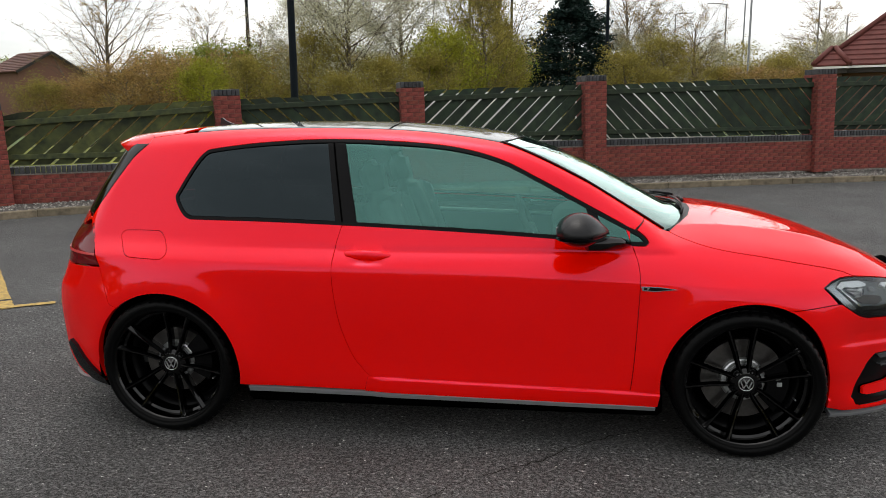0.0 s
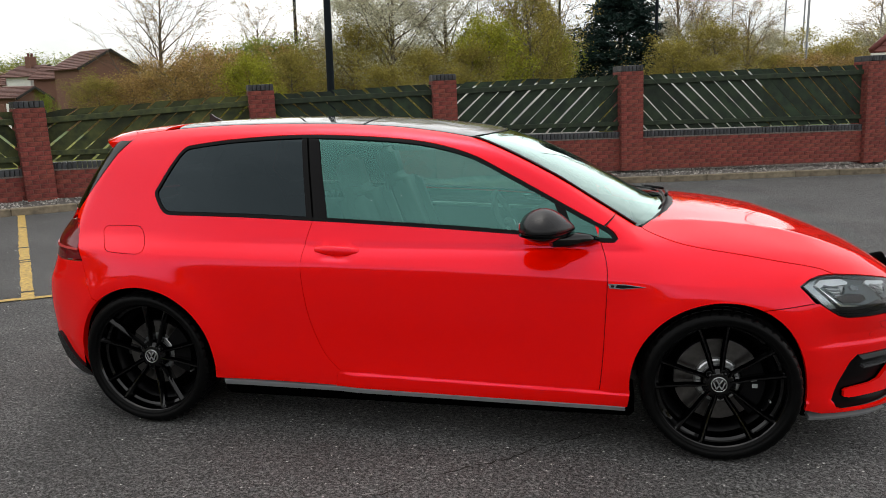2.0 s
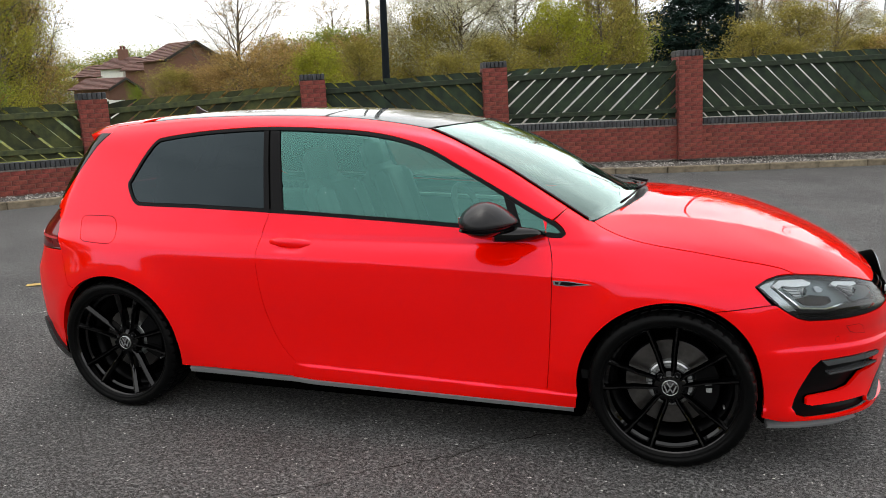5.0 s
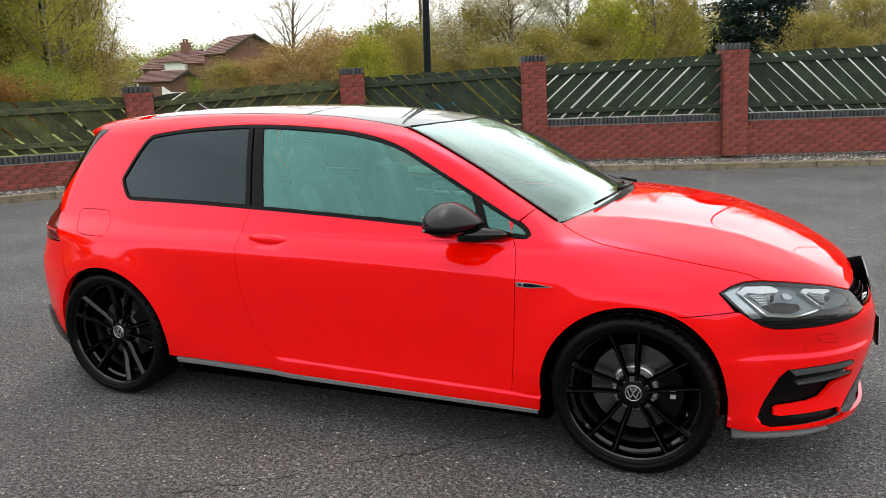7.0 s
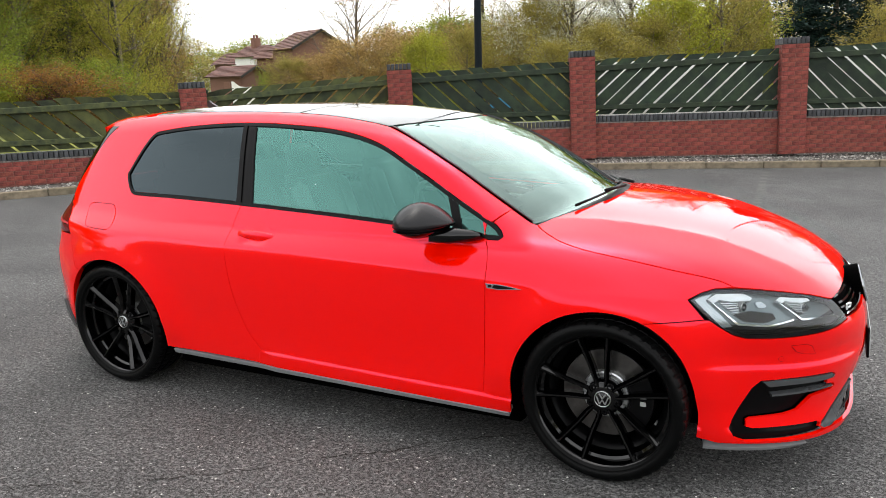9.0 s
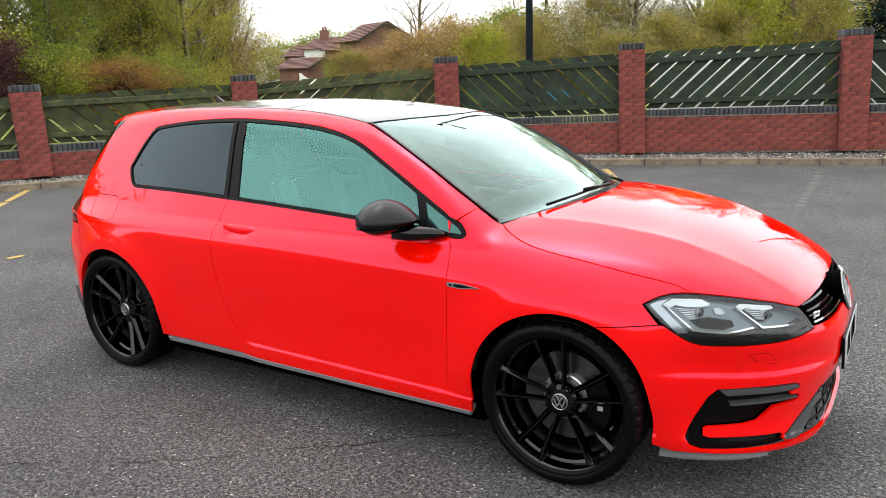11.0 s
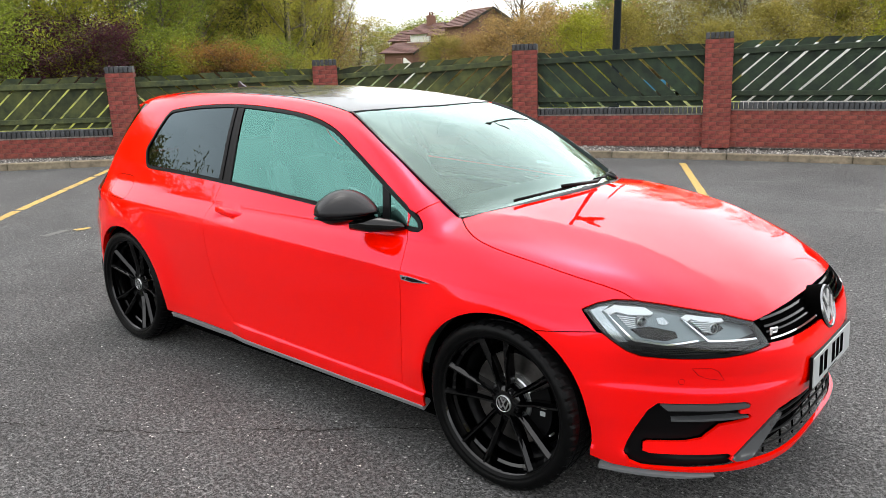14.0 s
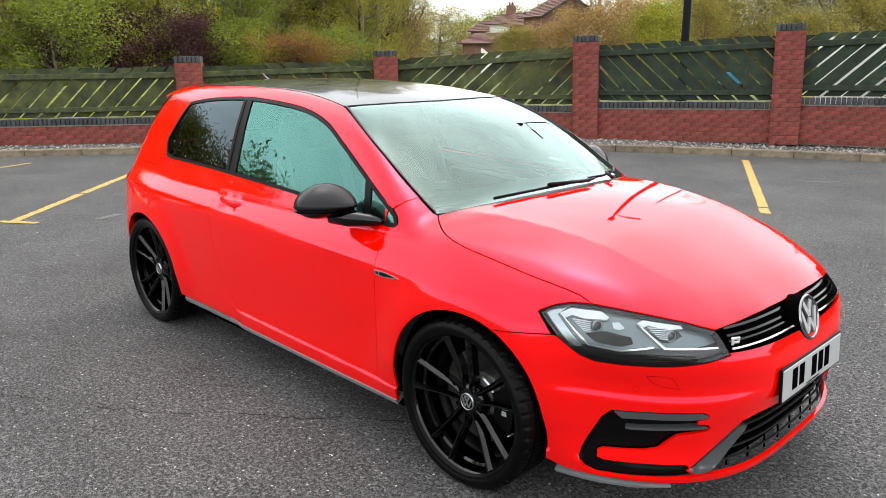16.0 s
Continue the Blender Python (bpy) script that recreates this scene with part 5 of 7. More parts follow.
# body side: quarter panel, roof rail and windscreen pillar in one pressing
win_back = [tuple(p) for p in WINDOW]
i0 = int(np.argmin([abs(p[0] - 0.846) + abs(p[1] - 0.992) for p in win_back]))
loop_w = win_back[i0::-1] + win_back[:i0:-1]
i1 = int(np.argmin([abs(p[0] - 2.152) + abs(p[1] - 0.978) for p in loop_w]))
side_open = loop_w[:i1 + 1]
tail_edge = [(-0.174, 1.354), (-0.240, 1.287), (-0.318, 1.170), (-0.372, 1.090), (-0.415, 1.025), (-0.425, 1.00), (-0.318, 0.800), (-0.290, 0.70), (-0.262, 0.62)]
body_side = [tuple(p) for p in DOOR_R] + side_open + [SHUT] + [p for p in screen_side[::-1] if p[0] < 2.195] + rail_side[::-1] + tail_edge + arc(0.0, ARCH_R, 128, -12.5) + [(0.70, 0.241), (0.950, 0.236), (0.966, 0.3035)]
FLAP = spline([(-0.233, 0.936), (-0.220, 0.951), (-0.190, 0.956), (-0.06, 0.956), (-0.028, 0.948), (-0.010, 0.928), (0.018, 0.880), (0.024, 0.858), (0.012, 0.843), (-0.015, 0.837), (-0.140, 0.842), (-0.172, 0.849), (-0.192, 0.866), (-0.226, 0.914)], 5)
panel("body_side", M_PAINT, "side", body_side, [FLAP], gap=0.0013)
panel("fuel_flap", M_PAINT, "side", FLAP, both=False)
CUP = [(0.975 + 0.092 * math.copysign(abs(math.cos(t)) ** 0.75, math.cos(t)), 0.8535 + 0.0355 * math.copysign(abs(math.sin(t)) ** 0.75, math.sin(t))) for t in np.linspace(0, 2 * math.pi, 49)[:-1]]
panel("door", M_PAINT, "side", door, [CUP], gap=0.0012, label="wide red door with a recessed handle")
panel("handle_dish", M_PAINT, "side", CUP, gap=-0.0012, rim=0, step=0.006)
HEAD_UV = [(67.6, 0.744), (64.5, 0.765), (60.9, 0.777), (55.9, 0.778), (50.4, 0.770), (44.4, 0.757), (37.5, 0.737), (31.0, 0.708), (30.2, 0.685), (29.4, 0.653), (29.0, 0.638), (32.3, 0.628), (35.2, 0.620), (39.4, 0.613), (44.7, 0.609), (50.0, 0.607), (55.2, 0.609),
           (58.0, 0.622), (60.0, 0.641), (61.8, 0.660), (63.3, 0.677), (65.5, 0.710)]
head_f = dense(np.array(HEAD_UV) * np.array([DEG, 1]), 0.012) / np.array([DEG, 1])
i_tip, i_back = int(np.argmin(np.abs(head_f - np.array(HEAD_UV[10])).sum(1))), int(np.argmin(np.abs(head_f - np.array(HEAD_UV[20])).sum(1)))
head_rear_side = xz(project("front", dense(np.array([(66.0, 0.710), (67.9, 0.745), (64.5, 0.7675), (60.9, 0.7795), (57.2, 0.7805)]), 1.0)[:-1]))
head_rear_side = head_rear_side[:int(np.argmax([p[0] for p in head_rear_side])) + 1]
fender = [tuple(p) for p in DOOR_F[::-1]] + [(2.150, 0.9155), (2.189, 0.9155), (2.2055, 0.930), (2.192, 0.9515), (2.164, 0.974), (2.154, 0.980), SHUT] + [p for p in screen_side if p[0] > 2.2] + hood_side[:-1] + [(float(CORNER[0]), float(CORNER[2]))] + head_rear_side[::-1] + [(2.990, 0.678), (2.90, 0.669)] + arc(2.63, ARCH_F, 66.2, 186.5) + [(2.262, 0.2770)]
panel("front_wing", M_PAINT, "side", fender)
sill = [(0.951, 0.2345), (1.4, 0.226), (2.256, 0.212), (2.264, 0.276)] + [(x, SILL(x) + 0.001) for x in (2.13, 1.9, 1.7, 1.4, 1.2, 0.98)] + [(0.967, 0.303)]
panel("sill", M_PAINT, "side", sill, off=0.0004, gap=-0.0012, step=0.006)
skirt = [(0.395, 0.212), (1.4, 0.202), (2.25, 0.189), (2.250, 0.210), (1.4, 0.224), (0.395, 0.238)]
panel("side_skirt", M_GREYLIP, "side", skirt, off=0.006, rim=0.05, label="dull grey side skirt blade")

# bonnet, roof, windscreen
rear_hood = [(2.305, -0.668), (2.365, -0.56), (2.43, -0.40), (2.475, -0.2), (2.49, 0.0)]
nose_uv = dense(np.array([(55.9, 0.7795), (50.4, 0.7715), (44.4, 0.7585), (37.5, 0.7385), (31.0, 0.7095), (28.0, 0.7145), (19.8, 0.7215), (9.9, 0.7245), (0.0, 0.7245)]), 1.5)
nose_hood = [(float(p[0]), float(p[1])) for p in project("front", nose_uv[:int(np.argmin(np.abs(nose_uv[:, 0]))) + 1])]
nose_hood[-1] = (nose_hood[-1][0], 0.0)
half_hood = [tuple(p) for p in HOOD_EDGE[:-1]] + [(float(CORNER[0]), float(CORNER[1]))] + nose_hood[1:]
hood_loop = rear_hood[::-1] + half_hood[1:]
hood_loop = hood_loop + [(x, -y) for x, y in hood_loop[::-1] if abs(y) > 1e-6]
panel("bonnet", M_PAINT, "top", hood_loop, both=False, label="glossy red bonnet")
ws_top = [(1.565, -0.548), (1.60, -0.40), (1.635, -0.20), (1.648, 0.0)]
ws_half = ws_top[::-1] + [tuple(p) for p in SCREEN_EDGE[1:]] + [(2.36, -0.56), (2.41, -0.40), (2.445, -0.2), (2.455, 0.0)]
ws_loop = ws_half + [(x, -y) for x, y in ws_half[::-1] if abs(y) > 1e-6]
ws = np.array(ws_loop)
ws_in = inset(dense(ws, 0.03), 0.012)
ws_in[:, 0] -= 0.045 * np.clip((ws_in[:, 0] - 2.12) / 0.25, 0, 1)
panel("windscreen", M_SCREEN, "top", ws_loop, off=-0.004, both=False, rim=0, step=0.03, label="green tinted windscreen")
panel("windscreen_border", M_GLOSS, "top", ws_loop, [ws_in], off=-0.008, both=False, rim=0, step=0.02)
seal = [(x, y) for x, y in SCREEN_EDGE] + [(x + 0.002, y + 0.007) for x, y in SCREEN_EDGE[::-1]]
panel("screen_seal", M_GLOSS, "top", seal, off=0.007, rim=0.014, gap=0, step=0.02)
roof_half = [(1.635, -0.20), (1.60, -0.40), (1.555, -0.53)] + [p for p in RAIL_EDGE[::-1] if p[0] > 0.02]
roof_half = [(1.648, 0.0)] + roof_half + [(0.02, -0.30), (0.02, 0.0)]
roof_loop = roof_half + [(x, -y) for x, y in roof_half[::-1] if abs(y) > 1e-6]
panel("roof_glass", M_ROOFGLASS, "top", roof_loop, both=False, label="gloss black glass roof panel")
SPOIL_A = lambda y: -0.365 + 0.272 * (abs(y) / 0.60) ** 2.2
tail_half = [(0.015, 0.0), (0.015, -0.30)] + [p for p in RAIL_EDGE[::-1] if p[0] < 0.015] + [(SPOIL_A(y), y) for y in (-0.45, -0.35, -0.2, 0.0)]
tail_loop = tail_half + [(x, -y) for x, y in tail_half[::-1] if abs(y) > 1e-6]
panel("roof_rear", M_PAINT, "top", tail_loop, both=False)
for x in (1.02, ):
    seam = [(x - 0.004, y) for y in np.linspace(-0.50, 0.50, 24)] + [(x + 0.004, y) for y in np.linspace(0.50, -0.50, 24)]
    panel("roof_seam", M_DARK, "top", seam, off=0.0015, both=False, gap=0, rim=0, step=0.03)

# front bumper with its openings
INTAKE_UV = [(51.4, 0.444), (45.0, 0.450), (38.0, 0.452), (34.3, 0.450), (33.0, 0.440), (33.2, 0.426), (35.2, 0.422), (35.0, 0.404), (32.8, 0.400), (32.2, 0.388), (33.0, 0.378), (38.8, 0.366), (42.0, 0.318), (45.0, 0.307), (53.0, 0.298), (53.9, 0.290), (53.9, 0.262), (52.4, 0.255),
             (44.3, 0.258), (36.8, 0.258), (34.8, 0.240), (32.5, 0.222), (36.0, 0.212), (46.0, 0.208), (54.0, 0.207), (56.4, 0.222), (57.6, 0.255), (57.0, 0.290), (55.6, 0.340), (53.2, 0.415)]
intake_f = np.array(INTAKE_UV)
low_half = [(0.0, 0.404), (13.0, 0.405), (20.3, 0.405), (24.6, 0.392), (27.2, 0.360), (31.0, 0.305), (36.2, 0.238), (35.0, 0.226), (31.9, 0.221), (21.8, 0.216), (0.0, 0.212)]
low_loop = mirror_loop(low_half)
grille_top = [(0.0, 0.722)] + [tuple(to_front(np.array([q]))[0]) for q in ((3.46, -0.15, 0.722), (3.435, -0.30, 0.719), (3.39, -0.492, 0.712))]
grille_bot = [tuple(to_front(np.array([q]))[0]) for q in ((3.447, -0.480, 0.646), (3.485, -0.35, 0.642), (3.51, -0.15, 0.638))] + [(0.0, 0.636)]
NOSE_ARCH = [(2.63 + r * math.cos(radians(t)), HUB + r * math.sin(radians(t))) for t, r in zip(np.linspace(66.2, -17, 20), np.interp(np.linspace(66.2, -17, 20), (-17, -8, 8, 20, 31, 46, 62, 67), (0.362, 0.354, 0.344, 0.345, 0.351, 0.359, 0.3655, 0.366)))]
arch_pts = project("side", NOSE_ARCH)
arch_f = [tuple(p) for p in to_front(arch_pts)]
line_f = [tuple(p) for p in to_front(project("side", [(2.990, 0.678), (2.90, 0.669)]))]
bump_half = grille_bot[::-1] + [tuple(p) for p in head_f[i_tip:i_back + 1]] + line_f + arch_f + [(60.0, 0.196), (38.0, 0.190), (20.0, 0.188), (0.0, 0.188)]
panel("front_bumper", M_PAINT, "front", mirror_loop(bump_half), [intake_f, intake_f * np.array([-1, 1]), np.array(low_loop)], both=False, rim=0.014, label="red front bumper with black side intakes")
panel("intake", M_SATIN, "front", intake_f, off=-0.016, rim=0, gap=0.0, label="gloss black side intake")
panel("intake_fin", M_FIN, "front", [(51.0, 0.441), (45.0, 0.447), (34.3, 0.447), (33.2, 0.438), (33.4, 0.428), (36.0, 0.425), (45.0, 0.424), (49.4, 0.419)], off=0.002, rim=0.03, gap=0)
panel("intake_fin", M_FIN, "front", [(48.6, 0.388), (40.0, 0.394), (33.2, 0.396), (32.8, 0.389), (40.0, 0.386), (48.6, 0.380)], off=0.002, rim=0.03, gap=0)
# near-black sheet behind the slats, its colour standing in for the opening's shade
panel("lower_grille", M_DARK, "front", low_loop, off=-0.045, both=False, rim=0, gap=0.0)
for z, aa in ((0.250, 33), (0.286, 31), (0.322, 28.5), (0.358, 26)):
    bar = [(a, z - 0.0022) for a in np.linspace(aa, -aa, 30)] + [(a, z + 0.0022) for a in np.linspace(-aa, aa, 30)]
    panel("grille_slat", M_SLAT, "front", bar, off=-0.010, both=False, rim=0.007, gap=0)
for k in range(-4, 5):
    a = k * 6.6
    zt = 0.395 if abs(a) < 22 else 0.34
    panel("grille_rib", M_DARK, "front", [(a + 0.12, 0.222), (a + 0.12, zt), (a - 0.12, zt), (a - 0.12, 0.222)], off=-0.014, both=False, rim=0.006, gap=0)
blade = [(25.2, 0.374), (26.4, 0.362), (29.6, 0.318), (36.0, 0.240), (35.0, 0.228), (32.2, 0.226), (30.0, 0.245), (26.0, 0.306), (23.4, 0.352), (23.2, 0.372)]
panel("bumper_blade", M_FIN, "front", blade, off=0.002, rim=0.03, label="satin grey diagonal blade")
lip = [(a, 0.163 + 0.010 * max(0, (46 - a) / 8)) for a in np.linspace(63, 39, 24)] + [(a, 0.180) for a in np.linspace(39, 63, 24)]
panel("front_splitter", M_GREYLIP, "front", lip, off=0.004, rim=0.04, label="dull grey front splitter")
washer = [tuple(p) for p in to_front(np.array([(3.279, -0.689, 0.576), (3.331, -0.651, 0.577), (3.35, -0.635, 0.566), (3.368, -0.616, 0.530), (3.32, -0.655, 0.538), (3.30, -0.675, 0.550)]))]
panel("washer_cover", M_PAINT, "front", washer, off=0.0008, gap=0.001, rim=0.004)
panel("washer_joint", M_DARK, "front", washer, off=0.0004, gap=-0.0004, rim=0)

sensor = [(47.0 + 0.62 * math.cos(t), 0.524 + 0.0100 * math.sin(t)) for t in np.linspace(0, 2 * math.pi, 22)[:-1]]
panel("sensor_joint", M_DARK, "front", sensor, off=0.0003, gap=-0.0002, rim=0)
panel("parking_sensor", M_PAINT, "front", sensor, off=0.0007, gap=0.0006, rim=0.003)

# grille, headlights
grille_loop = mirror_loop(grille_top + grille_bot)
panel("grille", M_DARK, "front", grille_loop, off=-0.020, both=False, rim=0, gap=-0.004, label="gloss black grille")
for z, h, m_, pro in ((0.706, 0.003, M_GLOSS, -0.008), (0.688, 0.003, M_GLOSS, -0.005), (0.672, 0.0025, M_GLOSS, -0.006), (0.656, 0.0026, M_CHROME, 0.001)):
    bar = [(a, z - h) for a in np.linspace(28.5, -28.5, 40)] + [(a, z + h) for a in np.linspace(-28.5, 28.5, 40)]
    panel("grille_bar", m_, "front", bar, off=pro, both=False, rim=0.02, gap=0)


def lamp_piece(name, material, uv, off, rim=0.012, gap=0.0, lab=""):
    panel(name, material, "front", uv, off=off, rim=rim, gap=gap, both=True, step=0.012, label=lab)


def fold(loop, g):
    """A loop round the nose, moved inwards by g metres."""
    k_ = np.array([DEG, 1])
    return inset(dense(np.array(loop) * k_, 0.008), g) / k_


panel("headlight", M_LENS, "front", head_f, off=-0.001, rim=0, step=0.02, gap=0.003, label="clear headlight lens with two light units")
panel("lamp_bezel", M_LAMPDARK, "front", head_f, off=-0.034, rim=0, gap=-0.002)
panel("lamp_surround", M_SATIN, "front", head_f, [fold(head_f, 0.0042)], off=-0.0015, rim=0.03, gap=0.001)
lamp_piece("reflector", M_LAMPGREY, [(67.2, 0.744), (64.5, 0.763), (60.9, 0.775), (55.9, 0.776), (50.4, 0.768), (44.4, 0.755), (37.5, 0.735), (31.2, 0.706), (29.8, 0.664), (36.0, 0.652), (43.0, 0.656), (50.0, 0.646), (56.8, 0.650), (60.0, 0.648), (63.2, 0.690)], -0.028, rim=0)
lamp_piece("side_marker", M_MARKER, [(66.2, 0.741), (62.4, 0.764), (61.2, 0.764), (63.6, 0.738), (57.8, 0.648), (60.1, 0.645)], -0.016)
lamp_piece("light_strip", M_STRIP, [(63.2, 0.743), (60.8, 0.760), (54.2, 0.758), (52.5, 0.744), (53.1, 0.737), (57.8, 0.735), (60.4, 0.742), (61.8, 0.731)], -0.012)
lamp_piece("light_strip", M_STRIP, [(46.9, 0.732), (45.5, 0.740), (38.0, 0.724), (37.6, 0.716), (40.7, 0.714), (44.8, 0.727), (45.7, 0.721)], -0.012)
lamp_piece("chrome_line", M_CHROME, [(62.6, 0.738), (61.9, 0.731), (56.5, 0.660), (50.1, 0.651), (43.9, 0.667), (43.9, 0.662), (50.1, 0.645), (56.8, 0.654)], -0.014)
lamp_piece("chrome_line", M_CHROME, [(46.5, 0.725), (45.9, 0.721), (41.7, 0.665), (30.2, 0.658), (30.2, 0.653), (41.9, 0.659)], -0.014)
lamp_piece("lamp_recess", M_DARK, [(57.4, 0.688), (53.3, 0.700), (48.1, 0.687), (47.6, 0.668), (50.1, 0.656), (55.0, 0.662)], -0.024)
lamp_piece("lamp_recess", M_LAMPDARK, [(44.0, 0.700), (41.0, 0.712), (38.5, 0.706), (37.6, 0.690), (40.5, 0.674), (42.0, 0.674)], -0.024)
lamp_piece("lamp_tray", M_LAMPDARK, [(59.6, 0.638), (57.0, 0.646), (50.0, 0.640), (43.7, 0.652), (37.1, 0.648), (30.4, 0.648), (29.8, 0.641), (35.2, 0.626), (39.4, 0.619), (44.7, 0.615), (50.0, 0.613), (55.0, 0.615), (58.0, 0.628)], -0.020, rim=0)
for a0, z0, n in ((60.2, 0.732, 6), (44.9, 0.722, 6)):
    for k in range(n):
        u0, u1, z = a0 - 0.45 * k, a0 - 3.9, z0 - 0.0058 * k
        lamp_piece("fin", M_SILVER, [(u0, z), (u1, z - 0.003), (u1, z - 0.0055), (u0, z - 0.0028)], -0.012)
lens_ball = lathe("projector", [(0.0, -0.010), (0.008, -0.009), (0.013, -0.005), (0.0155, 0.002), (0.016, 0.010)], M_LENS, 24)
ring_me = lathe("projector_ring", [(0.0150, -0.002), (0.0175, -0.004), (0.0190, 0.0), (0.018, 0.014)], M_SILVER, 24)
core_me = lathe("projector_core", [(0.0, 0.004), (0.0145, 0.003), (0.015, 0.02)], M_MARKER, 24)
for a, z in ((55.0, 0.714), (40.3, 0.695)):
    c = project("front", [(a, z)], -0.018)[0]
    for sg in (1, -1):
        m = pose(c[0], c[1] * sg, c[2], 0, 0, 62 * sg)
        for me_, nm in ((lens_ball, "projector"), (ring_me, "projector_ring"), (core_me, "projector_core")):
            part(nm, me_, car, m=m)
lamp_piece("small_reflector", M_MARKER, [(51.9, 0.728), (50.4, 0.730), (49.4, 0.714), (50.4, 0.708), (51.6, 0.712)], -0.018)
hole_me = block("reflex_stud", 0.006, 0.006, 0.005, M_GLOSS, 0.0012)
for r in range(3):
    for k in range(44):
        a = 57.5 - k * 0.50 - (r % 2) * 0.25
        z = np.interp(a, (35.2, 44.0, 50.0, 57.5), (0.634, 0.642, 0.633, 0.637)) - r * 0.0068
        if a > 35.6 and z > np.interp(a, (35.2, 39.4, 50.0, 55.0, 58.0), (0.628, 0.620, 0.614, 0.616, 0.630)):
            part("reflex_stud", hole_me, car, m=pose(*project("front", [(a, z)], -0.014)[0], 0, 0, -a))

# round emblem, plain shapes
EMB = pose(3.504, 0, 0.664, -16, 0, 90) @ Matrix.Scale(1.08, 4)
emblem = part("emblem", lathe("emblem", [(0.0, -0.004), (0.066, -0.004), (0.068, 0.0), (0.068, 0.05)], M_SATIN, 48), car, m=EMB)
part("emblem_ring", lathe("emblem_ring", [(0.066, -0.004), (0.067, -0.011), (0.0715, -0.011), (0.0755, -0.006)], M_DARKCHROME, 48), emblem)
part("emblem_cup", lathe("emblem_cup", [(0.0755, -0.006), (0.077, 0.0), (0.078, 0.05)], M_DARK, 48), emblem)


def stroke(a, b, w, y0, y1, material, name):
    a, b = np.array(a), np.array(b)
    u = (b - a) / np.linalg.norm(b - a)
    n = np.array([-u[1], u[0]]) * w / 2
    return prism(name, [tuple(a + n), tuple(a - n), tuple(b - n), tuple(b + n)], y0, y1, material)


MARKS = (((-0.030, 0.052), (0.0, 0.004), 0.017), ((0.030, 0.052), (0.0, 0.004), 0.017), ((-0.056, 0.026), (-0.026, -0.048), 0.016), ((-0.026, -0.048), (0.0, -0.006), 0.015), ((0.0, -0.006), (0.026, -0.048), 0.015), ((0.056, 0.026), (0.026, -0.048), 0.016))
for a, b, w in MARKS:
    part("emblem_bar", stroke(a, b, w, -0.009, -0.003, M_EMBLEM, "emblem_bar"), emblem)
c = project("front", [tuple(to_front(np.array([(3.456, -0.486, 0.69)]))[0])], 0.0)[0]
gb = part("grille_badge", block("grille_badge", 0.034, 0.006, 0.008, M_EMBLEM, 0.002), car, m=pose(3.452, -0.452, 0.690, 0, 0, 62))
part("badge_bar", block("badge_bar", 0.009, 0.006, 0.026, M_EMBLEM, 0.002), gb, m=pose(-0.010, 0, -0.010))
part("badge_bar", block("badge_bar", 0.009, 0.006, 0.014, M_EMBLEM, 0.002), gb, m=pose(0.012, 0, -0.006))
part("badge_bar", block("badge_bar", 0.022, 0.006, 0.007, M_EMBLEM, 0.002), gb, m=pose(0.004, 0, -0.014))

# number plate, its characters only as plain bars
plate = part("number_plate", block("number_plate", 0.005, 0.520, 0.111, M_WHITEPLATE, 0.002), car, "white number plate with black bars", pose(3.5435, 0, 0.487, 0, -3, 0))
part("plate_holder", block("plate_holder", 0.010, 0.534, 0.125, M_SATIN, 0.003), plate, m=pose(-0.006, 0, 0))
for yb, wb in ((-0.165, 0.045), (-0.105, 0.045), (0.005, 0.045), (0.065, 0.045), (0.125, 0.045)):
    part("plate_bar", block("plate_bar", 0.003, wb, 0.076, M_DARK, 0.001), plate, m=pose(0.0020, yb, 0.004))
part("plate_bar", block("plate_bar", 0.003, 0.12, 0.006, M_SATIN), plate, m=pose(0.0016, 0.0, -0.047))

# rear end
lamp_r = [tuple(p) for p in to_rear(np.array([(-0.318, -0.850, 0.800), (-0.428, -0.76, 0.985), (-0.47, -0.735, 0.975), (-0.56, -0.66, 0.960), (-0.66, -0.42, 0.94), (-0.68, -0.42, 0.83), (-0.60, -0.68, 0.800), (-0.50, -0.79, 0.792)]))]
panel("tail_lamp", M_REDLENS, "rear", lamp_r, rim=0.02, label="dark red tail lamp")
lamp_line = [tuple(p) for p in to_rear(np.array([(-0.355, -0.84, 0.842), (-0.52, -0.77, 0.848), (-0.62, -0.60, 0.852), (-0.66, -0.45, 0.855), (-0.66, -0.45, 0.867), (-0.62, -0.60, 0.864), (-0.52, -0.77, 0.860), (-0.355, -0.84, 0.852)]))]
panel("lamp_line", M_LAMPLINE, "rear", lamp_line, off=0.003, rim=0.004, gap=0)
side_r = [tuple(p) for p in to_rear(project("side", [(-0.316, 0.792), (-0.290, 0.70), (-0.262, 0.62)] + arc(0.0, ARCH_R, 128, 196, 14)))]
rb_half = [(0.0, 0.64), tuple(to_rear(np.array([(-0.70, -0.45, 0.66)]))[0]), tuple(to_rear(np.array([(-0.58, -0.70, 0.795)]))[0]), tuple(to_rear(np.array([(-0.49, -0.79, 0.789)]))[0])] + side_r + [(62.0, 0.215), (40.0, 0.215), (0.0, 0.215)]
panel("rear_bumper", M_PAINT, "rear", mirror_loop(rb_half), both=False, rim=0.03, label="red rear bumper")
REAR_BLADE = [(56.4, 0.232), (54.6, 0.262), (51.0, 0.330), (48.0, 0.388), (45.5, 0.410), (44.2, 0.385), (47.5, 0.275), (51.5, 0.208), (56.2, 0.188)]
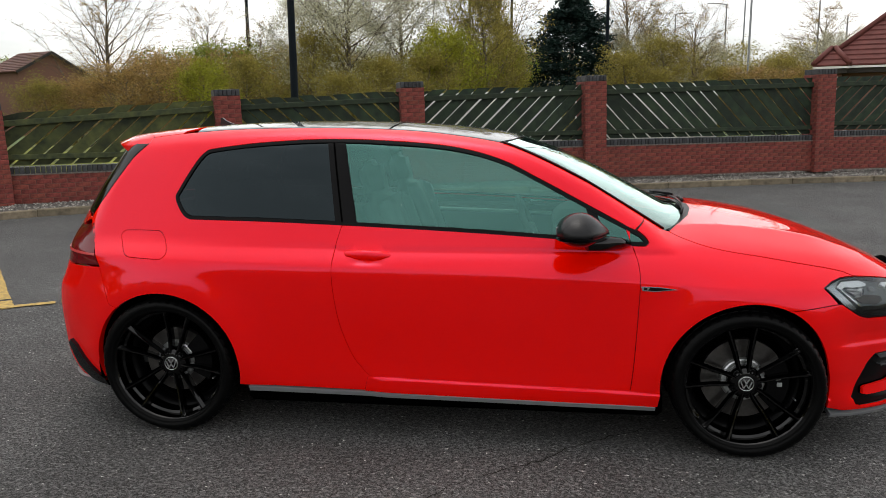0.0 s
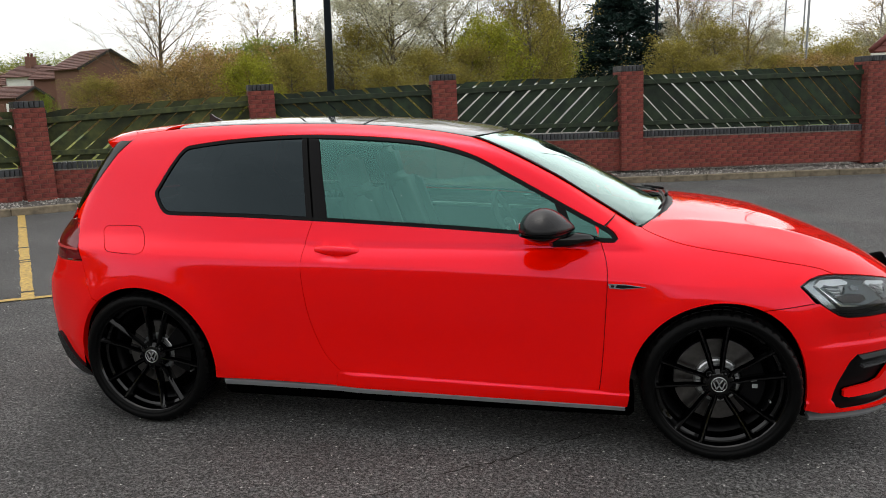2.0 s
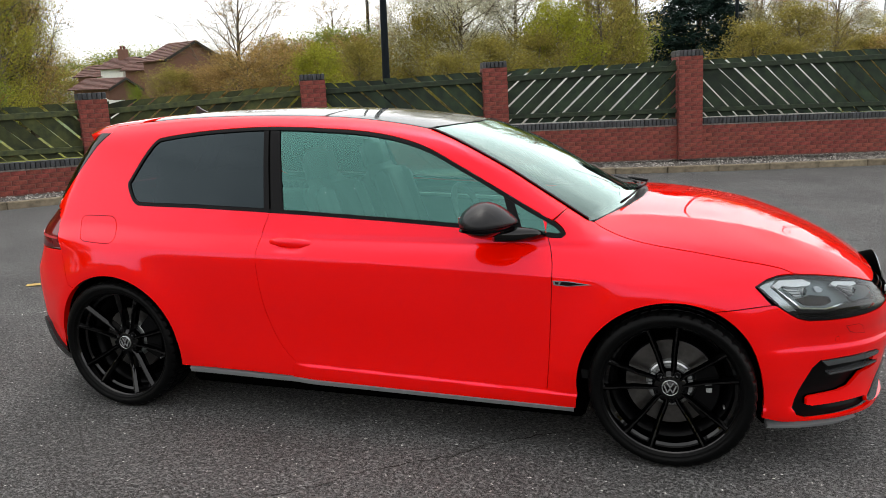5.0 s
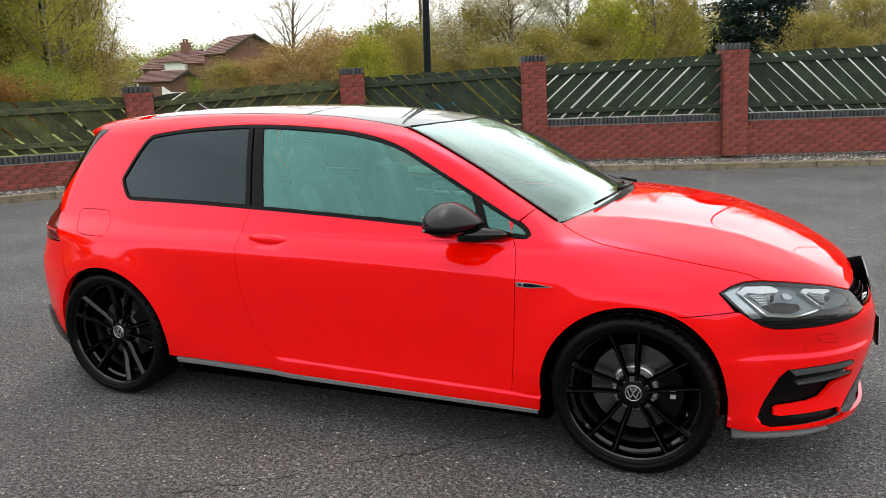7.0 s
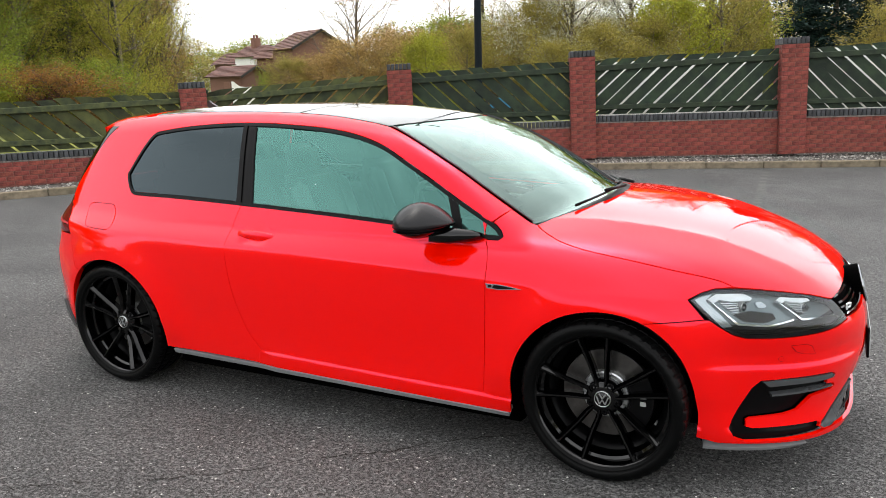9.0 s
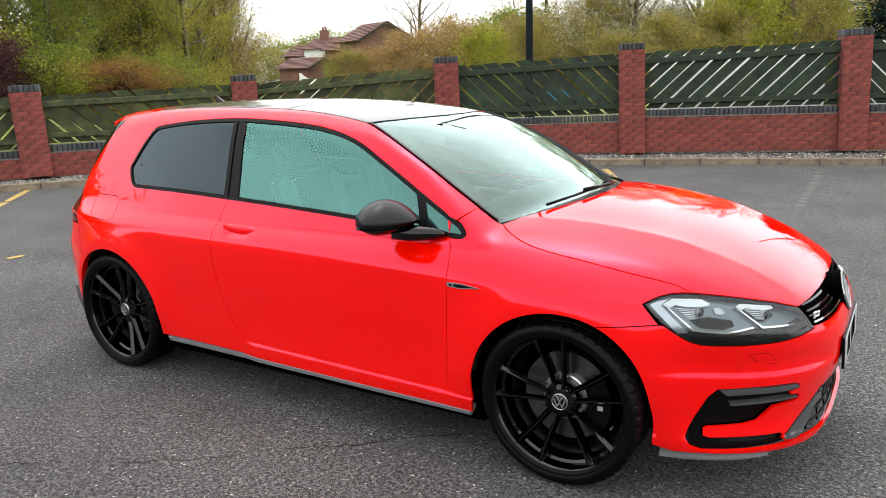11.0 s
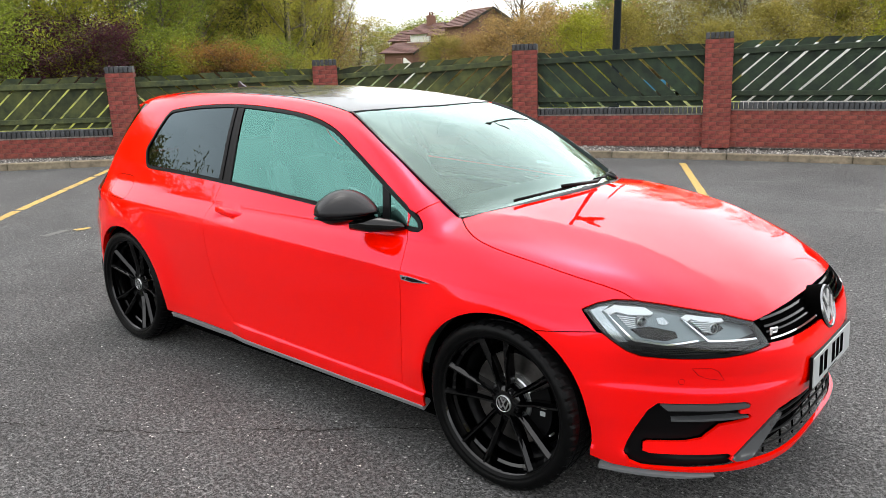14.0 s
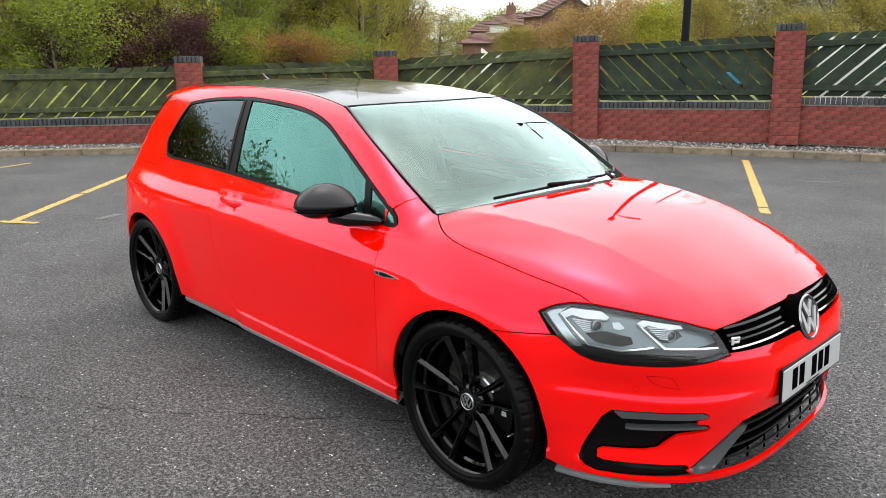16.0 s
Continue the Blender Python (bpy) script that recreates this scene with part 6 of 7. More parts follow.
rl = [(a, 0.185) for a in np.linspace(56, 25, 20)] + [(a, 0.214 + 0.02 * max(0, (a - 45) / 11) ** 2) for a in np.linspace(25, 56, 20)]
panel("rear_blade", M_GLOSS, "rear", REAR_BLADE, off=0.014, rim=0.03, label="black rear corner blade")
panel("rear_diffuser", M_GREYLIP, "rear", rl, off=0.012, rim=0.05, label="dull grey rear lower lip")
hatch_half = [(0.0, 1.02), tuple(to_rear(np.array([(-0.62, -0.45, 1.02)]))[0]), tuple(to_rear(np.array([(-0.50, -0.66, 1.015)]))[0]), tuple(to_rear(np.array([(-0.44, -0.75, 1.005)]))[0]), tuple(to_rear(np.array([(-0.56, -0.66, 0.966)]))[0]),
              tuple(to_rear(np.array([(-0.66, -0.42, 0.945)]))[0]), tuple(to_rear(np.array([(-0.68, -0.42, 0.825)]))[0]), tuple(to_rear(np.array([(-0.70, -0.43, 0.665)]))[0]), (0.0, 0.648)]
panel("tailgate", M_PAINT, "rear", mirror_loop(hatch_half), both=False)
c_edge = [tuple(p) for p in to_rear(project("side", tail_edge[:5]))]
c_in = [(a - 9.0, z) for a, z in c_edge]
glass_half = [(0.0, 1.27), (30.0, 1.275)] + c_in + [(30.0, 1.025), (0.0, 1.025)]
panel("rear_window", M_PRIVACY, "rear", mirror_loop(glass_half), both=False, rim=0)
flap_half = c_edge + c_in[::-1]
panel("pillar_trim", M_GLOSS, "rear", flap_half, off=0.001)
# roof spoiler
sp_v, sp_f = [], []
NS = 40
for i in range(NS + 1):
    s = -1 + 2 * i / NS
    e = abs(s)
    y = 0.518 * s
    xa = SPOIL_A(y) + 0.002
    za = float(project("top", [(xa, y)])[0][2])
    xb, yb, zb = -0.505 + 0.185 * e ** 2.6, 0.536 * s, 1.366 - 0.022 * e ** 2.5
    xl, yl, zl = -0.440 + 0.199 * e ** 2.2, 0.588 * s, 1.318 - 0.031 * e ** 2
    sp_v += [(xa, y, za + 0.0005), ((xa + xb) / 2, (y + yb) / 2, (za + zb) / 2 + 0.007), (xb, yb, zb), (xb + 0.003, yb, zb - 0.012), (xb * 0.5 + xl * 0.5, (yb + yl) / 2, (zb + zl) / 2 - 0.004), (xl, yl, zl)]
    if i:
        for k in range(5):
            sp_f.append(((i - 1) * 6 + k, (i - 1) * 6 + k + 1, i * 6 + k + 1, i * 6 + k))
for b, sg in ((0, -1), (NS * 6, 1)):
    sp_v.append((-0.173, 0.553 * sg, 1.357))
    q = len(sp_v) - 1
    fan = [(b, q, b + 1), (q, b + 2, b + 1), (q, b + 3, b + 2), (q, b + 4, b + 3), (q, b + 5, b + 4)]
    sp_f += fan if sg < 0 else [f[::-1] for f in fan]
part("roof_spoiler", mesh("roof_spoiler", sp_v, sp_f, M_PAINT, True), car)
part("antenna", prism("antenna", [(-0.085, 0.0), (0.085, 0.0), (0.03, 0.022), (-0.02, 0.045), (-0.055, 0.075), (-0.075, 0.07), (-0.07, 0.03)], -0.016, 0.016, M_SLAT), car, "small dark grey shark fin aerial", pose(0.0, 0, 1.434) @ Matrix.Scale(0.52, 4))

# ---- glazing ----
win = np.array(WINDOW)
inner = inset(dense(win, 0.012), 0.0155)
panel("window_trim", M_SATIN, "side", win, [inner], off=0.003, rim=0.012, gap=0.001)
BP = [(0.742, 1.360), (0.828, 1.352), (0.916, 0.992), (0.815, 0.996)]
panel("door_pillar", M_SATIN, "side", BP, off=0.0015, rim=0, gap=0)
gap_line = [(0.768, 1.358), (0.776, 1.358), (0.852, 0.994), (0.844, 0.994)]
panel("pillar_gap", M_DARK, "side", gap_line, off=0.0028, rim=0, gap=0)


def clip_loop(loop, keep):
    """Keeps the part of a loop on one side of a line a*x + b*z + c > 0."""
    a, b, c = keep
    out = []
    L = [tuple(p) for p in loop]
    for p, q in zip(L, L[1:] + L[:1]):
        fp, fq = a * p[0] + b * p[1] + c, a * q[0] + b * q[1] + c
        if fp >= 0:
            out.append(p)
        if (fp >= 0) != (fq >= 0):
            t = fp / (fp - fq)
            out.append((p[0] + (q[0] - p[0]) * t, p[1] + (q[1] - p[1]) * t))
    return out


quarter = clip_loop(inner, (-1, -0.200, 0.760 + 0.200 * 1.36))
front_glass = clip_loop(inner, (1, 0.240, -0.826 - 0.240 * 1.36))
main_glass = clip_loop(front_glass, (-1, -0.42, 1.935 + 0.42 * 1.09))
tri_glass = clip_loop(front_glass, (1, 0.42, -1.960 - 0.42 * 1.09))
panel("quarter_window", M_PRIVACY, "side", quarter, off=-0.003, rim=0, gap=0, step=0.03, label="dark privacy glass")
panel("door_window", M_GLASS, "side", main_glass, off=-0.003, rim=0, gap=0, step=0.03, label="green tinted side glass")
panel("corner_window", M_GLASS, "side", tri_glass, off=-0.003, rim=0, gap=0, step=0.03)
post = clip_loop(clip_loop(inner, (1, 0.42, -1.928 - 0.42 * 1.09)), (-1, -0.42, 1.966 + 0.42 * 1.09))
panel("corner_post", M_SATIN, "side", post, off=0.002, rim=0.01, gap=0)

for x, z, w_, h_ in ((1.115, 1.079, 0.003, 0.003), (1.253, 1.100, 0.003, 0.003)):
    panel("window_mark", M_SILVER, "side", [(x - w_ / 2, z - h_ / 2), (x + w_ / 2, z - h_ / 2), (x + w_ / 2, z + h_ / 2), (x - w_ / 2, z + h_ / 2)], off=0.001, rim=0, gap=0, both=False)

# ---- under the skin ----
# near-black inner sheets, added to paint the shade behind panel joints and openings
inner_low = [(0.40, 0.23), (2.24, 0.20)] + arc(2.63, ARCH_F + 0.004, 190, 62, 24) + [(2.92, 0.68), (2.88, 0.76), (2.6, 0.83), (2.30, 0.90), (2.13, 0.91), (1.8, 0.93), (1.37, 0.955), (0.82, 0.98), (0.1, 0.998), (-0.36, 0.98), (-0.34, 0.78), (-0.28, 0.60)] + arc(0, ARCH_R + 0.004, 120, -3, 24)
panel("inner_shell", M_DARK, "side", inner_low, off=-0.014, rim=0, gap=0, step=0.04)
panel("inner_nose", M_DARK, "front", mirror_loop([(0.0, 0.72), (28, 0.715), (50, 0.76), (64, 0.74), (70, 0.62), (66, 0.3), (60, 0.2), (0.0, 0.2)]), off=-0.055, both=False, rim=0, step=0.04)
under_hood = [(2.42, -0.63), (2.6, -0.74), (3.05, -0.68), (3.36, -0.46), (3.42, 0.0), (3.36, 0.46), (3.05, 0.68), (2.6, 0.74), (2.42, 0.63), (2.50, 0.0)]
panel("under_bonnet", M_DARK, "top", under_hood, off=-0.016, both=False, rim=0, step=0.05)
# floor slab set low and wide so that less sky light reaches the ground
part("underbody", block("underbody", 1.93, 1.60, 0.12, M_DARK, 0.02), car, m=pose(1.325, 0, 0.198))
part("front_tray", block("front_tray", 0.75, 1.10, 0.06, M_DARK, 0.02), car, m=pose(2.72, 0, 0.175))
# plain black block added so that no light ground shows through the lower grille
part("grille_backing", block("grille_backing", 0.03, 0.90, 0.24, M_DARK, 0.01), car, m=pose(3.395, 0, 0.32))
# added slab that darkens the ground under the nose
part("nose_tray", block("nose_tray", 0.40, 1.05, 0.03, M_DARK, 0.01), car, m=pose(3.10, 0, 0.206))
# made-up blocks by the front wheels, added to darken that corner and the ground
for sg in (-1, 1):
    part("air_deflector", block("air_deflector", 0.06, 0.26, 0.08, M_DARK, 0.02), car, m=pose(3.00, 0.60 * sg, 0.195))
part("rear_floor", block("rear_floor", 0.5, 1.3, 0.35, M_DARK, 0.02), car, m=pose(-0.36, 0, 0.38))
for x, r in ((0.0, ARCH_R), (2.63, ARCH_F)):
    v, f = [], []
    n = 40
    for i in range(n + 1):
        a = radians(-12 + 204 * i / n)
        rr = r + 0.005 if not x else float(np.interp(math.degrees(a), (-17, 8, 20, 46, 66), (0.366, 0.349, 0.350, 0.364, r + 0.005)))
        for y in (-0.80 if math.degrees(a) < 60 and x else -0.84, -0.60, -0.52):
            v.append((rr * math.cos(a), y, rr * math.sin(a)))
        if i:
            b = (i - 1) * 3
            f += [(b, b + 1, b + 4, b + 3), (b + 1, b + 2, b + 5, b + 4)]
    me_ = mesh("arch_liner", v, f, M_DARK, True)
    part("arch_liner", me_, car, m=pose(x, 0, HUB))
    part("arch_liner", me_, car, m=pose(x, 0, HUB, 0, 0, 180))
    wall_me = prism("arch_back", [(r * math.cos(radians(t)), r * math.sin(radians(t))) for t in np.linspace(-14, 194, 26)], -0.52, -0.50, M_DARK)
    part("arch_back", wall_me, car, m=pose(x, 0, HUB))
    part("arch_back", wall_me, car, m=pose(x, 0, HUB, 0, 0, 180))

# cabin lining
panel("pillar_lining", M_INNER, "side", body_side, off=-0.028, rim=0, gap=0.0, step=0.04)
panel("headlining", M_PALE, "top", [(-0.38, -0.46), (1.50, -0.48), (1.60, -0.25), (1.62, 0.0), (1.60, 0.25), (1.50, 0.48), (-0.38, 0.46)], off=-0.03, both=False, rim=0, step=0.05)
part("cabin_floor", block("cabin_floor", 2.6, 1.40, 0.04, M_INNER), car, m=pose(1.0, 0, 0.30))
dash_prof = spline([(2.30, 0.60), (2.30, 0.88), (2.18, 0.945), (1.98, 0.955), (1.86, 0.930), (1.80, 0.86), (1.84, 0.74), (1.95, 0.55)], 5)
part("dashboard", prism("dashboard", [tuple(p) for p in dash_prof], -0.62, 0.62, M_INNER), car)
part("instrument_hood", prism("instrument_hood", [tuple(p) for p in spline([(1.98, 0.93), (1.92, 0.99), (1.84, 0.995), (1.80, 0.96), (1.86, 0.92)], 4)], -0.52, -0.20, M_INNER), car)
for sg in (1, -1):
    part("door_card", block("door_card", 1.30, 0.05, 0.60, M_INNER, 0.02), car, m=pose(1.45, sg * 0.765, 0.62))
    part("door_strip", block("door_strip", 1.05, 0.012, 0.022, M_SILVER, 0.004), car, m=pose(1.50, sg * 0.735, 0.865, 0, 2, 0))
part("inside_handle", block("inside_handle", 0.11, 0.02, 0.028, M_CHROME, 0.008), car, m=pose(1.72, 0.725, 0.92, 0, 8, 0))
part("console", block("console", 1.0, 0.26, 0.34, M_INNER, 0.04), car, m=pose(1.45, 0, 0.46))
sw = part("steering_wheel", mesh("steering_wheel", *(lambda g: (g[0], g[1]))(tube_geo([(0.185 * math.cos(t), 0, 0.185 * math.sin(t)) for t in np.linspace(0, 2 * math.pi, 33)], [0.016] * 33, 8)), M_LEATHER, True), car, m=pose(1.70, -0.36, 0.90, 0, 0, 90) @ pose(0, 0, 0, -24, 0, 0))
part("wheel_boss", block("wheel_boss", 0.13, 0.05, 0.10, M_LEATHER, 0.02), sw)
for s in (-1, 1):
    part("wheel_spoke", block("wheel_spoke", 0.13, 0.02, 0.035, M_SILVER, 0.006), sw, m=pose(s * 0.115, 0, 0))
part("wheel_spoke", block("wheel_spoke", 0.035, 0.02, 0.12, M_SILVER, 0.006), sw, m=pose(0, 0, -0.11))


def soft(name, sx, sy, sz, material, seg=3):
    bm = bmesh.new()
    bmesh.ops.create_cube(bm, size=1.0)
    for v in bm.verts:
        v.co = Vector((v.co.x * sx, v.co.y * sy, v.co.z * sz))
    bmesh.ops.bevel(bm, geom=list(bm.edges), offset=min(sx, sy, sz) * 0.38, segments=seg, affect="EDGES")
    for f in bm.faces:
        f.smooth = True
    me_ = bpy.data.meshes.new(name)
    bm.to_mesh(me_)
    bm.free()
    me_.materials.append(material)
    return me_


M_SEATLINE = mat("grey_seat_bolster", (0.10, 0.105, 0.11), rough=0.5)
cushion, backrest, headrest, bolster = soft("seat_cushion", 0.52, 0.46, 0.15, M_LEATHER), soft("seat_back", 0.13, 0.44, 0.60, M_LEATHER), soft("headrest", 0.09, 0.26, 0.19, M_LEATHER), soft("bolster", 0.10, 0.07, 0.52, M_SEATLINE)
for sg in (-1, 1):
    y = 0.36 * sg
    part("seat_cushion", cushion, car, m=pose(1.32, y, 0.53, 0, -6, 0))
    sb = part("seat_back", backrest, car, m=pose(1.03, y, 0.83, 0, -20, 0))
    for s in (-1, 1):
        part("bolster", bolster, sb, m=pose(0.055, s * 0.185, -0.02, 0, 0, s * -14))
    part("headrest", headrest, car, m=pose(0.905, y, 1.165, 0, -14, 0))
bench, bench_back = soft("rear_bench", 0.48, 1.10, 0.16, M_LEATHER), soft("rear_backrest", 0.14, 1.10, 0.62, M_LEATHER)
part("rear_bench", bench, car, m=pose(0.42, 0, 0.55, 0, -6, 0))
part("rear_backrest", bench_back, car, m=pose(0.13, 0, 0.82, 0, -20, 0))
for y in (-0.33, 0.33):
    part("headrest", headrest, car, m=pose(0.03, y, 1.12, 0, -12, 0))
part("inner_mirror", soft("inner_mirror", 0.03, 0.24, 0.065, M_SATIN), car, m=pose(1.72, 0, 1.245, 0, 10, 0))
part("sensor_box", soft("sensor_box", 0.09, 0.10, 0.03, M_INNER), car, m=pose(1.655, 0, 1.310, 0, 24, 0))

# ---- mirrors, handles, badges, wipers ----
def shell_geo(ax, ay, az, sg, n=36, m=22, low=0.8):
    """A teardrop housing: blunt behind, drawn to a low point in front, nearly flat underneath."""
    v, f = [], []
    p = 2.3
    for j in range(m + 1):
        t = -math.pi / 2 + math.pi * j / m
        for i in range(n):
            a = 2 * math.pi * i / n
            c = [math.cos(t) * math.cos(a), math.cos(t) * math.sin(a), math.sin(t)]
            q = [math.copysign(abs(k_) ** (2 / p), k_) for k_ in c]
            x, y, z = ax * q[0], ay * q[1], az * q[2]
            if z < 0:
                z *= low
            u = x / ax
            out = max(0.0, sg * y / ay)
            if z > 0:
                z *= 1.06 - 0.42 * out ** 1.6
            if u < 0:
                x *= 0.86
                z *= 1 - 0.10 * u * u
            else:
                z *= 1 - 0.72 * u ** 1.7
                y = y * (1 - 0.45 * u ** 2) - sg * 0.055 * u ** 1.5
            v.append((x, y, z))
    for j in range(m):
        for i in range(n):
            k_ = (i + 1) % n
            f.append((j * n + i, j * n + k_, (j + 1) * n + k_, (j + 1) * n + i))
    return v, f


for sg in (-1, 1):
    mm = part("door_mirror", mesh("door_mirror", *shell_geo(0.120, 0.122, 0.080, sg, low=0.44), M_CAP, True), car, "satin black door mirror", pose(1.908, 0.938 * sg, 0.990))
    part("mirror_base", mesh("mirror_base", *shell_geo(0.112, 0.114, 0.062, sg, low=0.84), M_GLOSS, True), mm, m=pose(0.004, 0, -0.004))
    part("mirror_line", mesh("mirror_line", *shell_geo(0.1222, 0.1242, 0.005, sg), M_DARK, True), mm, m=pose(0.0, 0, -0.006))
    part("mirror_line", mesh("mirror_line", *shell_geo(0.1205, 0.1225, 0.003, sg), M_GLOSS, True), mm, m=pose(0.0, 0, -0.022))
    part("mirror_glass", block("mirror_glass", 0.006, 0.100, 0.036, M_CHROME, 0.003), mm, m=pose(-0.0985, -0.012 * sg, 0.012))
    part("mirror_arm", tube("mirror_arm", [(0.030, 0.010 * -sg, -0.046), (0.100, -0.050 * sg, -0.052), (0.165, -0.105 * sg, -0.058), (0.215, -0.130 * sg, -0.062)], [0.030, 0.034, 0.026, 0.012], M_GLOSS, 12), mm)
    hb = project("side", [(0.985, 0.905)])[0]
    bar = [(0.868, 0.002, 0.866), (0.884, 0.013, 0.867), (0.93, 0.020, 0.867), (0.975, 0.022, 0.866), (1.03, 0.020, 0.8635), (1.070, 0.012, 0.859), (1.090, 0.000, 0.856)]
    hv, hf = tube_geo([(x, sg * (abs(hb[1]) + (y + 0.006) / 0.8), z) for x, y, z in bar], [0.010, 0.0185, 0.0215, 0.0220, 0.0215, 0.0185, 0.009], 16)
    hv = [(v.x, sg * abs(hb[1]) + (v.y - sg * abs(hb[1])) * 0.8, v.z) for v in hv]
    part("door_handle", mesh("door_handle", hv, hf, M_PAINT, True), car)
badge_side = [(2.166, 0.757), (2.235, 0.757), (2.322, 0.746), (2.225, 0.735), (2.172, 0.738)]
panel("wing_badge", M_CHROME, "side", badge_side, off=0.004, rim=0.006, gap=0, label="slim chrome wing badge")
panel("badge_inlay", M_GLOSS, "side", [(2.204, 0.7545), (2.235, 0.7535), (2.305, 0.7465), (2.226, 0.7385), (2.196, 0.7405)], off=0.0055, rim=0.002, gap=0)
panel("badge_mark", M_GLOSS, "side", [(2.178, 0.752), (2.192, 0.752), (2.190, 0.742), (2.178, 0.742)], off=0.0055, rim=0.002, gap=0)


def on_glass(x, y, up=0.012):
    p = project("top", [(x, y)], up)[0]
    return tuple(p)


for pts in ([(2.395, -0.44), (2.424, -0.30), (2.442, -0.15), (2.446, 0.04), (2.440, 0.20)], [(2.420, 0.18), (2.400, 0.32), (2.362, 0.44), (2.320, 0.54), (2.278, 0.60)]):
    w = part("wiper", tube("wiper", [on_glass(x, y, 0.016) for x, y in pts], 0.006, M_SATIN, 6), car, "black wiper at rest")
    part("wiper_arm", tube("wiper_arm", [on_glass(pts[2][0] + 0.005, pts[2][1], 0.028), on_glass(pts[2][0] + 0.02, pts[2][1] + 0.12 if pts[2][1] < 0 else pts[2][1] - 0.06, 0.024), on_glass(2.470, 0.12 if pts[2][1] < 0 else 0.30, 0.02)], 0.008, M_SATIN, 6), w)
cowl_half = [(2.440, 0.0), (2.430, -0.2), (2.40, -0.40), (2.35, -0.56), (2.30, -0.655), (2.315, -0.665), (2.375, -0.56), (2.44, -0.40), (2.49, -0.2), (2.505, 0.0)]
cowl_loop = cowl_half + [(x, -y) for x, y in cowl_half[::-1] if abs(y) > 1e-6]
panel("cowl", M_SATIN, "top", cowl_loop, off=-0.0015, both=False, rim=0, gap=0.003, step=0.02, label="black plastic cowl below the windscreen")

# ---- wheels ----
def tyre_mesh():
    prof = [(0.262, -0.098), (0.2695, -0.107), (0.2725, -0.1115), (0.2745, -0.1105), (0.282, -0.116), (0.294, -0.119), (0.305, -0.116), (0.313, -0.109), (0.3200, -0.100), (0.3232, -0.087), (0.3232, -0.062), (0.3155, -0.060), (0.3155, -0.050), (0.3232, -0.048), (0.3235, -0.008),
            (0.3165, -0.006), (0.3165, 0.006), (0.3235, 0.008), (0.3232, 0.048), (0.3155, 0.050), (0.3155, 0.060), (0.3225, 0.062), (0.3185, 0.099), (0.300, 0.115), (0.282, 0.116), (0.262, 0.10)]
    n = 184
    v, f = [], []
    for j, (r, y) in enumerate(prof):
        for i in range(n):
            a = 2 * math.pi * i / n
            rr = r
            if j in (6, 7, 8, 9, 12, 13, 16, 17) and i % 4 == 0:
                rr = r - (0.0006 if j == 6 else 0.0018 if j == 7 else 0.0045)
            v.append((rr * math.sin(a + 0.004 * y * 100 * (1 if j in (7, 8, 9) else 0)), y, rr * math.cos(a)))
    for j in range(len(prof) - 1):
        for i in range(n):
            k_ = (i + 1) % n
            f.append((j * n + i, j * n + k_, (j + 1) * n + k_, (j + 1) * n + i))
    me = mesh("tyre", v, f, M_RUBBER, True)
    for q in me.polygons:
        q.use_smooth = not 7 <= q.index // n <= 20
    return me


def spoke_mesh():
    """One blade of a pair: a thin crest with sloped flanks, bent outwards halfway to the rim."""
    v, f = [], []
    rings = ((0.045, 0.013, 0.0105, -0.060), (0.072, 0.021, 0.0105, -0.061), (0.105, 0.0265, 0.0110, -0.064), (0.130, 0.0300, 0.0115, -0.069), (0.185, 0.0420, 0.0125, -0.081), (0.235, 0.0535, 0.0140, -0.092), (0.2485, 0.0570, 0.0160, -0.0945))
    for r, x, w, yf in rings:
        r, x, w = r * 1.038, x * 1.038, w * 1.04
        v += [(x - w * 0.30, yf, r), (x + w * 0.22, yf - 0.001, r), (x + w, yf + 0.013, r), (x + w * 0.85, yf + 0.045, r), (x - w * 0.85, yf + 0.045, r), (x - w, yf + 0.015, r)]
    for i in range(len(rings) - 1):
        for k_ in range(6):
            q = (k_ + 1) % 6
            f.append((i * 6 + k_, i * 6 + q, (i + 1) * 6 + q, (i + 1) * 6 + k_))
    f += [tuple(range(5, -1, -1)), tuple((len(rings) - 1) * 6 + k_ for k_ in range(6))]
    return v, f


TYRE = tyre_mesh()
sv, sf = spoke_mesh()
SPOKE_A = mesh("spoke", sv, sf, M_GLOSS)
SPOKE_B = mesh("spoke", [(-x, y, z) for x, y, z in sv], [q[::-1] for q in sf], M_GLOSS)
RIM = lathe("rim", [(0.2580, -0.091), (0.2626, -0.099), (0.2683, -0.1035), (0.2699, -0.0985), (0.2652, -0.094), (0.2580, -0.091)], M_GLOSS, 96)
STEP = lathe("rim_step", [(0.2585, -0.090), (0.2569, -0.070), (0.2559, -0.048)], M_GLOSS, 96)
GROOVE = lathe("rim_groove", [(0.2559, -0.048), (0.2445, -0.043)], M_GLOSS, 96)
BARREL = lathe("rim_barrel", [(0.2445, -0.043), (0.2419, -0.01), (0.2409, 0.012)], M_GLOSS, 96)
WELL = lathe("rim_well", [(0.2409, 0.012), (0.2196, 0.022), (0.2155, 0.075)], M_SATIN, 64)
# near-black disc closing the barrel in place of the shade behind the wheel
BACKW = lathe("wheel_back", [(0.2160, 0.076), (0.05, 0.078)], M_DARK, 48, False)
HUBM = lathe("hub", [(0.0, -0.058), (0.040, -0.058), (0.060, -0.053), (0.070, -0.042), (0.073, -0.02), (0.073, 0.02)], M_GLOSS, 48)
CAP = lathe("centre_cap", [(0.0, -0.0635), (0.029, -0.0635), (0.032, -0.058)], M_GLOSS, 36)
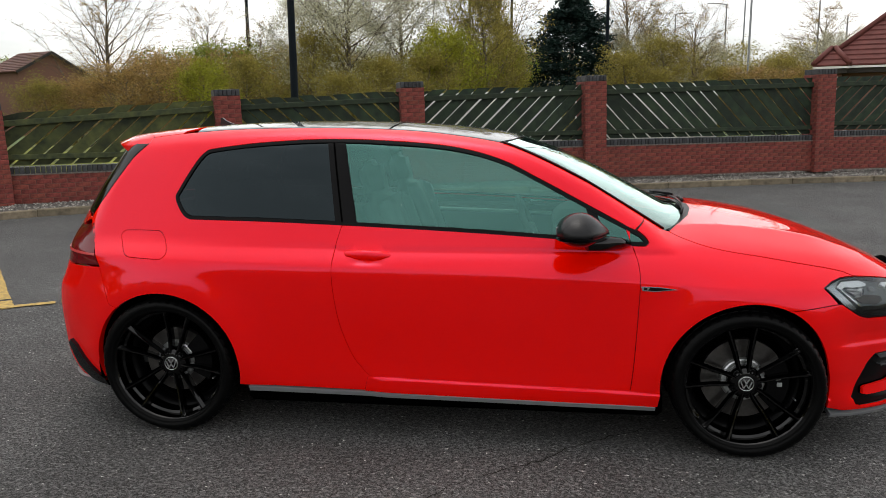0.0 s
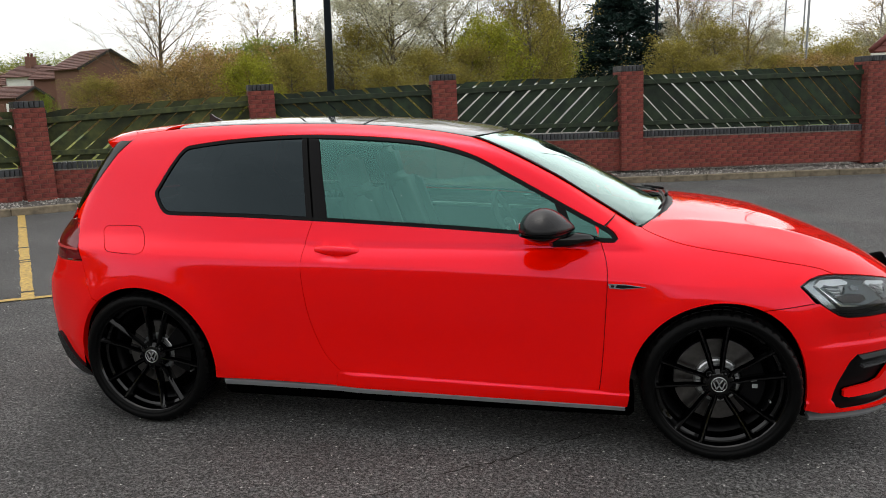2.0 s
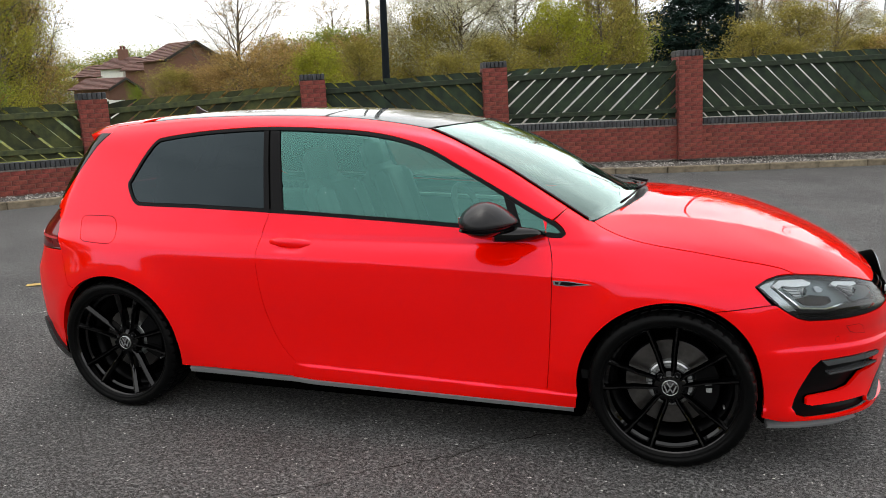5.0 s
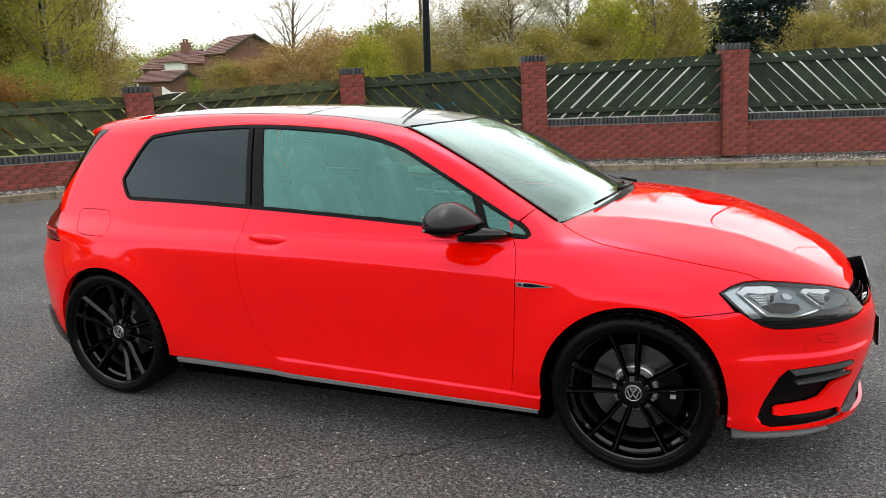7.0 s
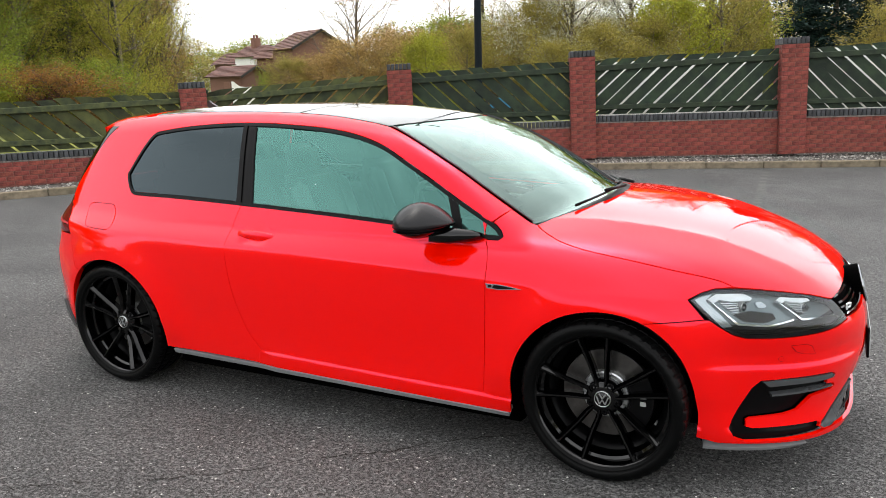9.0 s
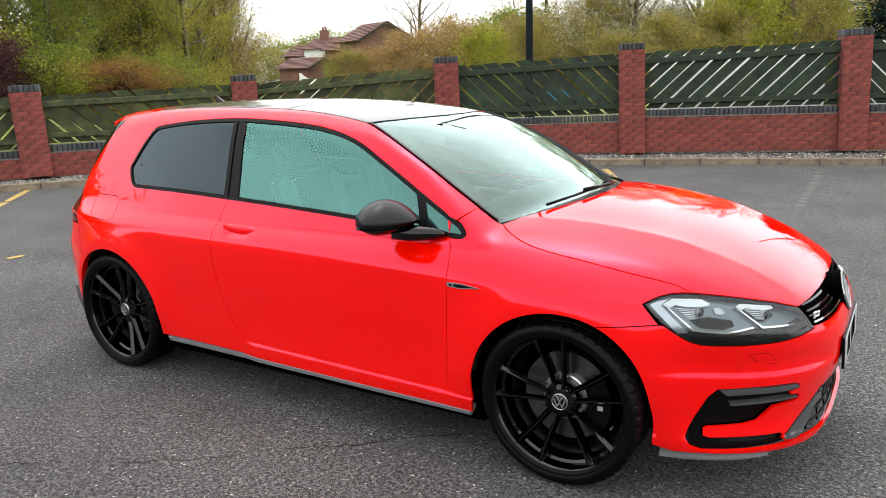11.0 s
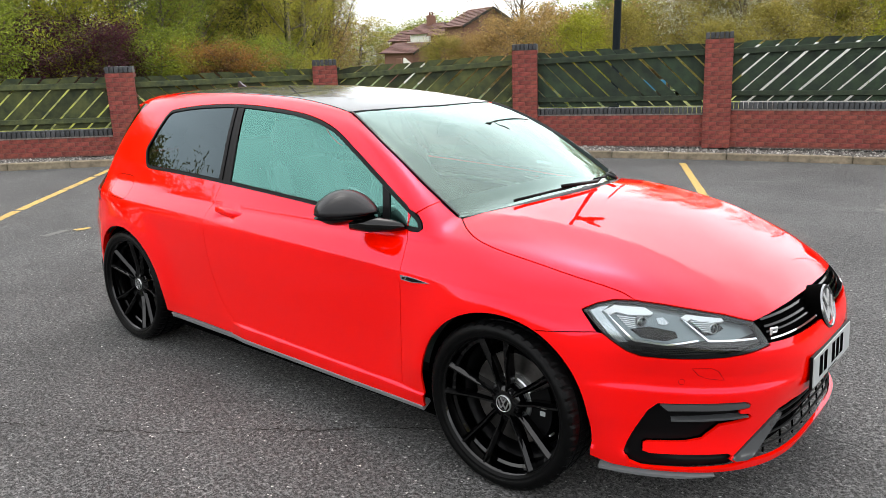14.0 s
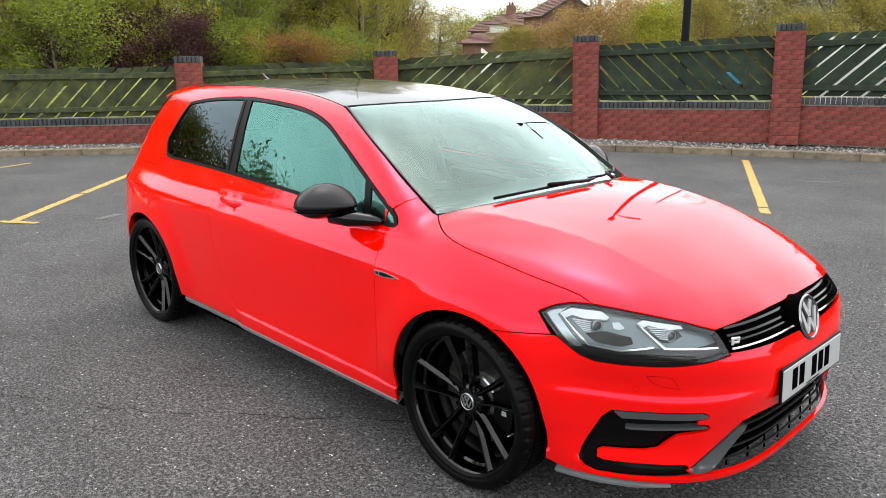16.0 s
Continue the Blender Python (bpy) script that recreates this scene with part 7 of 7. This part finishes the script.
CAPR = lathe("cap_ring", [(0.0290, -0.0640), (0.0297, -0.0655), (0.0323, -0.0655), (0.0332, -0.058)], M_SILVER, 36)
BOLT = lathe("wheel_bolt", [(0.0, -0.056), (0.0065, -0.056), (0.0075, -0.0625), (0.0110, -0.0625), (0.0135, -0.059), (0.0145, -0.048)], M_SATIN, 6, False)
DISCS = [lathe("brake_disc", [(0.096, 0.012), (r, 0.012), (r, 0.04), (0.096, 0.04)], M_DISC, 64, False) for r in (0.158, 0.178)]
HAT = lathe("disc_hat", [(0.0, -0.010), (0.088, -0.010), (0.094, -0.006), (0.097, 0.012)], M_HAT, 48, False)
CAL = [(0.10 * math.cos(radians(t)), 0.10 * math.sin(radians(t))) for t in np.linspace(-38, 38, 12)] + [(0.188 * math.cos(radians(t)), 0.188 * math.sin(radians(t))) for t in np.linspace(38, -38, 12)]
CALM = prism("brake_caliper", CAL, -0.022, 0.05, M_SATIN)
CAPMARK = [stroke((a[0] * 0.42, a[1] * 0.42), (b[0] * 0.42, b[1] * 0.42), w * 0.33, -0.0655, -0.062, M_SILVER, "cap_bar") for a, b, w in MARKS]


def wheel(x, y, phase, side, front):
    w = part("wheel", RIM, car, "gloss black twin spoke alloy wheel", pose(x, y, HUB + 0.0015, 0, 0, 0 if side < 0 else 180))
    part("tyre", TYRE, w, "black low profile tyre")
    for nm, me_ in (("rim_step", STEP), ("rim_groove", GROOVE), ("rim_barrel", BARREL), ("rim_well", WELL), ("wheel_back", BACKW)):
        part(nm, me_, w)
    part("hub", HUBM, w)
    cap = part("centre_cap", CAP, w)
    part("cap_ring", CAPR, w)
    for me_ in CAPMARK:
        part("cap_bar", me_, w)
    for k_ in range(5):
        a = phase + 72 * k_
        part("spoke", SPOKE_A, w, m=pose(0, 0, 0, 0, a, 0))
        part("spoke", SPOKE_B, w, m=pose(0, 0, 0, 0, a, 0))
        b = radians(a + 36)
        part("wheel_bolt", BOLT, w, m=pose(0.056 * math.sin(b), 0.002, 0.056 * math.cos(b)))
    part("brake_disc", DISCS[1 if front else 0], w)
    part("disc_hat", HAT, w)
    part("brake_caliper", CALM, w, m=pose(0, 0, 0, 0, 8 if front else -10, 0))
    if front:
        part("caliper_mark", block("caliper_mark", 0.022, 0.003, 0.018, M_WHITEPLATE, 0.001), w, m=pose(0.148, -0.0235, -0.012))
    part("valve", lathe("valve", [(0.0, -0.012), (0.004, -0.010), (0.004, 0.02)], M_SILVER, 10), w, m=pose(0.205, -0.055, -0.066))


wheel(0.0, -0.772, 12, -1, False)
wheel(2.63, -0.778, -8, -1, True)
wheel(0.0, 0.772, 30, 1, False)
wheel(2.63, 0.778, 10, 1, True)
